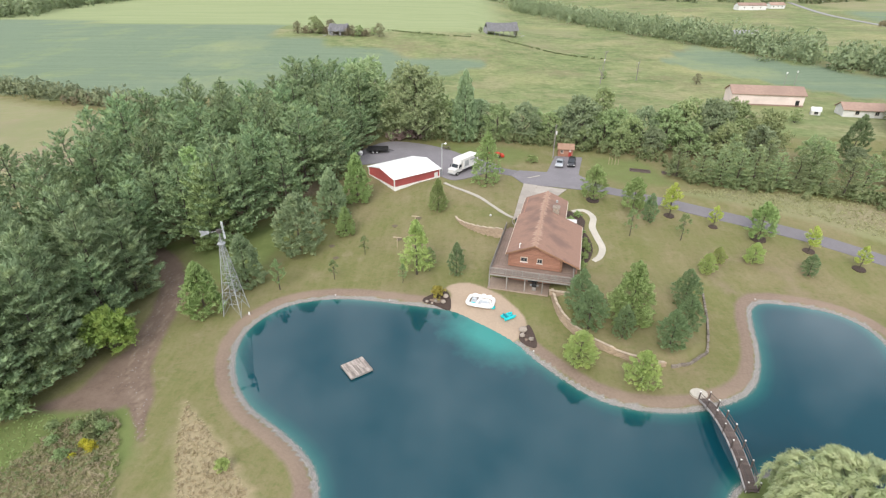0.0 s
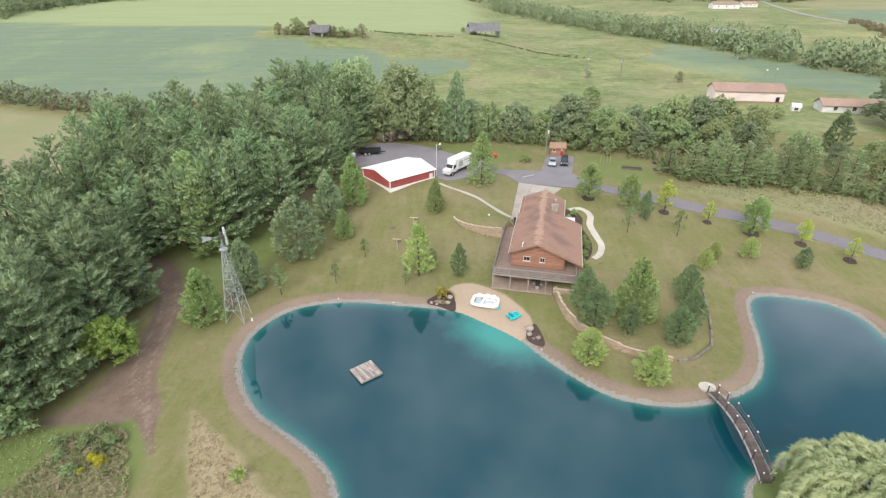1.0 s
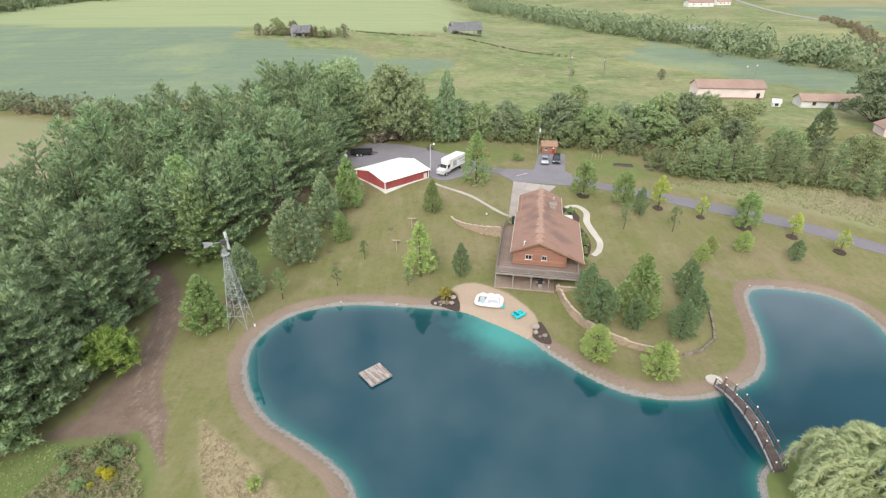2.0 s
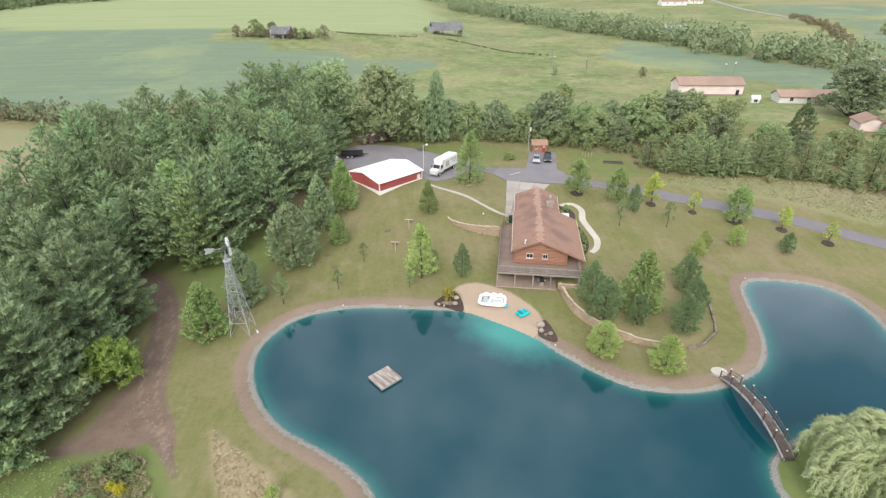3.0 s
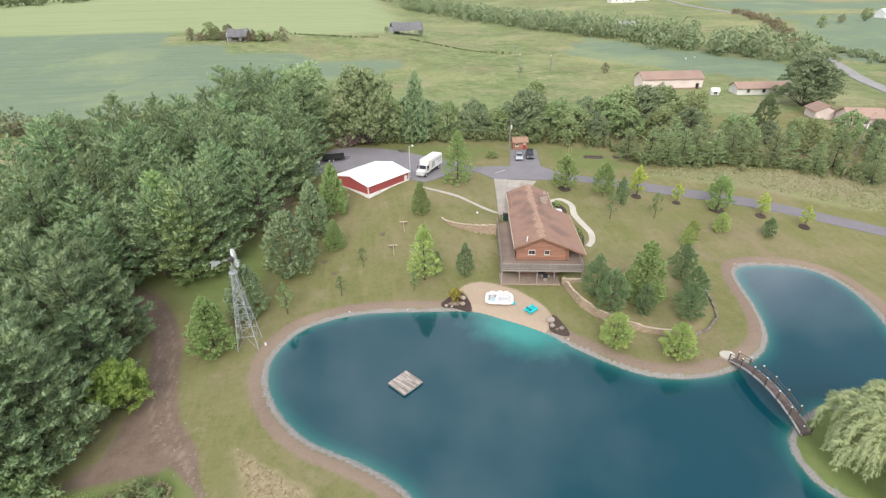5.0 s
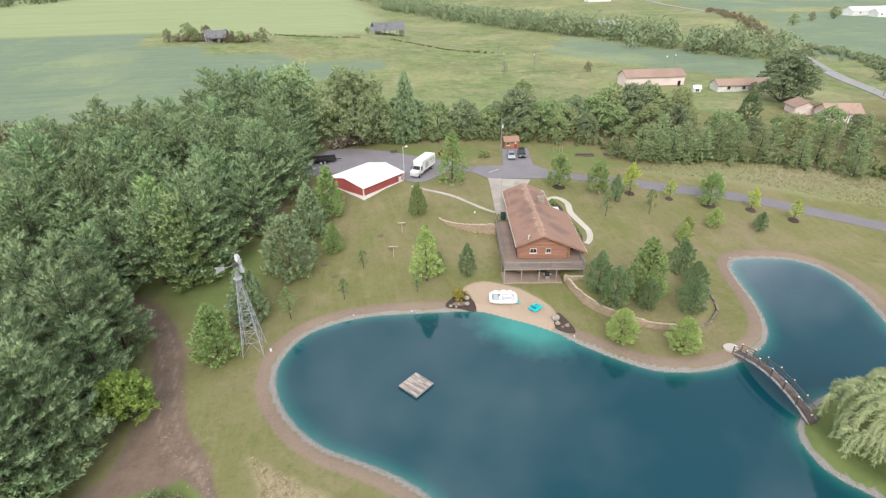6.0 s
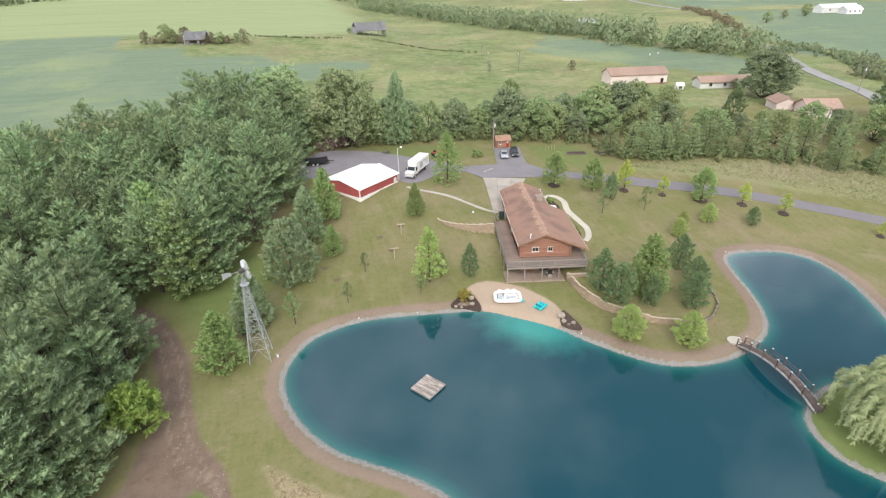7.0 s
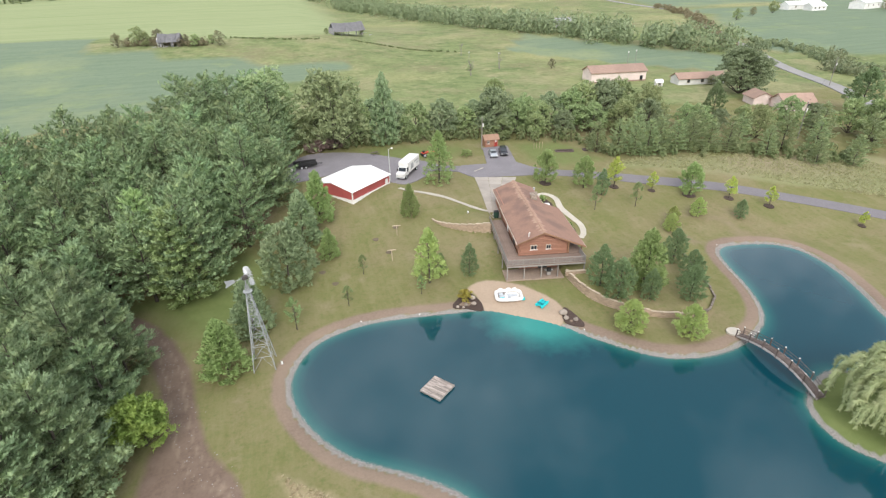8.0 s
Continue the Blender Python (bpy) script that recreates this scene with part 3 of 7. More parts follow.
def make_water():
    xs, ys = np.arange(-33, 59, 0.55), np.arange(2, 70, 0.55)
    gx, gy = np.meshgrid(xs, ys)
    d = -shore_distance(gx, gy)
    nx = len(xs)
    keep = d > -0.9
    idx = np.full(d.shape, -1)
    idx[keep] = np.arange(keep.sum())
    q = np.stack([idx[:-1, :-1], idx[:-1, 1:], idx[1:, 1:], idx[1:, :-1]], -1).reshape(-1, 4)
    q = q[(q >= 0).all(1)]
    me = bpy.data.meshes.new("water")
    me.from_pydata(np.stack([gx[keep], gy[keep], np.zeros(keep.sum())], 1).tolist(), [], q.tolist())
    x, y = gx[keep], gy[keep]
    shelf = 1.0 * np.exp(-((x - 3.2) ** 2 / 44 + (y - 58.0) ** 2 / 40)) * np.clip(1.25 - d[keep] / 8.5, 0, 1)
    depth = np.clip(d[keep] / 2.9, 0, 1)
    a = me.color_attributes.new("depth", "FLOAT_COLOR", "POINT")
    a.data.foreach_set("color", np.stack([depth, shelf, depth, np.ones_like(depth)], 1).astype(np.float32).ravel())
    me.materials.append(WATER)
    return tagged(new("water", me), "still blue dyed pond with turquoise shallows", "pond", kind="structure")


make_ground()
make_water()


# ---- trees ----
rng = np.random.default_rng(7)


def unit(v):
    return v / (np.linalg.norm(v, axis=-1, keepdims=True) + 1e-9)


def quick_mesh(name, pts, k, material, lean=None, soft=0.62):
    """A mesh of separate faces of k corners each; lean turns their shading towards the round of the clump."""
    me = bpy.data.meshes.new(name)
    n = len(pts) // k
    if lean is not None:
        f = np.asarray(pts, float).reshape(n, k, 3)
        flat = unit(np.cross(f[:, 1] - f[:, 0], f[:, 2] - f[:, 0]))
        lean = np.broadcast_to(lean.reshape(n, -1, 3), (n, k, 3)).copy()
        over = np.einsum("ij,ij->i", flat, lean.mean(1)) < 0
        f[over], lean[over] = f[over][:, ::-1], lean[over][:, ::-1]
        flat[over] *= -1
        pts = f.reshape(-1, 3)
        lean = unit(lean * soft + flat[:, None] * (1 - soft)).reshape(-1, 3)
    me.vertices.add(n * k)
    me.vertices.foreach_set("co", np.ascontiguousarray(pts, np.float32).ravel())
    me.loops.add(n * k)
    me.loops.foreach_set("vertex_index", np.arange(n * k, dtype=np.int32))
    me.polygons.add(n)
    me.polygons.foreach_set("loop_start", np.arange(0, n * k, k, dtype=np.int32))
    me.polygons.foreach_set("loop_total", np.full(n, k, np.int32))
    me.update(calc_edges=True)
    if lean is not None:
        me.normals_split_custom_set(lean.astype(np.float32).tolist())
    me.materials.append(material)
    return me


def add_tone(me, tone):
    """How pale each tuft's growth is, as an attribute of its corners."""
    a = me.attributes.new("tone", "FLOAT", "POINT")
    a.data.foreach_set("value", np.ascontiguousarray(tone, np.float32))


def leaf_mesh(name, centres, ways, material, length, width, per, spike=0.8, blade=False, seed=1, droop=0.0, face_up=1.0, round_=None):
    """Clumps of leaves: from each centre some blades fan out round its way. Blades are narrow triangles, leaves are diamonds."""
    g = np.random.default_rng(seed)
    c = np.repeat(np.asarray(centres, float), per, axis=0)
    w = np.repeat(unit(np.asarray(ways, float)), per, axis=0)
    lean = 0 * c if round_ is None else unit(np.repeat(unit(np.asarray(round_, float)), per, axis=0) + (0, 0, 0.25))
    v = unit(w * spike + unit(g.normal(size=c.shape)))
    v[:, 2] -= droop
    v = unit(v)
    size = length * g.uniform(0.6, 1.25, (len(c), 1))
    side = unit(np.cross(v, unit(g.normal(size=c.shape)) * (1 if round_ is None else 0.55) + lean + np.array([0, 0, face_up]))) * width * size / length * 0.5
    start = c + unit(g.normal(size=c.shape)) * length * 0.2
    tip = start + v * size
    if blade:
        pts = np.stack([start + side, start - side, tip], 1)
        k = 3
    else:
        mid = start + v * size * 0.45
        pts = np.stack([start, mid + side, tip, mid - side], 1)
        k = 4
    me = quick_mesh(name, pts.reshape(-1, 3), k, material, None if round_ is None else lean)
    add_tone(me, np.repeat(g.uniform(0, 1, len(c) // per), per * k))
    return me


def tuft_mesh(name, centres, axes, runs, fats, material, length, per, seed, spread=0.9, lift=0.3, slim=0.46, soft=0.58, core=0.5):
    """Rounded tufts: each is a dense uneven egg along its axis, fringed with blades that point outward and onward."""
    g = np.random.default_rng(seed)
    c, ax = np.asarray(centres, float), unit(np.asarray(axes, float))
    n = len(c)
    fats, runs = np.broadcast_to(np.asarray(fats, float), (n,)), np.broadcast_to(np.asarray(runs, float), (n,))

    def egg(d, shell):
        along_ = np.einsum("ijk,ik->ij", d, ax)[..., None]
        return c[:, None] + ax[:, None] * along_ * runs[:, None, None] * shell + (d - ax[:, None] * along_) * fats[:, None, None] * shell

    d = unit(g.normal(size=(n, per, 3)))
    low = d[:, :, 2] < -0.35
    d[low] *= (1, 1, -0.6)
    d = unit(d)
    place = egg(d, g.uniform(0.45, 1.0, (n, per, 1)))
    way = unit(d * 0.6 + ax[:, None] * spread + (0, 0, lift) + 0.5 * g.normal(size=d.shape))
    size = length * g.uniform(0.65, 1.3, (n, per, 1))
    side = unit(np.cross(way, unit(d + 0.35 * g.normal(size=d.shape)))) * size * slim * 0.5
    pts = np.stack([place - side, place + side, place + way * size], 2).reshape(-1, 3)
    lean = np.repeat(unit(d + (0, 0, 0.2)).reshape(-1, 3), 3, axis=0)
    tone = g.uniform(0, 1, n)
    tones = np.repeat(tone, per * 3)
    if core:
        v = np.array([(1, 0, 0), (0, 1, 0), (-1, 0, 0), (0, -1, 0), (0, 0, 1), (0, 0, -1)], float)
        f = np.array([(0, 1, 4), (1, 2, 4), (2, 3, 4), (3, 0, 4), (1, 0, 5), (2, 1, 5), (3, 2, 5), (0, 3, 5)])
        wide = np.broadcast_to(v[None], (n, *v.shape))
        knob = egg(wide, core * g.uniform(0.72, 1.12, (n, len(v), 1)))[:, f].reshape(-1, 3)
        pts, lean = np.vstack([pts, knob]), np.vstack([lean, unit(wide[:, f].reshape(-1, 3) + (0, 0, 0.2))])
        tones = np.concatenate([tones, np.repeat(tone, len(f) * 3)])
    me = quick_mesh(name, pts, 3, material, lean, soft)
    add_tone(me, tones)
    return me


def trunk_mesh(name, tall, radius, limbs, n=6):
    """A tapered trunk with its limbs, each limb a pair of points."""
    bm = bmesh.new()
    steps = 5
    bend = [Vector((0.012 * tall * math.sin(i * 1.7 + tall), 0.012 * tall * math.cos(i * 2.1), tall * i / steps)) for i in range(steps + 1)]
    bend[0] = Vector((0, 0, -0.3))
    for i in range(steps):
        tube(bm, bend[i], bend[i + 1], radius * (1 - i / steps * 0.92) * (1.35 if i == 0 else 1), radius * (1 - (i + 1) / steps * 0.92), n, False)
    for a, b, r in limbs:
        tube(bm, a, b, r, r * 0.3, 4, False)
    return put_mesh(name, bm, BARK, True)


def pine_model(name, tall, reach, material, seed, fullness=1.0, bare=0.1, blade=0.3, per=36, slim=0.42):
    """A white pine: tiers of limbs that spread, sag and turn up at the ends, each with a spray of needle tufts."""
    g = np.random.default_rng(seed)
    cs, axs, runs, fats, limbs = [], [], [], [], []
    z = tall * bare
    while z < tall * 0.96:
        u = (z / tall - bare) / (1 - bare)
        r = reach * (1 - u) ** 0.7 * (0.7 + 0.3 * min(1, 4 * u + 0.5))
        count = int(g.integers(5, 8)) if u < 0.8 else 4
        spin = g.uniform(0, 6.28)
        for k in range(count):
            a = spin + 6.283 * k / count + g.normal(0, 0.2)
            length = max(0.45, r * g.uniform(0.66, 1.14))
            rise = g.uniform(-0.08, 0.16) + 0.75 * u * u
            out, across = np.array([math.cos(a), math.sin(a), 0]), np.array([-math.sin(a), math.cos(a), 0])
            base = np.array([0, 0, z + g.normal(0, 0.25)])

            def spot(s):
                return base + out * length * s + np.array([0, 0, length * (rise * s + 0.2 * s * s)])

            limbs.append((base.tolist(), spot(0.8).tolist(), 0.015 + 0.008 * length))
            n = max(2, int((1.0 + 0.95 * length) * fullness + g.uniform(0, 1)))
            for j in range(n):
                s = 1.0 - 0.68 * (j / n) ** 0.9
                side = 0 if j == 0 else g.uniform(-1, 1) * 0.42 * length * (1.12 - s * 0.75)
                fat = g.uniform(0.36, 0.6) * (0.8 + 0.06 * length)
                cs.append(spot(s) + across * side + np.array([0, 0, g.normal(0, 0.12)]))
                axs.append(out + across * side * 0.45 + np.array([0, 0, g.uniform(0.2, 0.6) + 0.8 * u]))
                runs.append(fat * g.uniform(1.5, 2.2))
                fats.append(fat)
        z += tall * g.uniform(0.07, 0.1)
    cs.append([0, 0, tall * 0.97])
    axs.append([0, 0, 1])
    runs.append(0.9)
    fats.append(0.4)
    crown = tuft_mesh(name + "_crown", cs, axs, runs, fats, material, blade, per, seed, 0.9, 0.3, slim, 0.66)
    return trunk_mesh(name + "_trunk", tall * 0.97, 0.013 * tall + 0.03, limbs), crown


def dense_model(name, tall, wide, material, seed, tufts=200, taper=1.0, low=0.03, fat=0.5, per=34, up=0.6, blade=0.72):
    """A young tree clothed to the ground: a cone or egg of tufts with an uneven outline."""
    g = np.random.default_rng(seed)
    inner = max(4, tufts // 4)
    n = tufts + inner
    u = g.uniform(0, 1, n) ** 0.85
    if taper >= 1:
        prof = (1 - u) ** 0.62 * (0.7 + 0.3 * np.minimum(1, u * 5))
    else:
        prof = np.sqrt(np.clip(1 - (2 * u - 0.82) ** 2 / 1.42, 0.02, 1)) * (1 - u ** 3 * 0.6)
    a = g.uniform(0, 6.283, n)
    lump = 1 + 0.12 * np.sin(a * 3 + u * 9 + seed) + 0.1 * np.sin(a * 5 - u * 17)
    depth = np.clip(1 - np.abs(g.normal(0, 0.13, n)), 0.3, 1)
    depth[tufts:] *= 0.5
    r = np.maximum(0, wide / 2 * prof * lump * depth - fat * 0.15)
    zz = tall * (low + (0.97 - low) * u) + g.normal(0, 0.015 * tall, n)
    cs = np.stack([r * np.cos(a), r * np.sin(a), np.maximum(zz, fat * 0.5)], 1)
    cs[0] = (0, 0, tall * 0.95)
    axs = np.stack([np.cos(a), np.sin(a), up + 1.6 * u * u], 1)
    size = fat * g.uniform(0.7, 1.25, n) * (1.1 - 0.45 * u)
    limbs = [([0, 0, c[2] * 0.8], (c * 0.8).tolist(), 0.018) for c in cs[::max(1, n // 26)]]
    crown = tuft_mesh(name + "_crown", cs, axs, size * 1.35, size, material, fat * blade, per, seed)
    return trunk_mesh(name + "_trunk", tall * 0.95, 0.015 * tall + 0.02, limbs), crown


def broad_model(name, tall, wide, material, seed, tufts=200, bole=0.2, fat=0.6, per=24, lobes=11, blade=0.66, slim=0.55):
    """A broadleaf: limbs that end in lobes, each lobe set with tufts of leaves, gaps between them."""
    g = np.random.default_rng(seed)
    cs, axs, limbs = [], [], []
    for k in range(lobes):
        u = (k + 0.5) / lobes
        a = k * 2.4 + g.normal(0, 0.3)
        ring = wide * 0.34 * math.sin(math.pi * min(1, 0.3 + u * 0.6)) * g.uniform(0.75, 1.12)
        c = np.array([ring * math.cos(a), ring * math.sin(a), tall * (bole + 0.1 + (0.76 - bole) * u)])
        rad = wide * g.uniform(0.16, 0.25) * (1.1 - 0.3 * u)
        limbs.append(([0, 0, max(tall * bole * 0.8, c[2] - ring * 0.9 - tall * 0.06)], c.tolist(), 0.012 * tall))
        n = max(3, tufts // lobes)
        d = unit(g.normal(size=(n, 3)))
        d[:, 2] = np.where(d[:, 2] < -0.3, -d[:, 2] * 0.5, d[:, 2])
        s = g.uniform(0.7, 1.08, (n, 1))
        cs.append(c + d * rad * s * (1, 1, 0.85))
        axs.append(d + (0, 0, 0.3))
    cs, axs = np.vstack(cs), np.vstack(axs)
    cs[:, 2] = np.maximum(cs[:, 2], fat * 0.4)
    size = fat * g.uniform(0.7, 1.25, len(cs))
    crown = tuft_mesh(name + "_crown", cs, axs, size, size, material, fat * blade, per, seed, 0.4, 0.2, slim)
    return trunk_mesh(name + "_trunk", tall * 0.8, 0.014 * tall + 0.02, limbs), crown


def willow_model(name, tall, wide, seed):
    """A weeping willow: boughs that arch over and end in hanging locks of thin leaves."""
    g = np.random.default_rng(seed)
    cs, axs, runs, fats, limbs = [], [], [], [], []
    for k in range(330):
        a = g.uniform(0, 6.283)
        u = math.sqrt(g.uniform(0.0, 1))
        out = np.array([math.cos(a), math.sin(a), 0])
        across = np.array([-math.sin(a), math.cos(a), 0])
        bulge = 1 + 0.12 * math.sin(3 * a + 1) + 0.08 * math.sin(7 * a)
        r = wide / 2 * u * bulge
        top = tall * (1 - 0.5 * u ** 2.3) * (1 + 0.06 * math.sin(5 * a + 9 * u)) + g.normal(0, 0.3)
        start = np.array([r * math.cos(a), r * math.sin(a), top])
        if k % 6 == 0:
            limbs.append(([0, 0, tall * 0.35], (start * (0.75, 0.75, 0.93)).tolist(), 0.1))
        length = g.uniform(0.5, 1.0) * min(top - 0.5, 1.2 + 3.6 * u)
        swing = g.normal(0, 0.3)
        n = int(3 + length * 2.6)
        fat = g.uniform(0.2, 0.34)
        for j in range(n):
            s = j / n
            bow = math.sin(min(1, s * 1.6) * 1.5)
            cs.append(start + out * (0.8 * bow - 0.3) + across * swing * s * length * 0.5 + np.array([0, 0, 0.35 * math.sin(s * 3.1) - length * s ** 1.5]))
            axs.append(out * max(0.1, 0.9 - 1.3 * s) + across * swing * 0.4 + np.array([0, 0, 0.35 - 2.1 * s]))
            runs.append(fat * 1.9)
            fats.append(fat * (1.15 - 0.6 * s))
    crown = tuft_mesh(name + "_crown", cs, axs, runs, fats, WILLOW, 0.36, 28, seed, 1.2, -0.1, 0.2, 0.6, 0.4)
    return trunk_mesh(name + "_trunk", tall * 0.7, 0.34, limbs, 9), crown


def tree(name, model, m, label, category="tree", group=""):
    t = thing(name, m, label, category, group)
    for kind, mesh in zip(("trunk", "crown"), model):
        ob = new(kind, mesh)
        ob.parent = t
    return t


def sized(x, y, s, sz=None, turn=None):
    sz = s if sz is None else sz
    return at_ground(x, y, rng.uniform(0, 360) if turn is None else turn) @ Matrix.Diagonal((s, s, sz, 1))


def scatter(ring, gap, seed, tries=6000):
    g = np.random.default_rng(seed)
    ring = np.array(ring, float)
    lo, hi = ring.min(0), ring.max(0)
    kept = []
    for p in g.uniform(lo, hi, (tries, 2)):
        if all((p[0] - q[0]) ** 2 + (p[1] - q[1]) ** 2 > gap * gap for q in kept):
            if inside(p[:1], p[1:], ring)[0]:
                kept.append(p)
    return kept


PINES = [pine_model(f"white_pine_{k}", 16, 6.6, PINE, 20 + k, 1.1, 0.06 + 0.03 * k, 0.45, 18, 0.5) for k in range(4)]
NEAR_PINES = [pine_model(f"near_pine_{k}", 16, 5.8, NEAR_PINE, 25 + k, 1.5, 0.04, 0.35, 44, 0.38) for k in range(2)]
YOUNG_PINES = [pine_model(f"young_pine_{k}", 16, 4.8, YOUNG, 28 + k, 0.9, 0.04, 0.5, 15, 0.5) for k in range(2)]
PINES.append(pine_model("white_pine_pale", 16, 5.8, YELLOW_PINE, 31, 1.3, 0.04, 0.42, 32))

# the pine wood behind the track, denser towards its edge
wood = scatter([(-57, 80), (-47, 77.5), (-37, 88), (-31.5, 99), (-32, 112), (-33, 128), (-28, 146), (-40, 168), (-56, 150), (-67, 130), (-80, 112), (-78, 92), (-66, 84)], 5.9, 3)
for k, (x, y) in enumerate(wood):
    s = rng.uniform(0.86, 1.08) * (1.0 if y < 140 else 1.12)
    tree("pine_tree", PINES[int(rng.integers(0, 4)) if k % 57 != 30 else 4], sized(x, y, s, s * rng.uniform(0.92, 1.08)),
         "tall blue-green white pine in the dense wood", "pine tree", "pines of the wood")

for x, y, k in ((-30.2, 121, 0.8), (-29.6, 114.5, 0.72), (-30.5, 107, 0.85), (-27.8, 130.5, 0.7)):
    tree("pine_tree", PINES[int(rng.integers(0, 4))], sized(x, y, k, k), "blue-green white pine at the edge of the yard", "pine tree", "pines of the wood")

# the near pines on the other side of the track
for x, y, s in ((-52.5, 44.5, 0.98), (-56, 39, 0.95), (-53.5, 52, 1.02), (-52.4, 60, 0.97), (-58, 46, 1.05), (-59.5, 56, 1.1), (-58, 65, 1.05), (-64, 40, 1.0),
                (-66, 49, 1.1), (-66, 60, 1.12), (-64.5, 70, 1.05), (-73, 54, 1.1), (-73, 66, 1.1), (-58, 72.5, 0.9), (-72, 44, 1.05), (-70, 78, 1.05), (-80, 60, 1.1), (-80, 73, 1.1), (-82, 84, 1.0), (-49.8, 56.4, 0.72), (-50.2, 64.2, 0.78), (-54.6, 69.8, 0.86), (-50.4, 46.4, 0.92), (-52, 41.2, 0.9), (-56, 77, 0.8)):
    tree("pine_tree", NEAR_PINES[int(rng.integers(0, 2))] if x > -62 else PINES[int(rng.integers(0, 4))], sized(x, y, s, s * rng.uniform(0.95, 1.05)), "tall blue-green white pine beside the dirt track", "pine tree", "pines beside the track")

tree("pine_tree", PINES[4], sized(-45.0, 80.2, 0.95, 0.94, 40), "yellowish-green pine at the edge of the wood", "pine tree")

# bushes at the wood's edge
BUSH = broad_model("bush", 6.6, 6.4, leafage("bright_bush_leaves", (0.2, 0.33, 0.08), (0.4, 0.56, 0.15), (0.43, 0.56, 0.14)), 41, 340, 0.02, 0.46, 28, 17)
tree("large_bush", BUSH, sized(-46.0, 51.6, 0.95), "rounded bright green bush beside the dirt track", "bush")
LOW_BUSH = broad_model("low_bush", 3.4, 4.2, OAK, 43, 80, 0.0, 0.45)
for x, y, k in ((-49.4, 46.8, 1.3), (-48.8, 50.4, 0.9), (-50.3, 43.4, 1.4), (-50.9, 40.2, 1.4), (-53.5, 37.5, 1.1), (-48.6, 55.2, 0.7)):
    tree("low_bush", LOW_BUSH, sized(x, y, k), "low green bush under the pines beside the track", "bush", "bushes beside the track")
CORE = broad_model("yellow_bush", 2.0, 1.7, LIME, 42, 50, 0.05, 0.3, 30)
tree("yellow_bush", CORE, sized(-24.2, 34.2, 0.75), "small yellow-green bush in dry grass", "bush")

# evergreens of the lawn
PALE_FIR = leafage("grey_green_needles", (0.18, 0.255, 0.13), (0.4, 0.49, 0.285), (0.42, 0.5, 0.27))
CONES = [dense_model(f"young_evergreen_{k}", 10, 7.4, m, 50 + k, 340, 1.0, 0.0, 0.43) for k, m in enumerate((FIR, PALE_FIR, PALE_FIR))]
EGG = dense_model("egg_evergreen", 10, 8.6, PALE_FIR, 55, 320, 0.5, 0.02, 0.48)
DARK_CONE = dense_model("dark_spruce", 7, 4.6, SPRUCE, 56, 230, 0.75, 0.03, 0.3)
for x, y, tall, wide, model, base_tall, base_wide, label in (
        (-38.2, 60.6, 8.4, 7.2, CONES[0], 10, 8.3, "light green conical evergreen by the windmill"),
        (-35.1, 68.8, 8.8, 7.4, CONES[1], 10, 8.3, "grey-green conical evergreen behind the windmill"),
        (-29.6, 79.4, 10.6, 9.4, EGG, 10, 9.4, "broad grey-green evergreen on the lawn"),
        (-26.4, 91.0, 10.2, 8.2, CONES[1], 10, 8.3, "grey-green evergreen at the wood's edge"),
        (-22.6, 85.2, 5.6, 4.4, CONES[0], 10, 8.3, "small pale green evergreen on the lawn"),
        (-22.8, 98.0, 10.2, 7.4, CONES[0], 10, 8.3, "deep green conical evergreen by the red garage"),
        (-6.0, 94.2, 6.6, 4.6, CONES[0], 10, 8.3, "small conical evergreen on the lawn"),
        (-1.9, 71.9, 5.9, 3.2, DARK_CONE, 7, 5.4, "narrow dark evergreen above the pond"),
        (15.7, 61.8, 7.0, 4.6, DARK_CONE, 7, 5.4, "dark green evergreen on the terrace"),
        (16.3, 58.0, 6.8, 5.2, DARK_CONE, 7, 5.4, "blue-green evergreen on the terrace"),
        (22.3, 60.0, 9.4, 7.8, CONES[0], 10, 8.3, "large bright green evergreen on the terrace"),
        (20.4, 56.2, 5.2, 3.2, DARK_CONE, 7, 5.4, "small green evergreen on the terrace"),
        (31.6, 64.8, 6.2, 4.8, DARK_CONE, 7, 5.4, "dark evergreen on the terrace"),
        (29.6, 58.6, 5.6, 4.5, DARK_CONE, 7, 5.4, "blue-green evergreen on the terrace"),
        (26.0, 54.4, 5.7, 4.8, DARK_CONE, 7, 5.4, "dark evergreen inside the ring wall"),
        (34.0, 90.2, 5.7, 3.2, DARK_CONE, 7, 5.4, "dark grey-green evergreen by the road"),
        (55.5, 75.0, 3.9, 3.0, DARK_CONE, 7, 5.4, "small dark evergreen on the lawn")):
    tree("evergreen_tree", model, sized(x, y, wide / base_wide, tall / base_tall), label, "evergreen tree")

OAK_SOFT = leafage("sapling_leaves", (0.17, 0.24, 0.1), (0.33, 0.42, 0.19))
# lime-leaved and young shade trees
ROUND_LIME = dense_model("lime_round", 5, 3.9, LIME, 60, 240, 0.5, 0.07, 0.26)
TALL_LIME = dense_model("lime_tall", 9, 5.4, LIME, 61, 190, 1.0, 0.1, 0.36, 30)
SAPLING = dense_model("sapling_crown", 4.4, 2.4, OAK_SOFT, 62, 34, 0.5, 0.3, 0.3, 22)
LIME_SAPLING = dense_model("lime_sapling_crown", 4.4, 2.2, leafage("yellow_sapling_leaves", (0.36, 0.45, 0.09), (0.6, 0.68, 0.18), (0.6, 0.65, 0.15)), 63, 70, 0.6, 0.24, 0.26, 26)
SHADE = dense_model("shade_tree", 7, 4.7, FIR, 64, 190, 0.5, 0.1, 0.36)
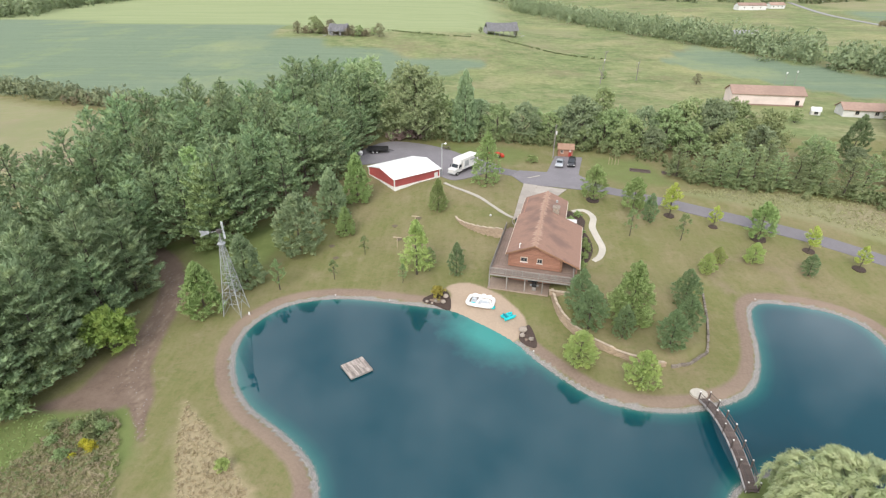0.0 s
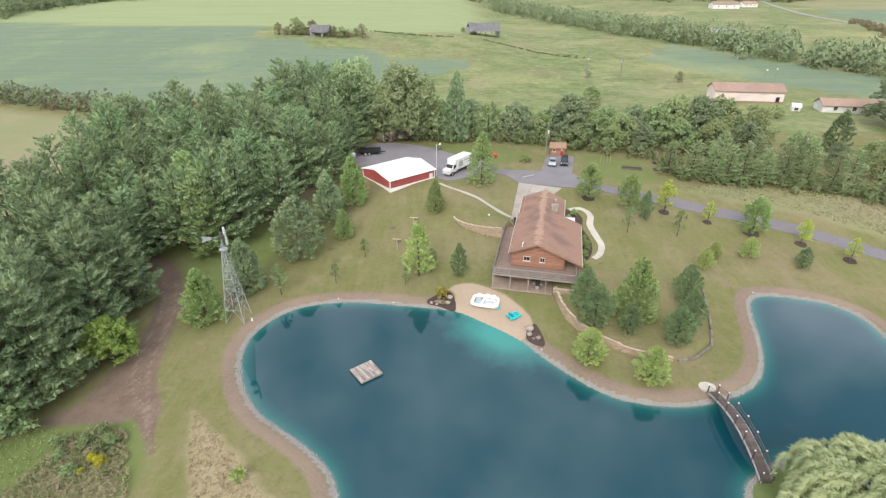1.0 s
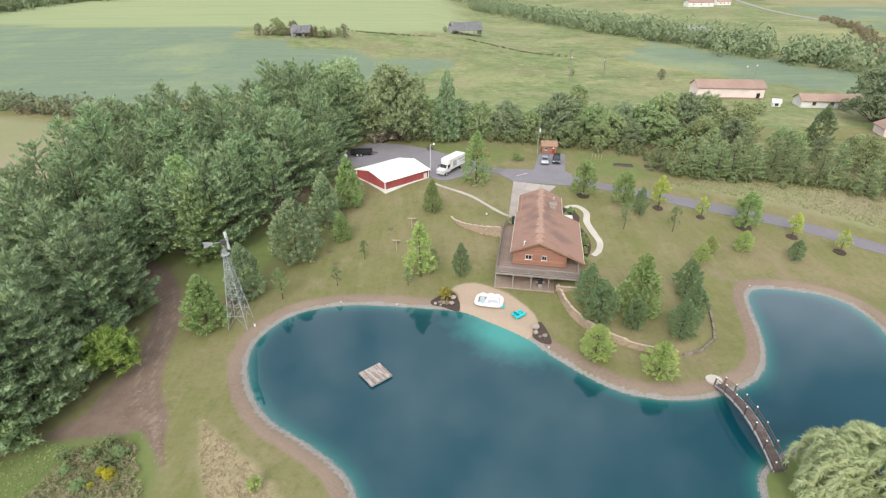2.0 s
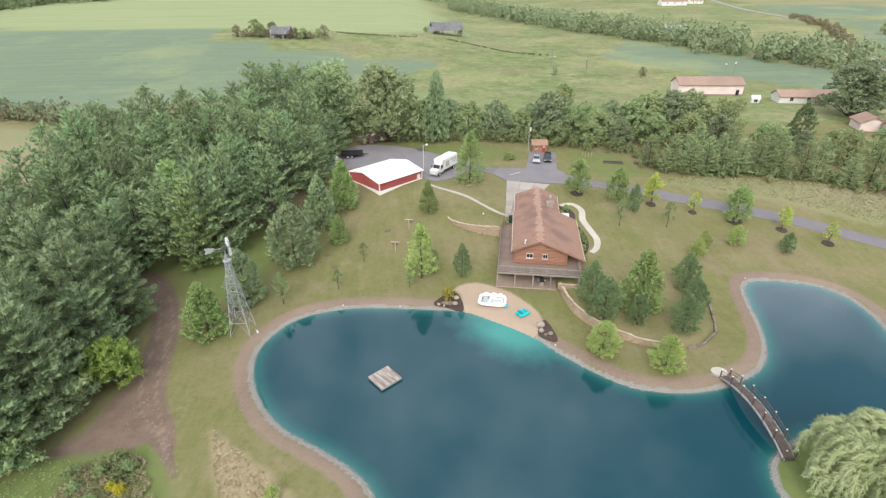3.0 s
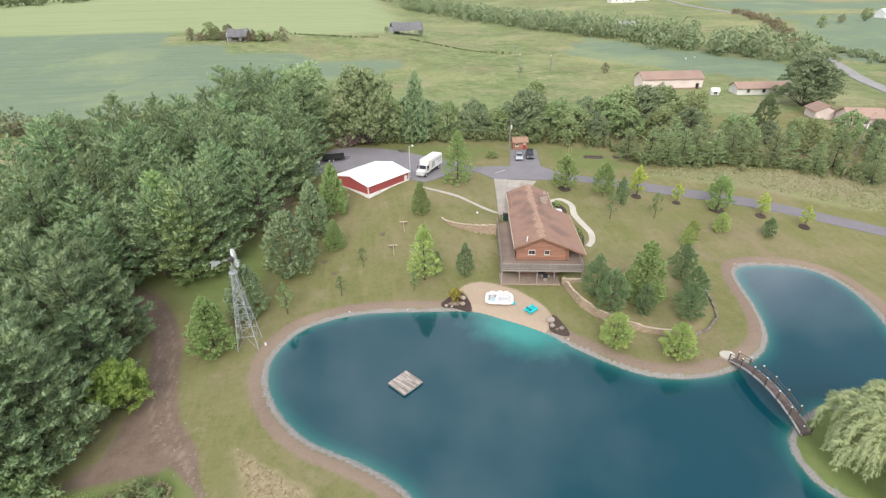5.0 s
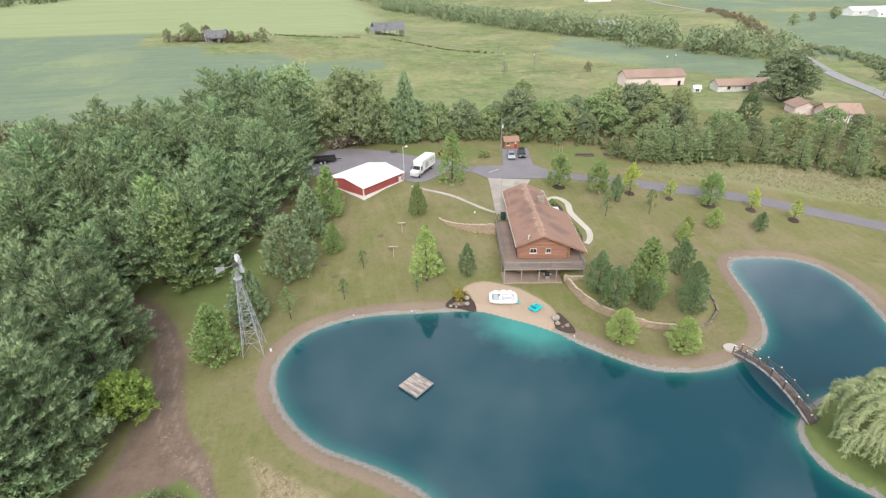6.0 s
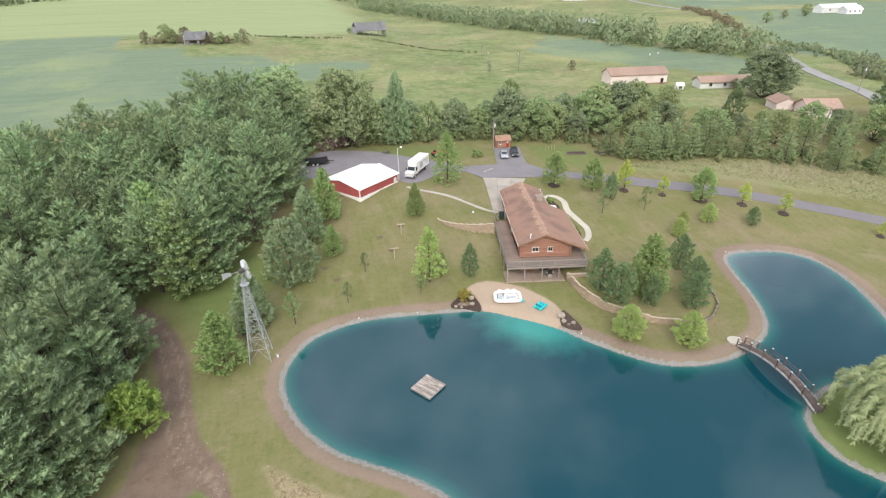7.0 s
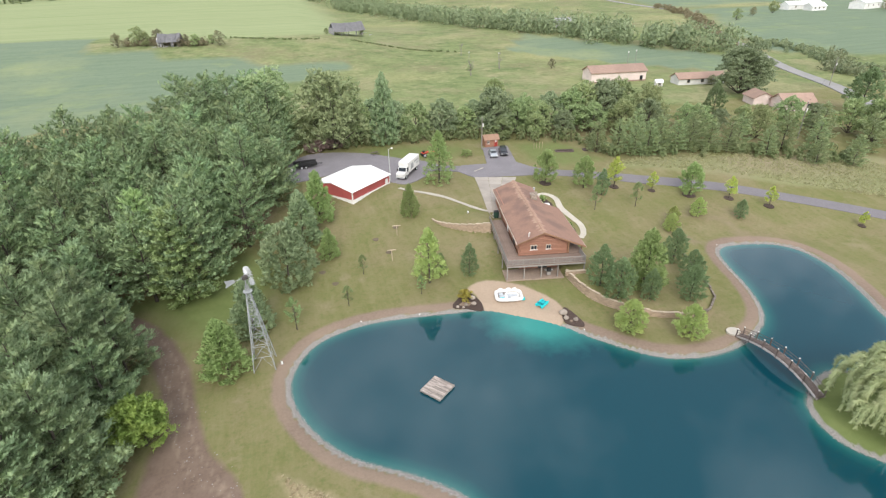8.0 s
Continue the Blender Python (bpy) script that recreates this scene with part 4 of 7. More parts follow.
AIRY = dense_model("airy_larch", 11.6, 7.6, FIR, 65, 260, 1.0, 0.0, 0.42, 26, 0.05)
for x, y, tall, base, model, label in (
        (13.9, 51.6, 5.2, 5, ROUND_LIME, "rounded lime-green tree outside the ring wall"),
        (20.6, 48.0, 5.2, 5, ROUND_LIME, "rounded lime-green tree above the shore"),
        (-8.4, 72.6, 9.6, 9, TALL_LIME, "yellow-green tree on the lawn above the pond"),
        (25.2, 98.2, 7.4, 7, SHADE, "young green shade tree in a mulch ring"),
        (32.0, 94.0, 7.0, 7, SHADE, "young green shade tree by the road"),
        (3.9, 106.8, 11.4, 11.6, AIRY, "tall airy light green larch by the drive"),
        (52.5, 85.8, 5.1, 5, SHADE, "young round green tree in a mulch ring")):
    k = tall / base
    tree("lawn_tree", model, sized(x, y, k), label, "tree")
for x, y, tall, lime in ((38.8, 92.9, 6.6, 1), (45.9, 89.5, 4.2, 1), (59.5, 82.2, 4.8, 1), (64.9, 77.1, 4.2, 1), (75.9, 65.8, 3.0, 1), (47.9, 78.0, 3.9, 2), (38.7, 74.3, 3.6, 2),
                         (41.9, 77.6, 3.0, 2), (29.1, 84.8, 5.2, 0), (38.1, 84.3, 5.2, 0), (-29.4, 67.4, 5.3, 0), (-21.6, 70.8, 3.6, 0), (-18.0, 78.6, 3.6, 0), (-6.3, 73.4, 4.4, 0), (-10.4, 70.2, 3.4, 0)):
    model = (SAPLING, LIME_SAPLING, ROUND_LIME)[lime]
    k = tall / (4.4, 4.4, 5.0)[lime]
    tree("sapling", model, sized(x, y, k * (0.75 if lime == 0 else 1), k), ("thin green sapling on the lawn", "lime-green sapling in a mulch ring by the road", "low bushy lime-green sapling on the lawn")[lime], "sapling", "saplings of the lawn")

# the willow on the point
tree("willow_tree", willow_model("willow", 8.4, 14.2, 70), at_ground(32.6, 28.2, 0), "large pale green weeping willow by the bridge", "willow tree")

# the windbreak behind the drive
OAK_DARK = leafage("dull_leaves", (0.175, 0.235, 0.125), (0.36, 0.43, 0.245))
OAK_PALE = leafage("pale_leaves", (0.22, 0.285, 0.125), (0.43, 0.5, 0.24), (0.46, 0.5, 0.24))
OAKS = [broad_model(f"oak_{k}", 13, 11.5, (OAK, OAK_DARK, OAK_PALE)[k], 80 + k, 360, 0.0, 0.64, 16, 17, 0.7, 0.64) for k in range(3)]
BIG = broad_model("big_oak", 21, 19, leafage("silver_leaves", (0.23, 0.3, 0.14), (0.44, 0.52, 0.28), (0.48, 0.53, 0.28)), 84, 900, 0.03, 0.7, 26, 24)
tree("large_oak", BIG, sized(-14.5, 141, 1.0), "very large grey-green broadleaf behind the garage", "tree")
tree("large_oak", BIG, sized(-30.5, 152, 0.98), "very large grey-green broadleaf at the wood's edge", "tree")
tree("large_maple", broad_model("maple", 18, 17, OAK_DARK, 85, 800, 0.0, 0.68, 24, 22), sized(131.5, 154, 1.22, 0.98), "large rounded silvery-green maple beside the far houses", "tree")
tree("tall_spruce", CONES[1], sized(-1.0, 140, 1.2, 1.85), "tall conical green tree in the windbreak", "tree")
for x, y, s, k in ((8, 142, 0.8, 0), (15, 140.5, 0.85, 1), (22.5, 142, 0.62, 2), (-8, 146, 0.9, 2), (3.5, 147, 0.8, 1), (29.7, 137.5, 1.05, 1), (36, 136.5, 0.75, 0), (44, 172, 0.72, 2), (41.5, 134, 0.72, 2),
                   (46, 137, 0.85, 1), (51, 134, 0.9, 0), (57, 138, 1.0, 2), (63, 135, 1.05, 1), (69, 137, 1.0, 0), (75, 131, 0.9, 2), (55, 128, 0.7, 0), (62, 125, 0.75, 2), (70, 124, 0.75, 1),
                   (82, 123, 0.55, 0), (88, 117, 0.5, 1), (97, 118, 0.5, 2), (104, 110, 0.75, 0), (111, 108, 0.6, 1), (118, 103, 0.75, 2), (78, 114, 0.7, 0), (139, 157, 1.0, 1), (92, 108, 0.7, 2),
                   (132, 103, 0.6, 1), (140, 98, 0.7, 2), (150, 106, 0.7, 0), (-21, 146, 0.75, 0), (118, 96, 0.9, 0), (132, 92, 1.0, 1), (19, 146, 0.6, 0), (26, 144, 0.7, 1), (33, 143, 0.75, 2), (40, 141, 0.75, 0), (-3, 152, 0.8, 1), (46, 128, 0.6, 1), (39, 131, 0.55, 2), (30, 132.5, 0.5, 0)):
    tree("windbreak_tree", OAKS[k], sized(x, y, s), "dense green broadleaf tree in the windbreak", "tree", "trees of the windbreak")
for x, y, s in ((47, 113, 0.62), (51, 110, 0.7), (54, 107.5, 0.66), (57.5, 107, 0.7), (61, 107.5, 0.72), (65, 106, 0.66), (69, 106, 0.72), (73, 104, 0.66), (77, 102, 0.7), (58, 113, 0.8), (66, 113, 0.75), (74, 110, 0.8), (82, 104, 0.7),
                (84, 97, 0.6), (91, 99, 0.75), (97, 95, 0.7), (104, 100, 0.8), (92, 90, 0.55), (100, 87, 0.6), (110, 92, 0.8), (118, 84, 0.7)):
    tree("young_pine", YOUNG_PINES[int(rng.integers(0, 2))], sized(x, y, s, s * 0.74), "young grey-green pine at the foot of the windbreak", "pine tree", "young pines of the windbreak")
tree("dark_spruce_tree", DARK_CONE, sized(141, 117, 2.2, 1.9), "dark spruce beside the far lawn", "tree")
tree("dark_spruce_tree", DARK_CONE, sized(92, 124, 1.3, 1.7), "dark spruce standing in the windbreak", "tree")


def hedge(name, line, wide, tall, material, seed, label, size=1.3, density=0.055):
    """A long belt of distant trees, uneven along its top."""
    g = np.random.default_rng(seed)
    p = rounded(line, 8, False)
    cs, ws = [], []
    for a, b in zip(p, p[1:]):
        gap = np.linalg.norm(b - a)
        for _ in range(max(1, int(gap * wide * density))):
            q = a + (b - a) * g.uniform() + g.normal(0, wide * 0.28, 2)
            t = tall * g.uniform(0.55, 1.15)
            r = t * g.uniform(0.28, 0.42)
            n = 46
            d = unit(g.normal(size=(n, 3)))
            d[:, 2] = np.where(d[:, 2] < -0.2, -d[:, 2] * 0.8, d[:, 2])
            lift = g.uniform(-0.9, 0.0, n) * (g.uniform(0, 1, n) < 0.35)
            d[:, 2] = np.where(lift < 0, lift, d[:, 2])
            z = float(height(q[:1], q[1:])[0])
            cs.append(np.array([q[0], q[1], z + t * 0.46]) + d * (r, r, t * 0.5))
            ws.append(d)
    me = leaf_mesh(name, np.vstack(cs), np.vstack(ws), material, size * 0.66, size * 0.42, 11, 0.5, True, seed, 0, 0.4, np.vstack(ws))
    return tagged(new(name, me), label, "trees", kind="stuff")


UNDER = leafage("undergrowth_leaves", (0.16, 0.21, 0.09), (0.33, 0.38, 0.18), (0.36, 0.35, 0.19))
hedge("undergrowth", [(-24, 143), (-14, 142), (-2, 141), (10, 139.5), (22, 137), (34, 131), (42, 128), (48, 120), (50, 112)], 5, 3.4, UNDER, 98, "tangled green undergrowth at the foot of the windbreak", 0.5, 0.28)
hedge("undergrowth", [(50, 108), (58, 106), (68, 104), (78, 101), (90, 95), (106, 88)], 7, 2.6, UNDER, 99, "tangled green undergrowth beside the verge", 0.5, 0.2)
# leaves of the far belts: distance haze is put into their paler, flatter tones
HAZED_LEAF = leafage("hazed_far_leaves", (0.225, 0.28, 0.16), (0.385, 0.44, 0.255), (0.42, 0.44, 0.24))
hedge("creek_woods", [(60, 700), (100, 560), (130, 450), (158, 350), (182, 285), (205, 232)], 30, 13, HAZED_LEAF, 90, "belt of mixed green trees along the creek", 1.35, 0.034)
hedge("field_hedge", [(-260, 232), (-200, 205), (-160, 189), (-130, 176), (-108, 168), (-88, 152), (-78, 136)], 7, 6.5, HAZED_LEAF, 91, "low hedge of brushy trees between the fields", 0.8, 0.14)
hedge("field_hedge", [(-140, 178), (-112, 170), (-95, 158)], 5, 4.5, BRUSH, 92, "bare brown brush in the field hedge", 0.6, 0.12)
hedge("far_woods", [(-900, 560), (-560, 640), (-430, 720), (-330, 900), (-200, 1150), (0, 1150), (60, 780)], 60, 17, HAZED_LEAF, 93, "distant dark woods behind the fields", 3.6, 0.0022)
hedge("far_woods", [(0, 1180), (180, 900), (420, 760), (700, 900), (1300, 1000)], 60, 16, HAZED_LEAF, 94, "distant dark woods behind the fields", 3.6, 0.0022)
hedge("far_woods", [(-640, 400), (-410, 436), (-420, 540), (-445, 720), (-420, 1000)], 36, 16, HAZED_LEAF, 97, "distant dark woods beside the crop field", 2.6, 0.012)
hedge("roadside_brush", [(215, 245), (250, 300), (300, 385), (340, 470)], 10, 4, BRUSH, 95, "low brown brush along the country road", 0.9, 0.05)
hedge("fence_row", [(20, 343), (38, 328), (55, 309), (72, 297)], 3, 0.6, UNDER, 141, "low green weeds along an old fence row", 0.5, 0.5)
hedge("fence_row", [(-50, 358), (-17, 342), (2, 338)], 3, 0.7, UNDER, 142, "low green weeds along an old fence row", 0.5, 0.4)
hedge("ruin_brush", [(-104, 342), (-90, 341), (-74, 336), (-60, 336)], 5, 4.6, BRUSH, 143, "bare mauve-brown brush round the ruined farmhouse", 0.6, 0.3)
hedge("roadside_brush", [(240, 255), (238, 227), (226, 196), (212, 177), (200, 154)], 15, 2.4, HAZED_LEAF, 144, "low green scrub between the field and the road", 0.7, 0.14)
hedge("roadside_brush", [(232, 200), (215, 185), (196, 165), (205, 150)], 9, 5, HAZED_LEAF, 96, "low green brush along the country road", 0.8, 0.08)


# ---- roads and paving ----
ROAD = rounded([(-6, 123), (2, 118.5), (10, 114), (18, 110.2), (28, 104.6), (37, 99.6), (46, 95.0), (55, 90.6), (63, 86.0), (70.5, 80.0), (80, 71.5), (95, 57)], 6, False)
tagged(part("road", ribbon(ROAD, 3.9, 0.05), ASPHALT), "narrow grey asphalt drive across the lawn", "road", kind="structure")
yard = rounded([(-27.5, 118), (-28, 128), (-22, 138), (-10, 135), (0, 126), (7, 119), (3, 112.5), (-2.5, 108.5), (-6, 110.5), (-14, 121)], 4)
tagged(part("garage_yard", slab(yard, 0.11, 0.3), ASPHALT), "wide worn grey asphalt yard behind the garage", "pavement", kind="structure")
court = [(12.2, 106.6), (9.8, 112), (12, 115.6), (18.2, 114.6), (21.9, 126.9), (28.6, 126.2), (25.2, 113.2), (27.2, 108.5), (30.2, 105.2), (26, 103.2), (21.2, 104.4)]
tagged(part("parking_court", slab(court, 0.09, 0.25), ASPHALT), "grey asphalt parking court in front of the shed", "pavement", kind="structure")
tagged(part("country_road", ribbon(rounded([(140, 105), (169, 145), (190, 188), (212, 226), (262, 318), (322, 420), (362, 585), (420, 760)], 6, False), 5.6, 0.25, 0.4), surface("worn_asphalt", (0.29, 0.28, 0.265), (0.23, 0.22, 0.21), 3, 0.2, 0.9)), "grey country road between fields", "road", kind="structure")
tagged(part("garden_path", ribbon(rounded([(-5.2, 106.6), (-3.4, 104.4), (1.9, 99.3), (4.6, 95.2), (7.4, 91.2), (8.6, 90.0)], 6, False), 0.75, 0.11), PALE_CONCRETE), "narrow pale concrete path over the lawn", "path", kind="structure")
tagged(part("front_walk", ribbon(rounded([(20.2, 93.2), (22.6, 93.6), (23.8, 91), (22.9, 87.2), (23.0, 83.6), (23.2, 80.2), (22.2, 77.4), (20.8, 76.0)], 6, False), [0.85 + 0.4 * math.sin(math.pi * k / 42) for k in range(43)], 0.06), PALE_CONCRETE), "curving pale flagstone walk beside the house", "path", kind="structure")


def apron():
    """Concrete apron in front of the house, in slabs with open joints."""
    corners = [Vector(c) for c in ((8.0, 87.4), (9.9, 86.9), (20.9, 103.6), (12.1, 106.9))]
    t = tagged(new("driveway_apron"), "light grey concrete driveway apron with joints", "driveway", kind="structure")
    rows, cols = 9, 3
    for i in range(rows):
        for j in range(cols):
            bm = bmesh.new()
            hi = []
            for u, v in ((i + 0.006, j + 0.01), (i + 0.994, j + 0.01), (i + 0.994, j + 0.99), (i + 0.006, j + 0.99)):
                a, b = corners[0].lerp(corners[3], u / rows), corners[1].lerp(corners[2], u / rows)
                p = a.lerp(b, v / cols)
                hi.append(bm.verts.new((p.x, p.y, ground_z(p.x, p.y) + 0.1)))
            lo = [bm.verts.new(x.co - Vector((0, 0, 0.2))) for x in hi]
            bm.faces.new(hi[::-1])
            for k in range(4):
                bm.faces.new((lo[k], hi[k], hi[(k + 1) % 4], lo[(k + 1) % 4]))
            bmesh.ops.recalc_face_normals(bm, faces=bm.faces)
            part("slab", bm, CONCRETE, t)


apron()


# ---- log house ----
def roof_material():
    m, n, l, b = shader("house_shingles")
    at = n.new("ShaderNodeTexCoord")
    sep = n.new("ShaderNodeSeparateXYZ")
    l.new(at.outputs["Object"], sep.inputs[0])
    along = n.new("ShaderNodeMapping")
    along.inputs["Scale"].default_value = (0.35, 1.5, 0.35)
    l.new(at.outputs["Object"], along.inputs["Vector"])
    streak, fine, broad = noise_node(n, l, along.outputs[0], 1.0, 4), noise_node(n, l, at.outputs["Object"], 5, 4), noise_node(n, l, at.outputs["Object"], 0.22, 3)
    c = mixed(n, l, ramp(n, l, fine, 0.3, 0.7), (0.3, 0.175, 0.125), (0.24, 0.14, 0.1))
    c = mixed(n, l, ramp(n, l, broad, 0.45, 0.62), c, (0.19, 0.115, 0.088))
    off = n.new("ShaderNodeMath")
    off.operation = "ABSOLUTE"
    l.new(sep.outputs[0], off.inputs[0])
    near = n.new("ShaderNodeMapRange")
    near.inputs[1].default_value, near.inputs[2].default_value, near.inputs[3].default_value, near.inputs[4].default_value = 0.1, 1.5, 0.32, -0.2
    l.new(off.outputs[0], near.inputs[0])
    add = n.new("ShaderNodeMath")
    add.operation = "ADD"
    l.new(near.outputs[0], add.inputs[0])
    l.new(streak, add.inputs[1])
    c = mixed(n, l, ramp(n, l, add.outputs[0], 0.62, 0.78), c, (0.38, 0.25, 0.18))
    l.new(c, b.inputs["Base Color"])
    b.inputs["Roughness"].default_value = 0.9
    bumped(n, l, b, fine, 0.4, 0.03)
    return m


PATIO = surface("tan_patio", (0.34, 0.26, 0.2), (0.25, 0.19, 0.15), 5, 0.7, 0.9)
PALE_STONE = surface("pale_boulder", (0.4, 0.34, 0.28), (0.27, 0.225, 0.185), 5, 1.5, 0.9, bump=0.5, vary=0.25)
HOUSE = pose(9.92, 69.62, 0, 0, 0, -12.6)
FLOOR, RIDGE, SLOPE = 3.75, 8.0, 0.415


def roof_slope(x0, x1, y0, y1, ridge, drop=SLOPE):
    """One slope of a roof, from the ridge side x0 to the eave x1."""
    bm = bmesh.new()
    z0, z1 = ridge - abs(x0) * drop, ridge - abs(x1) * drop
    top = [(x0, y0, z0), (x1, y0, z1), (x1, y1, z1), (x0, y1, z0)]
    up = [bm.verts.new(p) for p in top]
    lo = [bm.verts.new((x, y, z - 0.2)) for x, y, z in top]
    bm.faces.new(up)
    bm.faces.new(lo[::-1])
    for k in range(4):
        bm.faces.new((up[k], lo[k], lo[(k + 1) % 4], up[(k + 1) % 4]))
    bmesh.ops.recalc_face_normals(bm, faces=bm.faces)
    return bm


def window(parent, x, y, z, wide, tall, m, panes=2):
    w = part("window", boxed(-wide / 2 - 0.06, wide / 2 + 0.06, -0.1, 0.02, -tall / 2 - 0.06, tall / 2 + 0.06, m @ pose(x, y, z)), CREAM, parent, "cream-framed window")
    for k in range(panes):
        a = -wide / 2 + k * wide / panes + 0.03
        part("pane", boxed(a, a + wide / panes - 0.06, -0.125, -0.1, -tall / 2 + 0.03, tall / 2 - 0.03, m @ pose(x, y, z)), GLASS, w)
    part("sill", boxed(-wide / 2 - 0.14, wide / 2 + 0.14, -0.2, -0.1, -tall / 2 - 0.15, -tall / 2 - 0.08, m @ pose(x, y, z)), WHITE, w)
    return w


def railing(parent, a, b, z, posts, tall=0.95):
    """One run of deck railing between two plan points."""
    a, b = Vector((*a, z)), Vector((*b, z))
    run, n = b - a, posts
    post = put_mesh("railing_post", tube(bmesh.new(), (0, 0, 0), (0, 0, tall + 0.12), 0.075, 0.075, 4), GREYWOOD)
    stick = put_mesh("baluster", tube(bmesh.new(), (0, 0, 0.1), (0, 0, tall), 0.04, 0.04, 4, False), GREYWOOD)
    for k in range(n + 1):
        share("railing_post", post, parent, Matrix.Translation(a + run * k / n))
    for h, r in ((tall, 0.065), (0.12, 0.045), (tall * 0.5, 0.03)):
        part("rail", tube(bmesh.new(), a + Vector((0, 0, h)), b + Vector((0, 0, h)), r, r, 4), GREYWOOD, parent)
    count = int(run.length / 0.16)
    for k in range(count):
        share("baluster", stick, parent, Matrix.Translation(a + run * (k + 0.5) / count))


def log_house():
    h = thing("log_house", HOUSE, "red-brown log house with worn brown shingle roof", "house")
    shingle = roof_material()
    I = Matrix.Identity(4)
    # walls: a core, then the logs course by course
    wall = part("wall", boxed(-3.6, 4.1, 0.72, 15, 0.6, 6.1), LOG, h)
    gable = bmesh.new()
    extruded(gable, [(-3.6, 6.1), (4.1, 6.1), (4.1, RIDGE - 4.1 * SLOPE - 0.22), (0, RIDGE - 0.22), (-3.6, RIDGE - 3.6 * SLOPE - 0.22)], pose(0, 0.72, 0), 14.2)
    part("gable", gable, LOG, h)
    part("wall", boxed(-3.6, 3.4, 15, 23.4, 2.2, 6.35), LOG, h)
    r, course = 0.135, 0.25
    z = FLOOR + 0.1
    while z < RIDGE - 0.5:
        room = (RIDGE - 0.3 - z) / SLOPE
        x0, x1 = max(-3.95, -room), min(4.35, room)
        part("log", tube(bmesh.new(), (x0, 0.66, z), (x1, 0.66, z), r, r, 8), LOG, wall)
        if z < 6.0:
            for x in (-3.66, 4.12):
                part("log", tube(bmesh.new(), (x, 0.4 if z % 0.5 < 0.25 else 0.55, z + 0.12), (x, 15, z + 0.12), r, r, 8), LOG, wall)
        z += course
    # log ends that stand out at the porch corner
    for k in range(9):
        part("log_end", tube(bmesh.new(), (4.15, 0.25, FLOOR + 0.22 + k * course), (4.15, 0.6, FLOOR + 0.22 + k * course), 0.15, 0.15, 8), LOG_END, wall)
    for x, wide in ((-1.5, 0.95), (0.9, 0.7)):
        window(h, x, 0.52, 5.2, wide, 0.66, I)
    # lower level
    part("lower_wall", boxed(-3.7, 2.6, 0.55, 0.7, 0.6, 3.45), LOG, h, "log basement wall under the deck")
    part("lower_door", boxed(-0.6, 0.9, 0.47, 0.55, 1.2, 3.2), GLASS, h, "dark glass patio door")
    window(h, -2.4, 0.5, 2.5, 1.0, 0.9, I)
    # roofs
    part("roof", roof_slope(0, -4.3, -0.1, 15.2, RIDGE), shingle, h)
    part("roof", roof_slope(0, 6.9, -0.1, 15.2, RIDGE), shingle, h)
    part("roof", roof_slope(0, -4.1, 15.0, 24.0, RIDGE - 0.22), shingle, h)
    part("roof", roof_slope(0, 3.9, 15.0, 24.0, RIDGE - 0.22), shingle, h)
    part("ridge_cap", box(box(bmesh.new(), -0.2, 0.2, -0.12, 15.25, RIDGE - 0.06, RIDGE + 0.05, None, 0.04), -0.2, 0.2, 15.26, 24.02, RIDGE - 0.28, RIDGE - 0.17, None, 0.04), SHINGLE_PALE, h, "bleached ridge shingles")
    for x0, x1 in ((0, -4.34), (0, 6.94)):
        bm = bmesh.new()
        z0, z1 = RIDGE - 0.24, RIDGE - abs(x1) * SLOPE - 0.24
        v = [bm.verts.new(p) for p in ((x0, -0.15, z0), (x1, -0.15, z1), (x1, -0.15, z1 + 0.26), (x0, -0.15, z0 + 0.26))]
        w = [bm.verts.new((q.co.x, -0.1, q.co.z)) for q in v]
        bm.faces.new(v)
        bm.faces.new(w[::-1])
        for k in range(4):
            bm.faces.new((v[k], w[k], w[(k + 1) % 4], v[(k + 1) % 4]))
        bmesh.ops.recalc_face_normals(bm, faces=bm.faces)
        part("bargeboard", bm, LOG_END, h)
    for x, y0, y1, rid in ((-4.34, -0.1, 15.2, RIDGE), (6.95, -0.1, 15.2, RIDGE), (-4.14, 15.2, 24, RIDGE - 0.22), (3.95, 15.2, 24, RIDGE - 0.22)):
        z = rid - abs(x) * SLOPE - 0.14
        part("gutter", boxed(x - 0.06, x + 0.06, y0, y1, z - 0.07, z + 0.05), CREAM, h, "pale rain gutter")
    # porch along the east side
    part("porch_floor", boxed(4.2, 6.7, 0.6, 15, 3.4, FLOOR), DECK, h)
    for y in (0.7, 4.2, 7.8, 11.4, 14.8):
        part("porch_post", tube(bmesh.new(), (6.5, y, 1.8 if y < 4 else 2.4), (6.5, y, RIDGE - 6.5 * SLOPE - 0.2), 0.1, 0.1, 8), LOG, h)
    # chimney with stones
    ch = part("chimney", boxed(1.55, 2.65, 15.4, 16.3, 6.4, 8.0, None, 0.05), BLOCK, h, "tan stone chimney")
    for k in range(40):
        a, zz = k % 5, k // 5
        part("stone", boxed(1.55 + a * 0.22, 1.55 + a * 0.22 + 0.2, 15.33, 15.42, 7.0 + zz * 0.21, 7.0 + zz * 0.21 + 0.19, None, 0.03), PALE_STONE, ch)
    part("chimney_cap", boxed(1.45, 2.75, 15.3, 16.4, 8.0, 8.12, None, 0.03), CONCRETE, ch)
    part("flue", tube(bmesh.new(), (2.1, 15.85, 8.9), (2.1, 15.85, 9.3), 0.16, 0.18, 10), STEEL, ch)
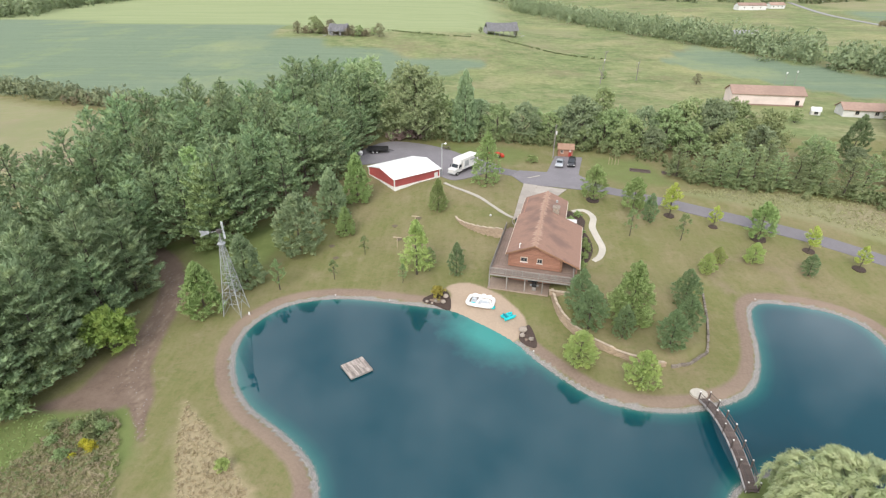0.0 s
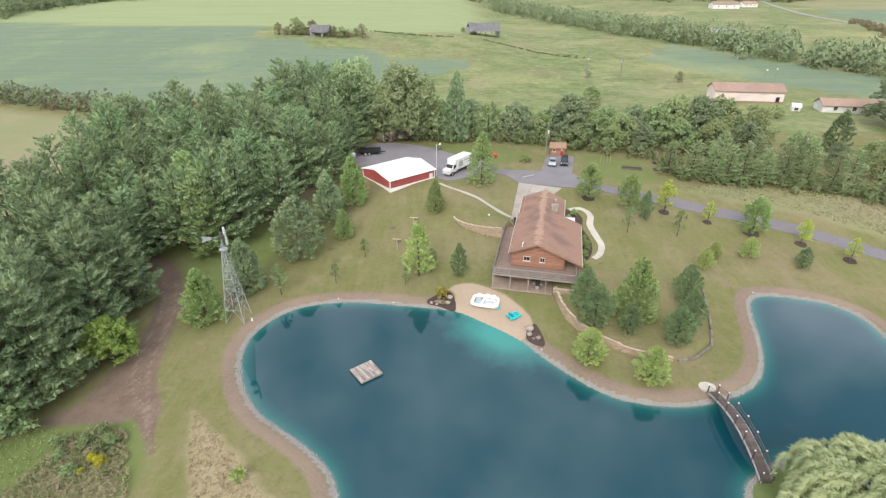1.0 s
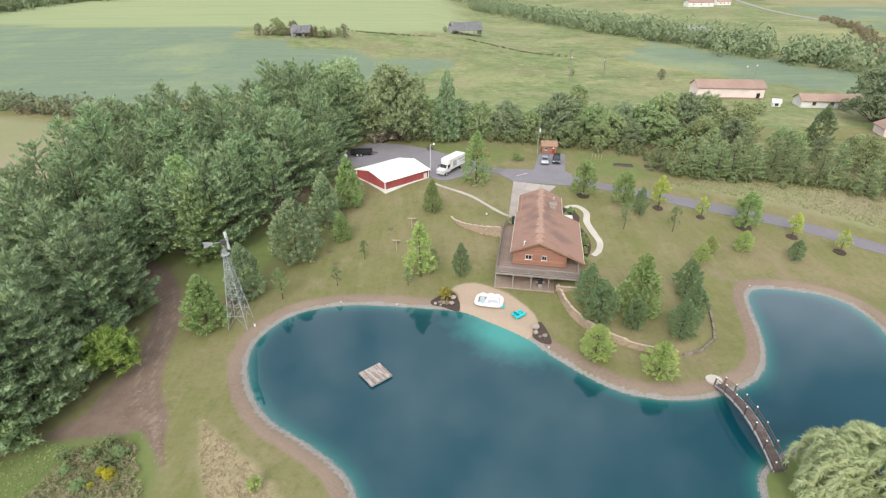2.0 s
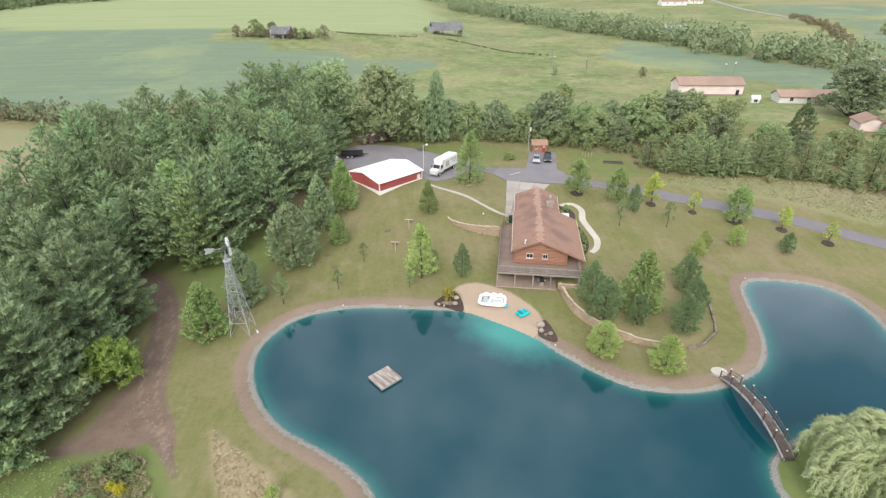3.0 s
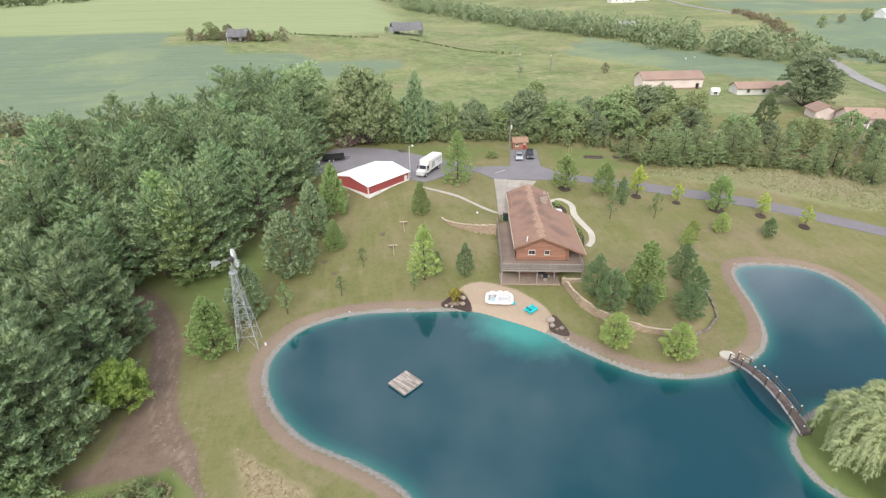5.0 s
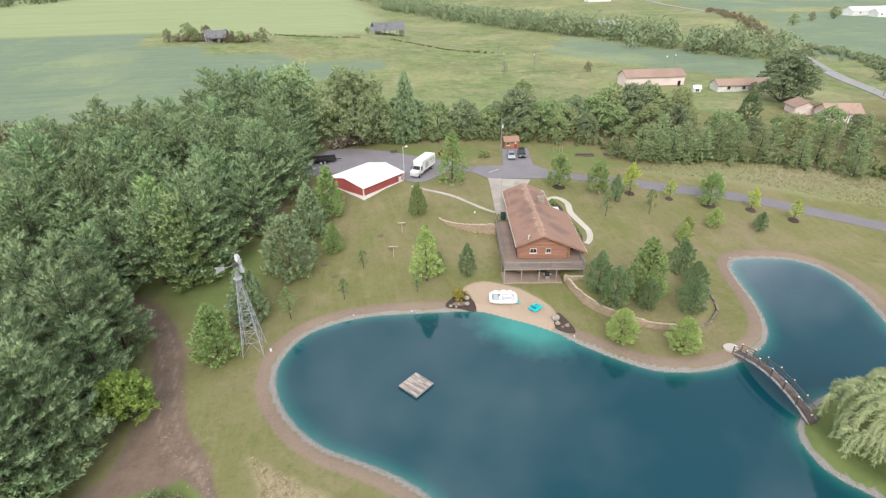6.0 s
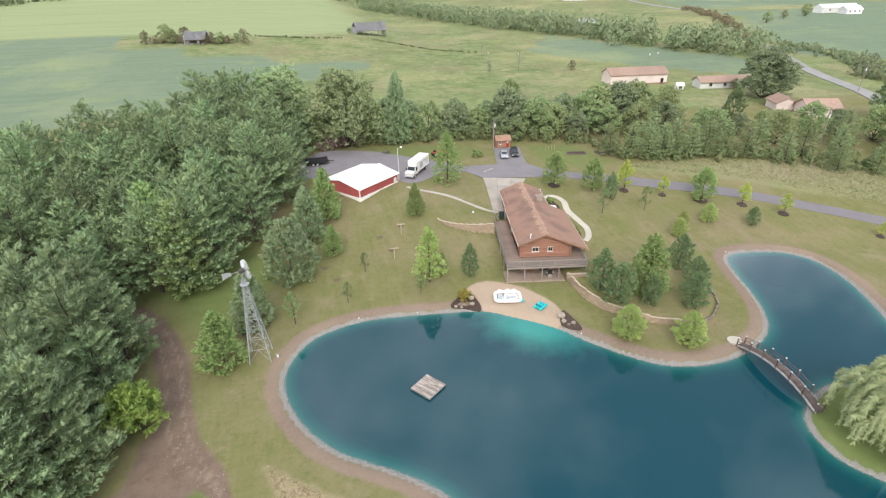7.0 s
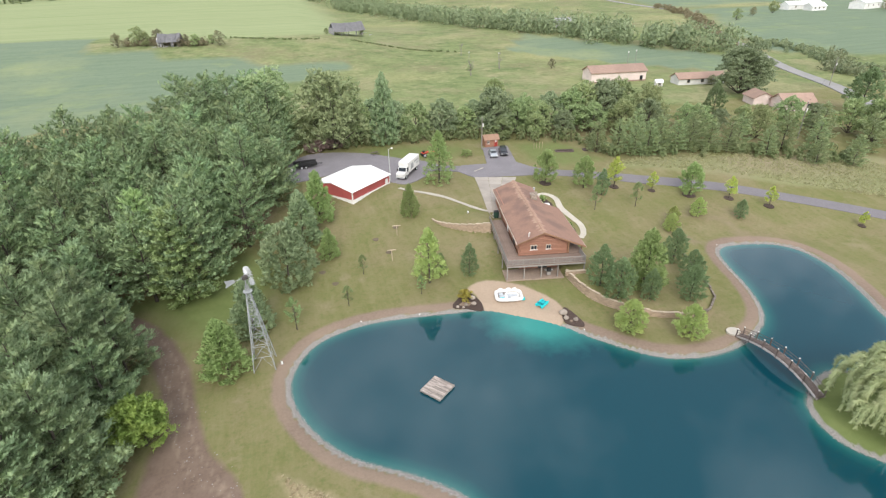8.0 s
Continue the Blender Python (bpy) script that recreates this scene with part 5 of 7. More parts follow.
    vent = tube(bmesh.new(), (-2.35, 0.7, RIDGE - 2.35 * SLOPE - 0.1), (-2.35, 0.7, RIDGE - 0.35), 0.07, 0.07, 8)
    part("vent_pipe", tube(vent, (-2.35, 0.7, RIDGE - 0.36), (-2.2, 0.7, RIDGE - 0.2), 0.11, 0.11, 8), WHITE, h, "white vent pipe")
    # deck round the west and south sides
    for k in range(17):
        x = -6.4 + k * 0.147
        part("deck_board", boxed(x, x + 0.13, 0.5, 14.6, FLOOR - 0.06, FLOOR), DECK, h)
    for k in range(20):
        y = -2.6 + k * 0.155
        part("deck_board", boxed(-6.4, 6.2, y, y + 0.138, FLOOR - 0.06, FLOOR + 0.003), DECK, h)
    bm = bmesh.new()
    for a, b in (((-6.4, -2.6), (6.2, -2.6)), ((-6.4, 0.4), (6.2, 0.4))):
        box(bm, a[0], b[0], a[1], a[1] + 0.06, FLOOR - 0.34, FLOOR - 0.06)
    for x in (-6.4, -4.0):
        box(bm, x, x + 0.06, -2.5, 14.6, FLOOR - 0.34, FLOOR - 0.06)
    part("deck_beams", bm, GREYWOOD, h)
    for x, y in ((-6.3, -2.5), (-3.6, -2.5), (-0.85, -2.5), (1.8, -2.5), (6.05, -2.5), (-6.3, 1.5), (-6.3, 5.5), (-6.3, 9.5), (-6.3, 13.5)):
        g = (HOUSE @ Vector((x, y, 0)))
        part("deck_post", boxed(x - 0.08, x + 0.08, y - 0.08, y + 0.08, ground_z(g.x, g.y) - 0.2, FLOOR - 0.06), GREYWOOD, h)
    railing(h, (-6.3, -2.52), (6.1, -2.52), FLOOR, 5)
    railing(h, (-6.3, -2.4), (-6.3, 14.4), FLOOR, 7)
    railing(h, (6.1, -2.4), (6.1, 0.4), FLOOR, 1)
    part("patio", boxed(-6.5, 2.8, -2.9, 0.5, 0.6, 1.32, None, 0.03), PATIO, h, "tan concrete patio under the deck")
    # west side grey box and door
    part("back_door", boxed(-3.84, -3.76, 9.5, 10.5, FLOOR, FLOOR + 2.05), WHITE, h)
    part("sliding_door", boxed(-3.84, -3.76, 4.0, 5.9, FLOOR, FLOOR + 2.05), GLASS, h)
    return h


log_house()


def house_thing(name, x, y, z, label, category):
    p = HOUSE @ Vector((x, y, 0))
    return thing(name, pose(p.x, p.y, z, 0, 0, -12.6), label, category)


grill = house_thing("barbecue_grill", 0.55, -1.9, 1.32, "black barbecue grill with pale cover on the patio", "grill")
part("firebox", boxed(-0.35, 0.35, -0.25, 0.25, 0.65, 1.05, None, 0.08), BLACK, grill)
part("lid", boxed(-0.36, 0.36, -0.26, 0.2, 1.05, 1.3, None, 0.1), BLACK, grill)
part("cabinet", boxed(-0.3, 0.3, -0.22, 0.22, 0.05, 0.65), GREYWOOD, grill)
for k in (-1, 1):
    part("shelf", boxed(k * 0.36 - (0.3 if k < 0 else 0), k * 0.36 + (0.3 if k > 0 else 0), -0.2, 0.2, 0.9, 0.94), STEEL, grill)
bin_ = house_thing("garbage_bin", -4.6, 17.0, 0, "dark green wheeled bin beside the house", "bin")
bin_.location.z = ground_z(bin_.location.x, bin_.location.y) + 0.06
part("body", boxed(-0.45, 0.45, -0.4, 0.4, 0.05, 1.25, None, 0.08), surface("bin_green", (0.03, 0.07, 0.05), rough=0.6), bin_)
part("lid", boxed(-0.48, 0.48, -0.43, 0.43, 1.25, 1.36, None, 0.04), BLACK, bin_)
well = house_thing("stone_planter", 5.0, 17.6, 0, "white-topped stone planter at the front door", "planter")
well.location.z = ground_z(well.location.x, well.location.y)
part("base", boxed(-0.7, 0.7, -0.6, 0.6, -0.1, 1.9, None, 0.06), STONE, well)
part("cap", boxed(-0.9, 0.9, -0.8, 0.8, 1.9, 2.05, None, 0.04), WHITE, well)


# ---- block walls ----
CAPSTONE = surface("tan_cap_stone", (0.5, 0.41, 0.31), (0.41, 0.33, 0.25), 5, 0.9, 0.9, bump=0.4, vary=0.12)


def block_wall(name, line, base, top, label, width=0.3, course=0.2, long=0.45):
    """A retaining wall of blocks in courses with set-back, and a cap course; base and top may vary along it."""
    w = tagged(new(name), label, "retaining wall", kind="structure")
    p = np.array(line, float)
    seg = np.linalg.norm(np.diff(p, axis=0), axis=1)
    run = np.concatenate([[0], np.cumsum(seg)])

    def at(s):
        return np.array([np.interp(s, run, p[:, 0]), np.interp(s, run, p[:, 1])])

    block = put_mesh("block", boxed(-long / 2 + 0.012, long / 2 - 0.012, -width / 2, width / 2, 0.008, course - 0.008, None, 0.02), BLOCK)
    cap = put_mesh("cap_stone", boxed(-long / 2 + 0.01, long / 2 - 0.01, -width / 2 - 0.04, width / 2 + 0.04, 0, 0.09, None, 0.02), CAPSTONE)
    total, made = run[-1], 0
    rest = []
    s = long / 2
    while s < total - long / 2:
        a = at(s)
        d = at(s + 0.1) - at(s - 0.1)
        turn = math.degrees(math.atan2(d[1], d[0]))
        z0 = base(s / total)
        n = max(1, int((top(s / total) - z0) / course))
        for k in range(n):
            q = at(min(total - 0.1, s + (long / 2 if k % 2 else 0)))
            if made < 290:
                share("block", block, w, pose(q[0], q[1], z0 + k * course, 0, 0, turn))
                made += 1
            else:
                rest.append((q, z0 + k * course, turn))
        share("cap_stone", cap, w, pose(a[0], a[1], z0 + n * course, 0, 0, turn))
        s += long
    if rest:
        bm = bmesh.new()
        for q, z, turn in rest:
            box(bm, -long / 2 + 0.012, long / 2 - 0.012, -width / 2, width / 2, 0.008, course - 0.008, pose(q[0], q[1], z, 0, 0, turn))
        tagged(part("block_courses", bm, BLOCK, w), kind="stuff")
    return w


def along(line):
    p = np.array(line, float)
    return lambda u: p[min(len(p) - 1, int(u * (len(p) - 1) + 0.5))]


ter = along(TERRACE)
block_wall("terrace_wall", TERRACE[:26], lambda u: ground_z(*(ter(u * 0.71) + (ter(u * 0.71) - (24, 62)) * 0.06)) - 0.15, lambda u: 2.4 - 1.15 * u, "curved tan block retaining wall round the terrace")
west = PATH_WALL
wl_ = along(west)
block_wall("path_wall", west, lambda u: ground_z(*(wl_(u) + (-0.5, -0.8))) - 0.2, lambda u: 3.0 + 1.75 * u, "curved tan block retaining wall below the path")
head = [HOUSE @ Vector((x, -3.0, 0)) for x in (2.9, 6.3)]
block_wall("head_wall", [(v.x, v.y) for v in head], lambda u: 1.6, lambda u: 2.5, "short pale stone wall at the deck", 0.4)


DARK_STONE = surface("brown_stone", (0.26, 0.22, 0.18), (0.17, 0.145, 0.12), 6, 2, 0.9, bump=0.5, vary=0.25)


def ring_edge(name, line, label):
    """Low edging of flat stones on the ground."""
    e = tagged(new(name), label, "edging", kind="structure")
    for a, b in zip(line, line[1:]):
        n = max(1, int(math.dist(a, b) / 0.6))
        for k in range(n):
            q = np.array(a) + (np.array(b) - np.array(a)) * (k + 0.5) / n
            turn = math.degrees(math.atan2(b[1] - a[1], b[0] - a[0]))
            bm = boxed(-0.3, 0.3, -0.14, 0.14, -0.15, rng.uniform(0.3, 0.48), None, 0.03)
            ob = part("stone", bm, DARK_STONE, e)
            ob.matrix_basis = at_ground(q[0], q[1], turn + rng.normal(0, 8))


ring_edge("ring_wall", [(25.4, 51.5), (28, 52.3), (31.2, 54.8), (33.0, 59), (34.3, 62.4), (36, 68.6)], "low grey stone edging round the terrace")


# ---- red garage ----
def garage():
    m = pose(-15.75, 102.8, 3.35, 0, 0, 39.4)
    g = thing("red_garage", m, "red metal garage with white roof and trim", "garage")
    L, D, H, R = 12.0, 10.8, 2.75, 3.85
    part("wall", boxed(0, L, 0, 0.15, 0.95, H), RED, g)
    part("wall", boxed(0, L, D - 0.15, D, 0.95, H), RED, g)
    for x in (0, L - 0.15):
        bm = bmesh.new()
        extruded(bm, [(0.15, 0.95), (D - 0.15, 0.95), (D - 0.15, H), (D / 2, R - 0.1), (0.15, H)], pose(x + 0.15, 0, 0, 0, 0, 90), 0.15)
        bmesh.ops.recalc_face_normals(bm, faces=bm.faces)
        part("gable_wall", bm, RED, g)
    for k in range(40):
        x = 0.15 + k * 0.3
        part("siding_rib", boxed(x, x + 0.05, -0.03, 0.0, 0.98, H - 0.06), RED, g)
    for k in range(34):
        y = 0.3 + k * 0.3
        top = H + (R - H) * (1 - abs(y - D / 2) / (D / 2)) - 0.2
        part("siding_rib", boxed(-0.03, 0.0, y, y + 0.05, 0.98, top), RED, g)
    wains = bmesh.new()
    for q in ((-0.04, L + 0.04, -0.05, 0.12), (-0.04, L + 0.04, D - 0.12, D + 0.05), (-0.05, 0.12, 0.12, D - 0.12), (L - 0.12, L + 0.05, 0.12, D - 0.12)):
        box(wains, *q, -0.4, 0.95)
    part("wainscot", wains, WHITE, g, "white lower wall panels")
    for x, y in ((-0.06, -0.06), (L - 0.14, -0.06), (-0.06, D - 0.14), (L - 0.14, D - 0.14)):
        part("corner_trim", boxed(x, x + 0.2, y, y + 0.2, 0.95, H), WHITE, g)
    for s in (0, 1):
        bm = bmesh.new()
        y0, y1 = (-0.35, D / 2) if s == 0 else (D + 0.35, D / 2)
        top = [(-0.3, y0, H), (L + 0.3, y0, H), (L + 0.3, y1, R), (-0.3, y1, R)]
        up = [bm.verts.new(p) for p in top]
        lo = [bm.verts.new((x, y, z - 0.12)) for x, y, z in top]
        bm.faces.new(up)
        bm.faces.new(lo[::-1])
        for k in range(4):
            bm.faces.new((up[k], lo[k], lo[(k + 1) % 4], up[(k + 1) % 4]))
        bmesh.ops.recalc_face_normals(bm, faces=bm.faces)
        roof = part("roof", bm, WHITE_METAL, g)
        for k in range(30):
            x = -0.2 + k * 0.425
            a, b = Vector((x, y0, H + 0.015)), Vector((x, y1, R + 0.015))
            part("roof_seam", tube(bmesh.new(), a, b, 0.022, 0.022, 4), WHITE_METAL, roof)
    part("ridge_cap", boxed(-0.32, L + 0.32, D / 2 - 0.2, D / 2 + 0.2, R - 0.03, R + 0.05, None, 0.03), WHITE_METAL, g)
    door = part("door", boxed(L - 1.5, L - 0.6, -0.09, -0.045, -0.05, 2.05), WHITE, g, "white side door")
    part("handle", tube(bmesh.new(), (L - 1.4, -0.14, 1.0), (L - 1.4, -0.09, 1.0), 0.04, 0.04, 8), STEEL, door)
    for k in range(2):
        part("overhead_door", boxed(L + 0.05, L + 0.1, 1.4 + k * 4.6, 4.8 + k * 4.6, -0.1, 2.3), WHITE, g)


garage()


# ---- windmill ----
MILL_STEEL = surface("weathered_galvanised_steel", (0.42, 0.43, 0.43), (0.31, 0.32, 0.32), 9, 1, 0.55, metal=0.1, bump=0.1)
BLADE = surface("pale_blade", (0.66, 0.67, 0.67), (0.5, 0.51, 0.52), 6, 1, 0.45, bump=0.05)
BRIDGE_DARK = surface("oily_iron", (0.07, 0.065, 0.06), (0.12, 0.1, 0.09), 6, 1, 0.6)
def windmill():
    w = thing("windmill", at_ground(-33.75, 61.1, -2.7), "galvanised steel farm windmill on a lattice tower", "windmill")
    top, half = 12.1, 1.32
    foot = [(-half, -half), (half, -half), (half, half), (-half, half)]

    def leg(k, z):
        s = 1 - 0.9 * z / top
        return Vector((foot[k][0] * s, foot[k][1] * s, z))

    for k in range(4):
        part("leg", tube(bmesh.new(), leg(k, -0.2), leg(k, top), 0.06, 0.045, 6), MILL_STEEL, w)
    levels = [0.0, 2.1, 3.9, 5.5, 6.9, 8.1, 9.2, 10.2, 11.0]
    for z0, z1 in zip(levels, levels[1:]):
        for k in range(4):
            j = (k + 1) % 4
            part("girt", tube(bmesh.new(), leg(k, z1), leg(j, z1), 0.033, 0.033, 4), MILL_STEEL, w)
            middle = (leg(k, z1) + leg(j, z1)) / 2
            ends = ((leg(k, z0), leg(j, z1)), (leg(j, z0), leg(k, z1))) if z0 > 0 else ((leg(k, 0.1), middle), (leg(j, 0.1), middle))
            for a, b in ends:
                part("brace", tube(bmesh.new(), a, b, 0.022, 0.022, 4), MILL_STEEL, w)
    for k in range(2, 27):
        part("ladder_rung", tube(bmesh.new(), leg(1, 0.4 * k) + Vector((-0.02, 0.02, 0)), leg(1, 0.4 * k) + Vector((-0.3, 0.02, 0)), 0.015, 0.015, 4), MILL_STEEL, w)
    part("platform", tube(bmesh.new(), (0, 0, top - 0.9), (0, 0, top - 0.82), 0.55, 0.55, 12), MILL_STEEL, w)
    part("mast", tube(bmesh.new(), (0, 0, top - 1.0), (0, 0, top + 0.9), 0.07, 0.07, 8), MILL_STEEL, w)
    part("gearbox", boxed(-0.3, 0.35, -0.2, 0.2, -0.22, 0.3, pose(0, 0, top + 0.95, 0, 0, 32), 0.06), BRIDGE_DARK, w)
    hub = Matrix.Translation((0, 0, top + 1.0)) @ pose(0, 0, 0, 0, 0, 32) @ pose(0.55, 0, 0, 0, 90, 0)
    part("hub", tube(bmesh.new(), hub @ Vector((0, 0, -0.15)), hub @ Vector((0, 0, 0.15)), 0.16, 0.12, 10), MILL_STEEL, w)
    for k in range(18):
        a = 2 * math.pi * k / 18
        bm = bmesh.new()
        tw = hub @ Matrix.Rotation(a, 4, "Z")
        pts = [(0.34, -0.04, -0.05), (1.2, -0.11, -0.13), (1.2, 0.11, 0.13), (0.34, 0.04, 0.05)]
        v = [bm.verts.new(tw @ Vector(p)) for p in pts]
        u = [bm.verts.new(tw @ (Vector(p) + Vector((0, -0.008, 0.015)))) for p in pts]
        bm.faces.new(v[::-1])
        bm.faces.new(u)
        for i in range(4):
            bm.faces.new((v[i], v[(i + 1) % 4], u[(i + 1) % 4], u[i]))
        part("wheel_blade", bm, BLADE, w)
    for r in (0.42, 1.05):
        bm = bmesh.new()
        for k in range(18):
            a, b = 2 * math.pi * k / 18, 2 * math.pi * (k + 1) / 18
            tube(bm, hub @ Vector((r * math.cos(a), r * math.sin(a), -0.05)), hub @ Vector((r * math.cos(b), r * math.sin(b), -0.05)), 0.02, 0.02, 4)
        part("wheel_rim", bm, MILL_STEEL, w)
    tail = Matrix.Translation((0, 0, top + 1.0)) @ pose(0, 0, 0, 0, 0, 30)
    part("tail_bone", tube(bmesh.new(), tail @ Vector((-0.2, 0, 0)), tail @ Vector((-1.6, 0, 0.05)), 0.04, 0.03, 6), MILL_STEEL, w)
    bm = bmesh.new()
    extruded(bm, [(-1.2, -0.2), (-1.2, 0.2), (-2.35, 0.46), (-2.2, 0.0), (-2.35, -0.46)], tail @ pose(0, -0.012, 0.05), 0.024)
    bmesh.ops.recalc_face_normals(bm, faces=bm.faces)
    part("tail_vane", bm, MILL_STEEL, w, "pale steel tail vane")


windmill()
pump = thing("pump_barrel", at_ground(-31.7, 60.6, 0, 0.0, 0.5), "small white pump tank at the windmill's foot", "tank")
part("tank", tube(bmesh.new(), (0, 0, 0), (0, 0, 0.75), 0.28, 0.24, 12), WHITE, pump)
part("pipe", tube(bmesh.new(), (0.1, 0, 0.7), (-0.5, 0.1, 1.1), 0.04, 0.04, 6), STEEL, pump)


# ---- raft, boats, beach ----
def raft():
    r = thing("swim_raft", pose(-14.0, 50.1, 0, 0, 0, 37) @ Matrix.Diagonal((0.95, 0.95, 1, 1)), "square weathered grey plank swimming raft", "raft")
    for k in range(20):
        x = -1.55 + k * 0.155
        cut = [-1.53, rng.uniform(-0.9, -0.2), rng.uniform(0.2, 0.9), 1.53]
        for a, b in zip(cut, cut[1:]):
            part("plank", boxed(x + 0.006, x + 0.149, a + 0.008, b - 0.008, 0.3, 0.345 + rng.uniform(0, 0.015), None, 0.008), GREYWOOD_VAR, r)
    for y in (-1.56, 1.53):
        part("rim_board", boxed(-1.58, 1.58, y, y + 0.03, 0.1, 0.35), GREYWOOD, r)
    for x in (-1.59, 1.56):
        part("rim_board", boxed(x, x + 0.03, -1.53, 1.53, 0.1, 0.35), GREYWOOD, r)
    for y in (-1.0, 1.0):
        part("float", boxed(-1.4, 1.4, y - 0.3, y + 0.3, -0.15, 0.3, None, 0.05), BLACK, r)


GREYWOOD_VAR = surface("silvered_planks", (0.44, 0.38, 0.33), (0.24, 0.2, 0.18), 5, 1.2, 0.9, bump=0.5, vary=0.4)
raft()


GREYFLOOR = surface("pale_grey_vinyl", (0.45, 0.47, 0.48), (0.36, 0.38, 0.4), 4, 0.8, 0.5, bump=0.05)


def boats():
    p = thing("white_pontoon_lounge", at_ground(1.9, 64.9, -14, 0.05, 0.82), "white inflatable lounge with turquoise trim on the sand", "float")
    for path, r in (([(-2.1, -1.3), (-2.3, 0), (-2.0, 1.4), (0, 1.65), (2.0, 1.4), (2.3, 0), (2.0, -1.35), (0, -1.5)], 0.33),
                    ([(-0.6, -1.2), (-0.45, 0), (-0.55, 1.25)], 0.24), ([(-0.3, 0.95), (0.2, 0.75), (1.5, 0.75), (1.75, 0.2), (1.6, -0.55), (0.2, -0.7)], 0.22)):
        ring = rounded(path, 5, r > 0.3)
        bm = bmesh.new()
        for q, w in zip(ring, np.roll(ring, -1, axis=0) if r > 0.3 else ring[1:]):
            tube(bm, (*q, r), (*w, r), r, r, 10)
        part("tube", bm, WHITE, p, "white inflated tube")
    part("floor", boxed(-1.8, 1.8, -1.2, 1.25, 0.06, 0.2, None, 0.04), GREYFLOOR, p, "pale grey floor")
    part("seat", boxed(-1.75, -0.9, -1.05, -0.7, 0.2, 0.42, None, 0.06), TEAL, p, "turquoise seat cushion")
    part("seat", boxed(-1.75, -0.9, 0.3, 0.9, 0.2, 0.4, None, 0.06), GREYFLOOR, p, "pale grey seat cushion")
    for x, y in ((-1.3, 1.6), (0.2, 1.75), (1.3, 1.65)):
        part("backrest", boxed(x - 0.4, x + 0.4, y - 0.2, y + 0.2, 0.3, 0.85, None, 0.12), WHITE, p)
    part("table", tube(bmesh.new(), (-0.7, 0.7, 0.2), (-0.7, 0.7, 0.5), 0.26, 0.26, 12), GREYWOOD, p)
    part("step", boxed(2.25, 2.85, -1.5, -0.6, 0.03, 0.2, None, 0.05), TEAL, p, "turquoise boarding step")
    b = thing("pedal_boat", at_ground(5.7, 61.4, 32, 0.05, 0.82), "turquoise plastic pedal boat on the sand", "pedal boat")
    for y in (-0.55, 0.55):
        part("hull", tube(tube(bmesh.new(), (-1.0, y, 0.25), (0.9, y, 0.25), 0.27, 0.27, 10), (0.9, y, 0.25), (1.35, y, 0.36), 0.27, 0.08, 10), TEAL, b)
    part("deck", boxed(-1.05, 1.0, -0.6, 0.6, 0.3, 0.46, None, 0.06), TEAL, b)
    for y in (-0.32, 0.32):
        part("seat", boxed(-0.6, -0.1, y - 0.24, y + 0.24, 0.46, 0.56, None, 0.04), TEAL_DARK, b)
        part("backrest", boxed(-0.75, -0.62, y - 0.24, y + 0.24, 0.46, 0.95, None, 0.05), TEAL_DARK, b)
        part("pedal_well", boxed(0.3, 0.85, y - 0.2, y + 0.2, 0.44, 0.475), TEAL_DARK, b)


boats()


def mulch_bed(outline, label):
    bed = rounded(outline, 4)
    return tagged(part("planting_bed", slab(bed, 0.12, 0.4), MULCH), label, "planting bed", kind="structure")


def boulder_mesh(seed, material):
    g = np.random.default_rng(seed)
    bm = bmesh.new()
    bmesh.ops.create_icosphere(bm, subdivisions=2, radius=1)
    for v in bm.verts:
        v.co *= 1 + g.normal(0, 0.09)
        v.co.z *= 0.65
    return put_mesh("boulder_mesh", bm, material, False)


BOULDERS = [boulder_mesh(k, PALE_STONE) for k in range(4)]
mulch_bed([(-2.7, 63.6), (-2.8, 66.6), (-3.9, 68.2), (-5.8, 66.8), (-6.9, 65.4), (-5, 64.6)], "dark mulch bed beside the sand beach")
mulch_bed([(6.9, 56.9), (8.3, 59.6), (8.9, 58.6), (9.2, 55.6), (8.6, 54.9)], "dark mulch bed at the end of the beach")
for x, y, s, label in ((-3.7, 65.0, 0.38, "white boulder in a mulch bed"), (-4.9, 65.2, 0.3, "tan boulder in a mulch bed"), (-3.4, 66.4, 0.42, "grey boulder in a mulch bed"), (-6.2, 65.2, 0.25, "tan boulder in a mulch bed"),
                       (7.6, 58.4, 0.58, "large tan boulder by the beach"), (7.4, 57.2, 0.4, "pale boulder by the beach"), (8.5, 56.4, 0.35, "grey boulder by the beach"), (-5.4, 64.9, 0.2, "tan boulder in a mulch bed")):
    b = new("boulder", BOULDERS[int(s * 100) % 4])
    b.matrix_basis = at_ground(x, y, s * 900, 0.1 + s * 0.3, s)
    tagged(b, label, "boulder")
tree("golden_shrub", broad_model("golden_shrub", 1.9, 2.3, leafage("golden_leaves", (0.28, 0.24, 0.05), (0.46, 0.4, 0.09)), 97, 60, 0.02, 0.28), sized(-4.6, 66.3, 1.0), "rounded golden-green shrub in a mulch bed", "shrub")
SHRUB = broad_model("shrub", 2.2, 2.6, FIR, 98, 55, 0.0, 0.34)
for k, (x, y, s) in enumerate(((19.0, 88.6, 1.0), (19.6, 86.4, 0.8), (19.9, 84.2, 1.1), (20.2, 81.4, 0.9), (20.0, 79.2, 1.2), (19.2, 76.6, 1.0), (20.8, 91.0, 0.9), (18.3, 73.6, 1.1))):
    tree("foundation_shrub", SHRUB, sized(x, y, 0.62 * s, 0.6 * s), "low green shrub along the house wall", "shrub", "shrubs along the house")
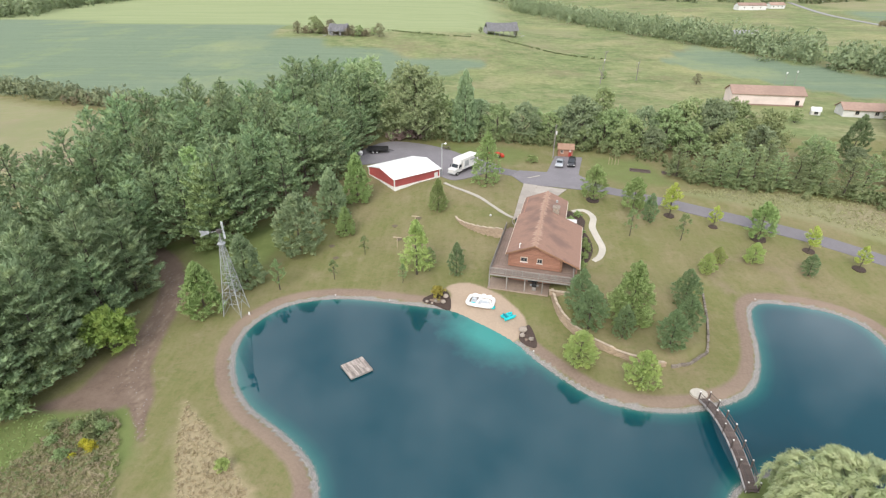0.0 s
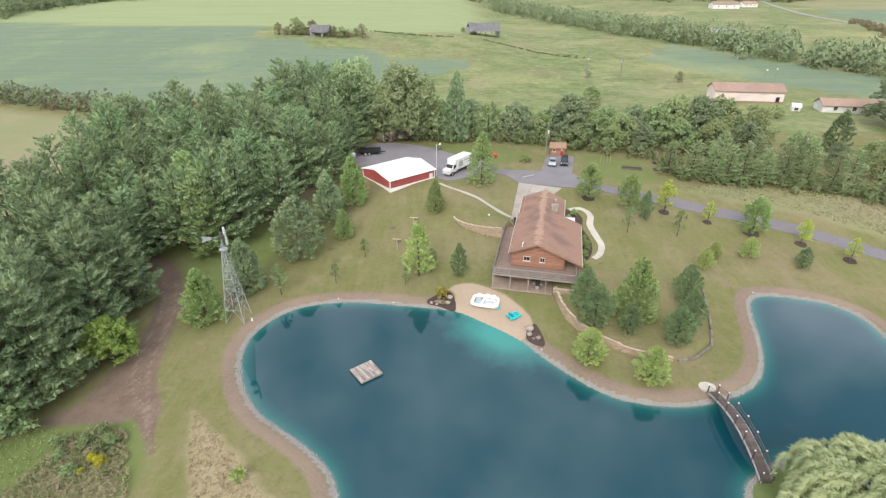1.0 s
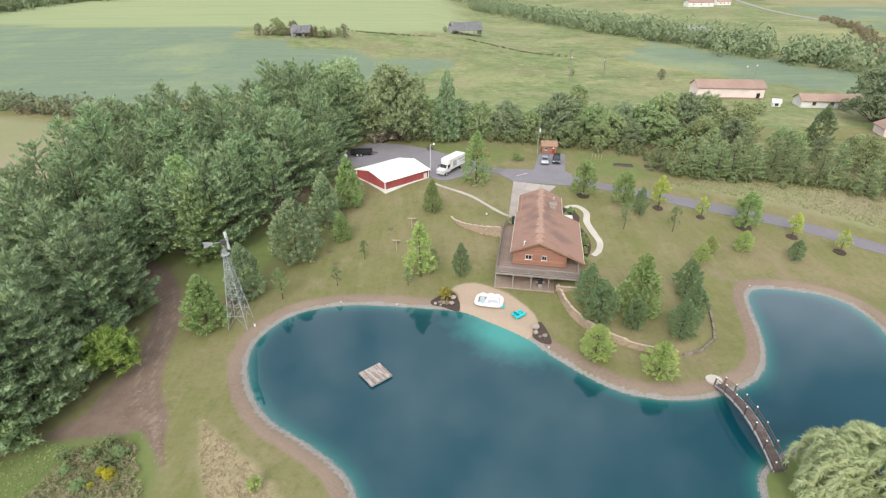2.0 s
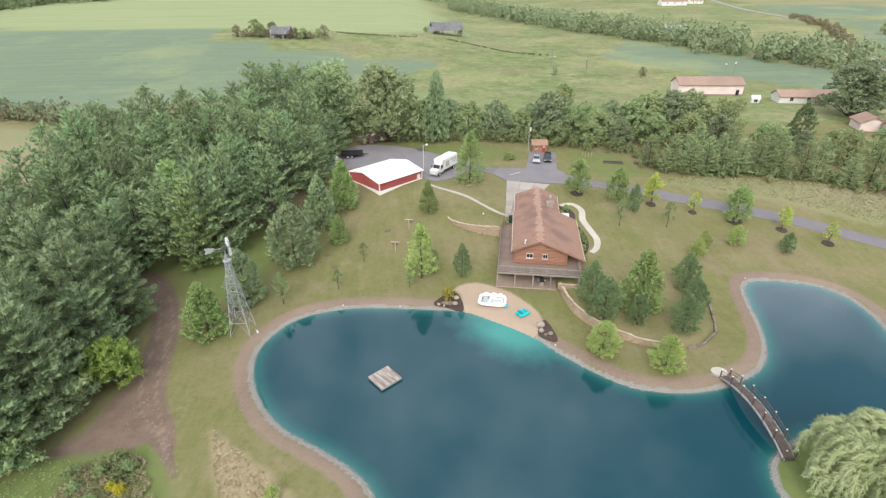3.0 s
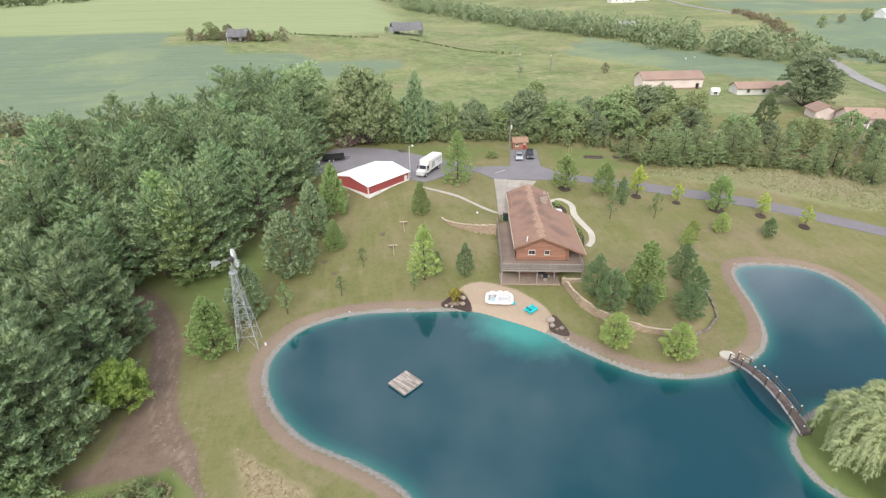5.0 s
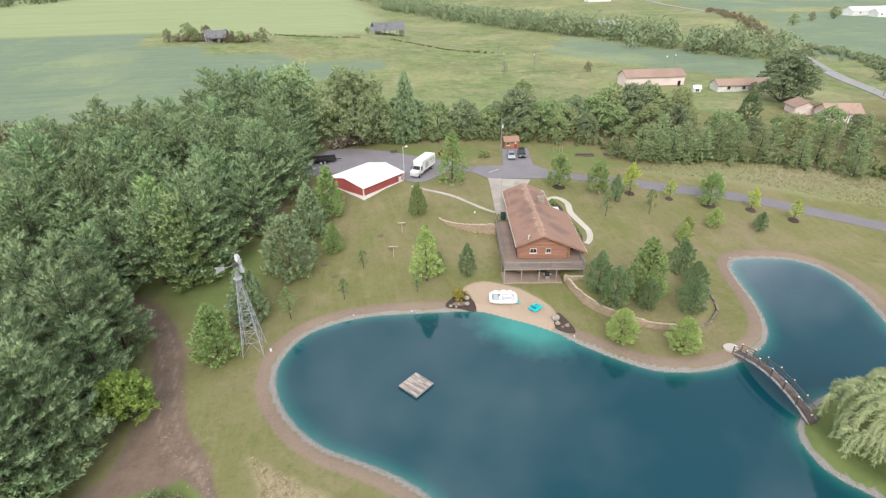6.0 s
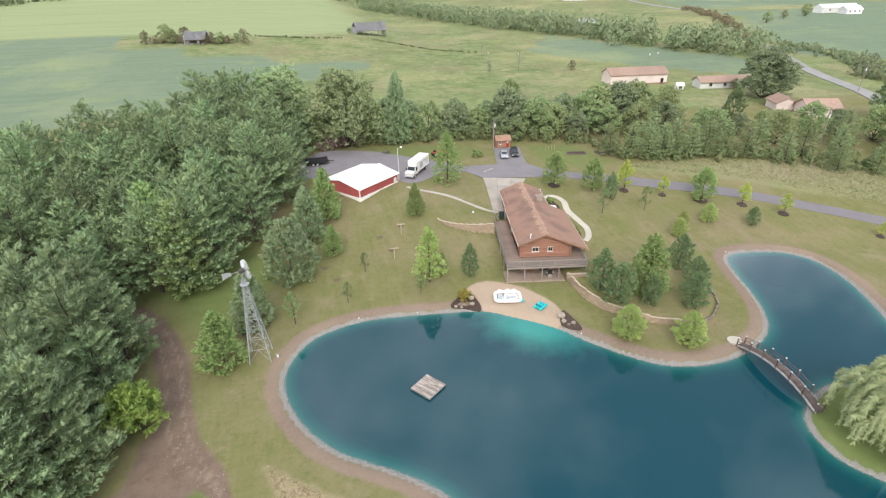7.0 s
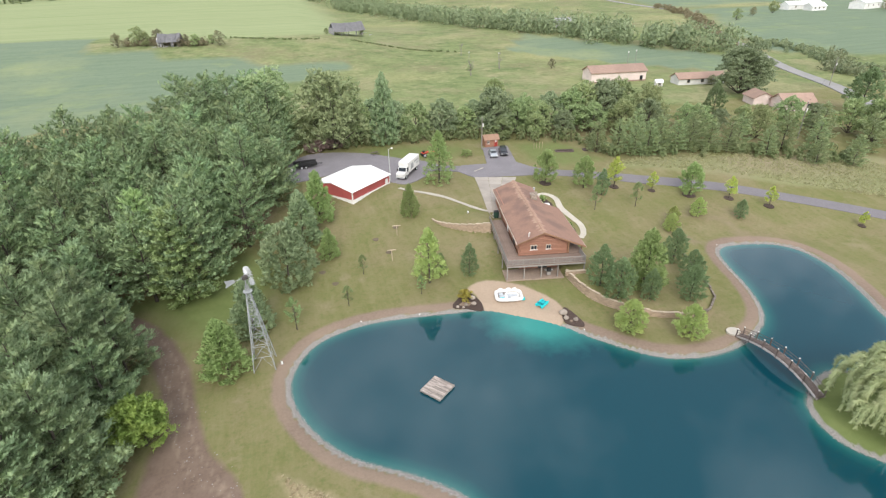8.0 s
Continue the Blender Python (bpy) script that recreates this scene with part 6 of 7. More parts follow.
mulch_bed([(18.6, 92), (20.9, 92), (22, 89.5), (21.2, 86), (21.6, 82), (21.2, 78.5), (19.6, 75.5), (18.1, 76)], "dark mulch bed along the house")
tree("round_bale_bush", SHRUB, sized(15.7, 122, 1.05, 0.75), "clipped pale green bush on the grass", "bush")

SCAR = surface("old_mulch", (0.16, 0.125, 0.085), (0.11, 0.09, 0.06), 9, 2, 0.95, bump=0.6, depth=0.05)
MULCHED = ((25.2, 98.2, 1.3), (38.8, 92.9, 1.0), (45.9, 89.5, 0.8), (52.5, 85.8, 1.35), (59.5, 82.2, 1.0), (64.9, 77.1, 1.0), (75.9, 65.8, 0.7))
for x, y, r in MULCHED:
    ring = [(x + r * (1 + 0.08 * math.sin(5 * a)) * math.cos(a), y + r * math.sin(a)) for a in np.linspace(0, 6.283, 19)[:-1]]
    tagged(part("mulch_ring", slab(ring, 0.1, 0.3), MULCH), "dark mulch ring round a young tree", "mulch", "mulch rings")
for x, y in ((-24.4, 81), (-22.8, 77.2), (-14, 88.5), (-12.6, 83.6), (-9.6, 91.2)):
    ring = [(x + 0.55 * math.cos(a) * (1 + 0.2 * math.sin(3 * a)), y + 0.5 * math.sin(a)) for a in np.linspace(0, 6.283, 13)[:-1]]
    tagged(part("stump_ring", slab(ring, 0.06, 0.3), SCAR), "old dark stump scar in the lawn", "stump", "stump scars")


# ---- footbridge ----
BRIDGE_WOOD = surface("dark_bridge_wood", (0.15, 0.115, 0.1), (0.095, 0.075, 0.068), 7, 0.8, 0.85, bump=0.4, vary=0.25)


PALE_BEAM = surface("pale_beam", (0.5, 0.47, 0.45), (0.4, 0.37, 0.35), 7, 0.8, 0.8, bump=0.2)


def footbridge():
    a, b = Vector((27.25, 46.3, 0)), Vector((26.9, 34.0, 0))
    d = b - a
    m = pose(a.x, a.y, 0.55, 0, 0, math.degrees(math.atan2(d.y, d.x)))
    f = thing("footbridge", m, "arched dark wooden footbridge with white post caps", "bridge")
    L, rise, half = d.length, 1.35, 0.54

    def arc(x):
        return rise * (1 - (2 * x / L - 1) ** 2)

    n = 56
    plank = put_mesh("plank", boxed(-0.1, 0.1, -half, half, -0.05, 0, None, 0.008), BRIDGE_WOOD)
    for k in range(n):
        x = (k + 0.5) * L / n
        slope = math.degrees(math.atan(rise * -4 * (2 * x / L - 1) / L))
        share("plank", plank, f, pose(x, 0, arc(x), 0, -slope, 0))
    for y in (-half - 0.06, half):
        for k in range(7):
            x0, x1 = k * L / 7 + 0.03, (k + 1) * L / 7 - 0.03
            bm = bmesh.new()
            v = [bm.verts.new((x, e, arc(x) + z)) for e in (y, y + 0.06) for x, z in ((x0, -0.26), (x1, -0.26), (x1, 0.0), (x0, 0.0))]
            for q in ((0, 1, 2, 3), (7, 6, 5, 4), (0, 4, 5, 1), (3, 2, 6, 7), (1, 5, 6, 2), (0, 3, 7, 4)):
                bm.faces.new([v[i] for i in q])
            part("beam", bm, PALE_BEAM, f, "pale grey side beam")
        ys = y + 0.03
        xs = [0.15 + k * (L - 0.3) / 6 for k in range(7)]
        for x in xs:
            post = part("post", boxed(x - 0.055, x + 0.055, ys - 0.055, ys + 0.055, arc(x) - 0.35, arc(x) + 1.0), BRIDGE_WOOD, f)
            part("cap", boxed(x - 0.07, x + 0.07, ys - 0.07, ys + 0.07, arc(x) + 1.0, arc(x) + 1.12, None, 0.02), WHITE, post, "white post cap")
        for hgt in (0.88, 0.5):
            for x0, x1 in zip(xs, xs[1:]):
                part("rail", tube(bmesh.new(), (x0, ys, arc(x0) + hgt), (x1, ys, arc(x1) + hgt), 0.04, 0.04, 4), BRIDGE_WOOD, f)
    for y in (-0.3, 0.3):
        for k in range(7):
            x0, x1 = k * L / 7, (k + 1) * L / 7
            part("joist", tube(bmesh.new(), (x0, y, arc(x0) - 0.17), (x1, y, arc(x1) - 0.17), 0.09, 0.09, 4), BRIDGE_WOOD, f)
    slab_ = [(27.0 + 1.0 * math.cos(t), 47.0 + 0.8 * math.sin(t)) for t in np.linspace(0, 6.283, 13)[:-1]]
    tagged(part("bridge_landing", slab(slab_, 0.25, 0.5), PALE_CONCRETE), "pale concrete landing at the bridge", "landing", kind="structure")


footbridge()


# ---- vehicles ----
def wheel(parent, x, y, r, wide=0.22):
    t = part("wheel", tube(bmesh.new(), (x, y - wide / 2, r), (x, y + wide / 2, r), r, r, 16), BLACK, parent)
    part("rim", tube(bmesh.new(), (x, y - wide / 2 - 0.01, r), (x, y + wide / 2 + 0.01, r), r * 0.58, r * 0.58, 12), STEEL, t)


def body_shell(profile, half, inset=0.12):
    """A car body: a side profile drawn across, the cabin drawn in towards the roof."""
    bm = bmesh.new()
    hi = max(z for _, z in profile)
    lo = min(z for _, z in profile)
    sides = []
    for s in (-1, 1):
        sides.append([bm.verts.new((x, s * (half - inset * max(0, (z - lo) / (hi - lo) - 0.5) * 2), z)) for x, z in profile])
    n = len(profile)
    for i in range(n):
        bm.faces.new((sides[0][i], sides[0][(i + 1) % n], sides[1][(i + 1) % n], sides[1][i]))
    bm.faces.new(sides[0][::-1])
    bm.faces.new(sides[1])
    bmesh.ops.recalc_face_normals(bm, faces=bm.faces)
    bmesh.ops.bevel(bm, geom=list(bm.edges), offset=0.05, segments=1, affect="EDGES")
    return bm


def car(x, y, turn, paint, tall, label, category):
    c = thing("parked_car", at_ground(x, y, turn, 0.07), label, category)
    part("body", body_shell([(-2.25, 0.35), (2.25, 0.35), (2.3, 0.72), (1.2, 0.98), (-2.1, 1.02), (-2.3, 0.8)], 0.9, 0.05), paint, c)
    part("cabin", body_shell([(-2.0 if tall > 1.5 else -1.75, 0.98), (1.15, 0.96), (0.45, tall), (-1.5 if tall > 1.5 else -0.95, tall)], 0.82, 0.14), paint, c)
    part("windscreen", extruded(bmesh.new(), [(1.14, 1.04), (0.52, tall - 0.09), (0.54, tall - 0.06), (1.2, 1.04)], pose(0, -0.66, 0), 1.32), GLASS, c)
    part("rear_window", extruded(bmesh.new(), [(-1.82 if tall < 1.5 else -2.04, 1.06), (-1.06 if tall < 1.5 else -1.6, tall - 0.08), (-1.0 if tall < 1.5 else -1.56, tall - 0.08), (-1.7 if tall < 1.5 else -1.9, 1.06)], pose(0, -0.6, 0), 1.2), GLASS, c)
    for s in (-1, 1):
        part("side_window", extruded(bmesh.new(), [(-1.5, 1.05), (0.85, 1.05), (0.35, tall - 0.12), (-1.1, tall - 0.12)], pose(0, s * 0.76 - 0.02, 0), 0.04), GLASS, c)
        part("headlight", boxed(2.2, 2.3, s * 0.68 - 0.17, s * 0.68 + 0.17, 0.62, 0.76, None, 0.02), WHITE, c)
        part("tail_light", boxed(-2.33, -2.25, s * 0.72 - 0.12, s * 0.72 + 0.12, 0.72, 0.92), RED, c)
        for wx in (-1.4, 1.4):
            wheel(c, wx, s * 0.82, 0.33)


car(21.9, 119.7, -104, SILVER, 1.45, "silver sedan parked by the shed", "car")
car(24.8, 120.1, -104, DARK_PAINT, 1.75, "black sport utility vehicle parked by the shed", "car")


def box_truck():
    t = thing("box_truck", at_ground(-1.3, 114.6, 234, 0.06), "white box truck with a tall cargo body", "truck")
    part("cargo_box", boxed(-4.4, 1.4, -1.22, 1.22, 1.0, 3.5, None, 0.06), WHITE, t)
    part("attic", boxed(1.4, 2.3, -1.2, 1.2, 2.5, 3.48, None, 0.08), WHITE, t)
    for k in range(9):
        x = -4.2 + k * 0.65
        for y in (-1.25, 1.22):
            part("side_rib", boxed(x, x + 0.05, y, y + 0.03, 1.1, 3.4), WHITE, t)
    for x0, x1, z0, z1 in ((-3.9, -1.1, 2.5, 2.85), (-3.9, -2.0, 1.9, 2.2), (-0.6, 0.9, 1.6, 2.9)):
        part("emblem_bar", boxed(x0, x1, 1.252, 1.262, z0, z1), STEEL, t, "grey printed bar on the cargo body")
    part("cab", body_shell([(1.5, 0.7), (4.3, 0.7), (4.35, 1.45), (3.2, 1.65), (2.75, 2.5), (1.5, 2.5)], 1.05, 0.1), WHITE, t)
    part("windscreen", extruded(bmesh.new(), [(3.2, 1.7), (2.82, 2.4), (2.86, 2.42), (3.26, 1.7)], pose(0, -0.85, 0), 1.7), GLASS, t)
    for s in (-1, 1):
        part("side_window", boxed(1.9, 2.75, s * 1.0 - 0.03, s * 1.0 + 0.03, 1.65, 2.3), GLASS, t)
        part("mirror", boxed(2.9, 3.0, s * 1.25 - 0.12, s * 1.25 + 0.12, 1.6, 2.1), BLACK, t)
        part("headlight", boxed(4.28, 4.4, s * 0.75 - 0.17, s * 0.75 + 0.17, 0.95, 1.2), STEEL, t)
        for x in (3.4, -2.8):
            wheel(t, x, s * 0.98, 0.46, 0.3)
    part("bumper", boxed(4.3, 4.5, -1.05, 1.05, 0.5, 0.75, None, 0.03), STEEL, t)
    part("chassis", boxed(-4.2, 3.0, -0.5, 0.5, 0.6, 1.0), BLACK, t)


box_truck()


def tractor():
    t = thing("garden_tractor", at_ground(6.3, 125.6, 10, 0, 1.25), "red garden tractor parked on the grass", "tractor")
    part("hood", boxed(0.1, 1.3, -0.35, 0.35, 0.55, 1.0, None, 0.1), ORANGE, t)
    part("frame", boxed(-1.0, 1.2, -0.3, 0.3, 0.4, 0.56), BLACK, t)
    part("fender", boxed(-1.0, -0.1, -0.6, 0.6, 0.75, 0.9, None, 0.06), ORANGE, t)
    part("seat", boxed(-0.8, -0.35, -0.25, 0.25, 0.9, 1.25, None, 0.06), BLACK, t)
    part("loader", boxed(1.5, 2.1, -0.75, 0.75, 0.1, 0.6, None, 0.05), ORANGE, t)
    for s in (-1, 1):
        wheel(t, -0.6, s * 0.55, 0.45, 0.26)
        wheel(t, 0.9, s * 0.5, 0.3, 0.2)
        part("loader_arm", tube(bmesh.new(), (-0.1, s * 0.45, 1.0), (1.6, s * 0.5, 0.4), 0.06, 0.06, 6), ORANGE, t)


tractor()
tr = thing("flatbed_trailer", at_ground(-23.4, 128.0, 3, 0.05), "long dark flatbed trailer with plank deck", "trailer")
part("deck", boxed(-2.6, 2.8, -1.15, 1.15, 0.75, 0.9), BLACK, tr)
part("side_rail", boxed(-2.6, 2.8, -1.2, -1.14, 0.9, 1.45), BLACK, tr)
part("side_rail", boxed(-2.6, 2.8, 1.14, 1.2, 0.9, 1.45), BLACK, tr)
part("tongue", tube(bmesh.new(), (2.8, 0, 0.75), (4.2, 0, 0.6), 0.09, 0.09, 6), BLACK, tr)
for s in (-1, 1):
    for x in (-0.9, 0.1):
        wheel(tr, x, s * 1.25, 0.4)
hop = thing("white_hopper", at_ground(-26.9, 124.0, 30, 0.03, 0.6), "white covered hopper standing on legs", "hopper")
part("bin", tube(tube(bmesh.new(), (0, 0, 1.4), (0, 0, 2.3), 0.95, 1.0, 12), (0, 0, 2.3), (0, 0, 2.75), 1.0, 0.4, 12), WHITE, hop)
part("funnel", tube(bmesh.new(), (0, 0, 0.7), (0, 0, 1.4), 0.2, 0.95, 12), WHITE, hop)
for k in range(4):
    a = math.pi / 4 + k * math.pi / 2
    part("leg", tube(bmesh.new(), (1.0 * math.cos(a), 1.0 * math.sin(a), -0.1), (0.8 * math.cos(a), 0.8 * math.sin(a), 1.6), 0.06, 0.06, 6), STEEL, hop)


# ---- shed, poles, yard things ----
def shed():
    s = thing("garden_shed", at_ground(24.6, 128.2, -6, 0.05), "small orange-brown wooden shed with shingle roof", "shed")
    part("wall", boxed(-1.8, 1.8, -1.3, 1.3, 0, 2.1), LOG, s)
    for k in range(9):
        part("board", boxed(-1.82, 1.82, -1.335, -1.3, k * 0.235, k * 0.235 + 0.215), LOG, s)
    for sgn in (-1, 1):
        bm = bmesh.new()
        top = [(-2.1, sgn * 1.75, 1.95), (2.1, sgn * 1.75, 1.95), (2.1, 0, 3.0), (-2.1, 0, 3.0)]
        up = [bm.verts.new(p) for p in top]
        lo = [bm.verts.new((x, y, z - 0.12)) for x, y, z in top]
        bm.faces.new(up)
        bm.faces.new(lo[::-1])
        for k in range(4):
            bm.faces.new((up[k], lo[k], lo[(k + 1) % 4], up[(k + 1) % 4]))
        bmesh.ops.recalc_face_normals(bm, faces=bm.faces)
        part("roof", bm, surface("shed_shingles", (0.36, 0.22, 0.15), (0.28, 0.175, 0.12), 3, 0.6, 0.9), s)
    for x in (-1.65, 1.65):
        part("gable", extruded(bmesh.new(), [(-1.3, 2.1), (1.3, 2.1), (0, 2.9)], pose(x + 0.1, 0, 0, 0, 0, 90), 0.2), LOG, s)
    part("door", boxed(0.75, 1.45, -1.37, -1.34, 0.05, 1.9), surface("red_door", (0.4, 0.05, 0.04), rough=0.6), s)
    part("sign", boxed(0.85, 1.3, -1.39, -1.375, 1.2, 1.7), WHITE, s, "white notice on the door")
    window(s, -0.9, -1.32, 1.3, 0.6, 0.6, Matrix.Identity(4))
    for x in (-1.5, 1.5):
        part("porch_post", boxed(x - 0.06, x + 0.06, -1.72, -1.6, -0.1, 2.0), LOG, s)


shed()


def yard_lamp(x, y, tall):
    p = thing("yard_lamp", at_ground(x, y), "tall grey yard light on a steel pole", "lamp post")
    part("pole", tube(bmesh.new(), (0, 0, -0.2), (0, 0, tall), 0.1, 0.07, 8), STEEL, p)
    part("arm", tube(bmesh.new(), (0, 0, tall - 0.1), (0.8, 0.1, tall + 0.2), 0.05, 0.04, 6), STEEL, p)
    part("lamp_head", tube(bmesh.new(), (0.8, 0.1, tall + 0.25), (0.8, 0.1, tall - 0.05), 0.14, 0.24, 10), WHITE, p)


yard_lamp(-6.0, 111.6, 7.3)


def utility_pole(x, y, tall, label="weathered wooden utility pole with white insulators"):
    p = thing("utility_pole", at_ground(x, y), label, "utility pole")
    part("pole", tube(bmesh.new(), (0, 0, -0.3), (0, 0, tall), 0.15, 0.1, 8), GREYWOOD, p)
    part("transformer", tube(bmesh.new(), (0.28, 0, tall * 0.72), (0.28, 0, tall * 0.82), 0.2, 0.2, 10), WHITE, p)
    part("insulator", tube(bmesh.new(), (0, 0, tall), (0, 0, tall + 0.3), 0.06, 0.03, 8), WHITE, p)
    return Vector((x, y, ground_z(x, y) + tall))


tops = [utility_pole(21.2, 125.6, 8.3), utility_pole(102, 104, 9.5), utility_pole(171, 151, 10)]


def cable(a, b, sag):
    bm = bmesh.new()
    pts = [a.lerp(b, k / 24) - Vector((0, 0, sag * 4 * (k / 24) * (1 - k / 24))) for k in range(25)]
    for p, q in zip(pts, pts[1:]):
        tube(bm, p, q, 0.018, 0.018, 4, False)
    return tagged(part("overhead_cable", bm, BLACK), "thin black overhead power cable", "cable")


cable(tops[0], tops[1], 2.0)
cable(tops[1], tops[2], 1.5)
for x, y, tall in ((59.6, 240, 8), (75.3, 242, 6.5), (113.5, 196, 10), (116.5, 195, 10.5)):
    p = thing("field_pole", at_ground(x, y), "thin grey pole standing in the meadow", "pole")
    part("pole", tube(bmesh.new(), (0, 0, -0.3), (0, 0, tall), 0.12, 0.08, 6), GREYWOOD, p)
    part("cap", boxed(-0.25, 0.25, -0.1, 0.1, tall, tall + 0.5, None, 0.03), WHITE, p)
for x, y, w, d in ((40, 116.5, 4.6, 1.6), (46, 115.2, 2.6, 1.4)):
    b = thing("garden_bed", at_ground(x, y, -14), "raised timber garden bed with weeds", "garden bed")
    for q in ((-w / 2, w / 2, -d / 2, -d / 2 + 0.15), (-w / 2, w / 2, d / 2 - 0.15, d / 2), (-w / 2, -w / 2 + 0.15, -d / 2 + 0.16, d / 2 - 0.16), (w / 2 - 0.15, w / 2, -d / 2 + 0.16, d / 2 - 0.16)):
        part("timber", boxed(*q, -0.1, 0.3), BRIDGE_WOOD, b)
    part("soil", boxed(-w / 2 + 0.15, w / 2 - 0.15, -d / 2 + 0.15, d / 2 - 0.15, -0.1, 0.2), MULCH, b)
for k in range(4):
    p = thing("bamboo_stake", at_ground(34.0 + k * 0.7, 121.5 - k * 0.2), "thin tan garden stake", "stake", "garden stakes")
    part("stake", tube(bmesh.new(), (0, 0, -0.1), (0, 0, 1.7), 0.05, 0.05, 6), BLOCK, p)


# ---- far buildings ----
def gable_house(name, x, y, turn, long, deep, wall_h, roof_h, wall_mat, roof_mat, label, windows=0, category="building", over=0.5, doors=0):
    b = thing(name, at_ground(x, y, turn), label, category)
    part("wall", boxed(0, long, 0, 0.3, -0.5, wall_h), wall_mat, b)
    part("wall", boxed(0, long, deep - 0.3, deep, -0.5, wall_h), wall_mat, b)
    for q in (0, long - 0.3):
        part("gable_wall", extruded(bmesh.new(), [(0.3, -0.5), (deep - 0.3, -0.5), (deep - 0.3, wall_h), (deep / 2, wall_h + roof_h - 0.2), (0.3, wall_h)], pose(q + 0.3, 0, 0, 0, 0, 90), 0.3), wall_mat, b)
    for s in (0, 1):
        bm = bmesh.new()
        y0 = -over if s == 0 else deep + over
        drop = roof_h * over / (deep / 2)
        top = [(-over, y0, wall_h - drop), (long + over, y0, wall_h - drop), (long + over, deep / 2, wall_h + roof_h), (-over, deep / 2, wall_h + roof_h)]
        up = [bm.verts.new(p) for p in top]
        lo = [bm.verts.new((a, c, z - 0.22)) for a, c, z in top]
        bm.faces.new(up)
        bm.faces.new(lo[::-1])
        for k in range(4):
            bm.faces.new((up[k], lo[k], lo[(k + 1) % 4], up[(k + 1) % 4]))
        bmesh.ops.recalc_face_normals(bm, faces=bm.faces)
        part("roof", bm, roof_mat, b)
    for k in range(windows):
        window(b, long * (k + 0.7) / (windows + 0.4), -0.02, wall_h * 0.55, 1.1, 1.2, Matrix.Identity(4))
    for k in range(doors):
        part("door", boxed(long - 2.6 - 4 * k, long - 1.4 - 4 * k, -0.06, -0.005, 0, 2.1), DARK_PAINT, b)
    return b


barn = gable_house("pink_barn", 94.2, 191.5, -8.5, 23.5, 9, 4.1, 2.1, PINK, TAN_ROOF, "long pale pink barn with brown metal roof", 0, "barn", 0.5, 1)
part("base_band", boxed(-0.05, 23.55, -0.06, -0.01, -0.4, 0.5), TAN_ROOF, barn)
gable_house("white_bungalow", 122.5, 174.5, -12, 19, 6.5, 2.6, 1.6, WHITE, TAN_ROOF, "long low white bungalow with tan roof", 3, "house")
gable_house("white_playhouse", 113.6, 176.4, -20, 2.6, 2.4, 1.6, 0.9, WHITE, WHITE_METAL, "tiny white garden house on the lawn", 1, "hut", 0.2)
gable_house("tan_roofed_house", 122.8, 127.6, -20, 9.5, 7.5, 2.8, 2.0, PINK, TAN_ROOF, "low house with a tan roof among trees", 3, "house")
gable_house("tan_roofed_garage", 127, 135, 70, 7, 6.5, 2.6, 1.6, PINK, TAN_ROOF, "low garage with a tan roof beside the house", 0, "garage")
for x, y, turn, long, deep, wh in ((395, 372, -5, 34, 10, 4), (402, 356, -5, 14, 9, 3.5), (445, 345, 10, 26, 12, 5), (470, 335, 10, 16, 12, 6), (300, 640, 0, 30, 12, 5), (345, 660, 10, 18, 10, 4)):
    gable_house("far_farm_building", x, y, turn, long, deep, wh, 2.5, WHITE, WHITE_METAL if x > 390 else TAN_ROOF, "distant white farm building among crops", 3, "barn")
gable_house("far_grey_house", 175, 372, -20, 14, 9, 4, 2.5, RUIN, RUIN, "distant grey house behind the creek trees", 2, "house")


def ruin(x, y, turn, long, deep, tall, label):
    """A fallen barn: leaning frame, sagging roof planes and boards lying about."""
    r = thing("ruined_barn", at_ground(x, y, turn), label, "ruin")
    g = np.random.default_rng(int(long * 10))
    for sgn, lean in ((-1, 0.35), (1, 0.7)):
        bm = bmesh.new()
        n = 9
        up = []
        for k in range(n + 1):
            s = k / n
            sag = 0.5 * math.sin(math.pi * s) + g.normal(0, 0.12)
            up.append((bm.verts.new((long * (s - 0.5), sgn * deep / 2 * (1 + 0.2 * lean), tall * (0.42 - 0.25 * lean) - 0.4 * sag)), bm.verts.new((long * (s - 0.5), 0.2 * sgn, tall * (1 - 0.2 * lean) - sag))))
        for p, q in zip(up, up[1:]):
            bm.faces.new((p[0], q[0], q[1], p[1]))
        bmesh.ops.solidify(bm, geom=bm.faces, thickness=0.18)
        part("roof", bm, RUIN, r)
    for k in range(10):
        px, py = g.uniform(-long / 2, long / 2), g.choice([-1, 1]) * deep / 2 * 0.9
        part("post", tube(bmesh.new(), (px, py, -0.2), (px + g.normal(0, 0.5), py * 0.9, tall * g.uniform(0.4, 0.7)), 0.18, 0.14, 6), RUIN, r)
    for k in range(14):
        px, py = g.uniform(-long * 0.75, long * 0.75), g.uniform(-deep, deep)
        part("fallen_board", boxed(-1.6, 1.6, -0.2, 0.2, 0.02, 0.1, pose(px, py, 0.1, g.uniform(-6, 6), g.uniform(-12, 12), g.uniform(0, 180))), RUIN, r)
    part("wall", boxed(-long / 2, -long / 2 + 0.25, -deep / 2 * 0.8, deep / 2 * 0.8, -0.2, tall * 0.6), WHITE if long < 14 else RUIN, r)


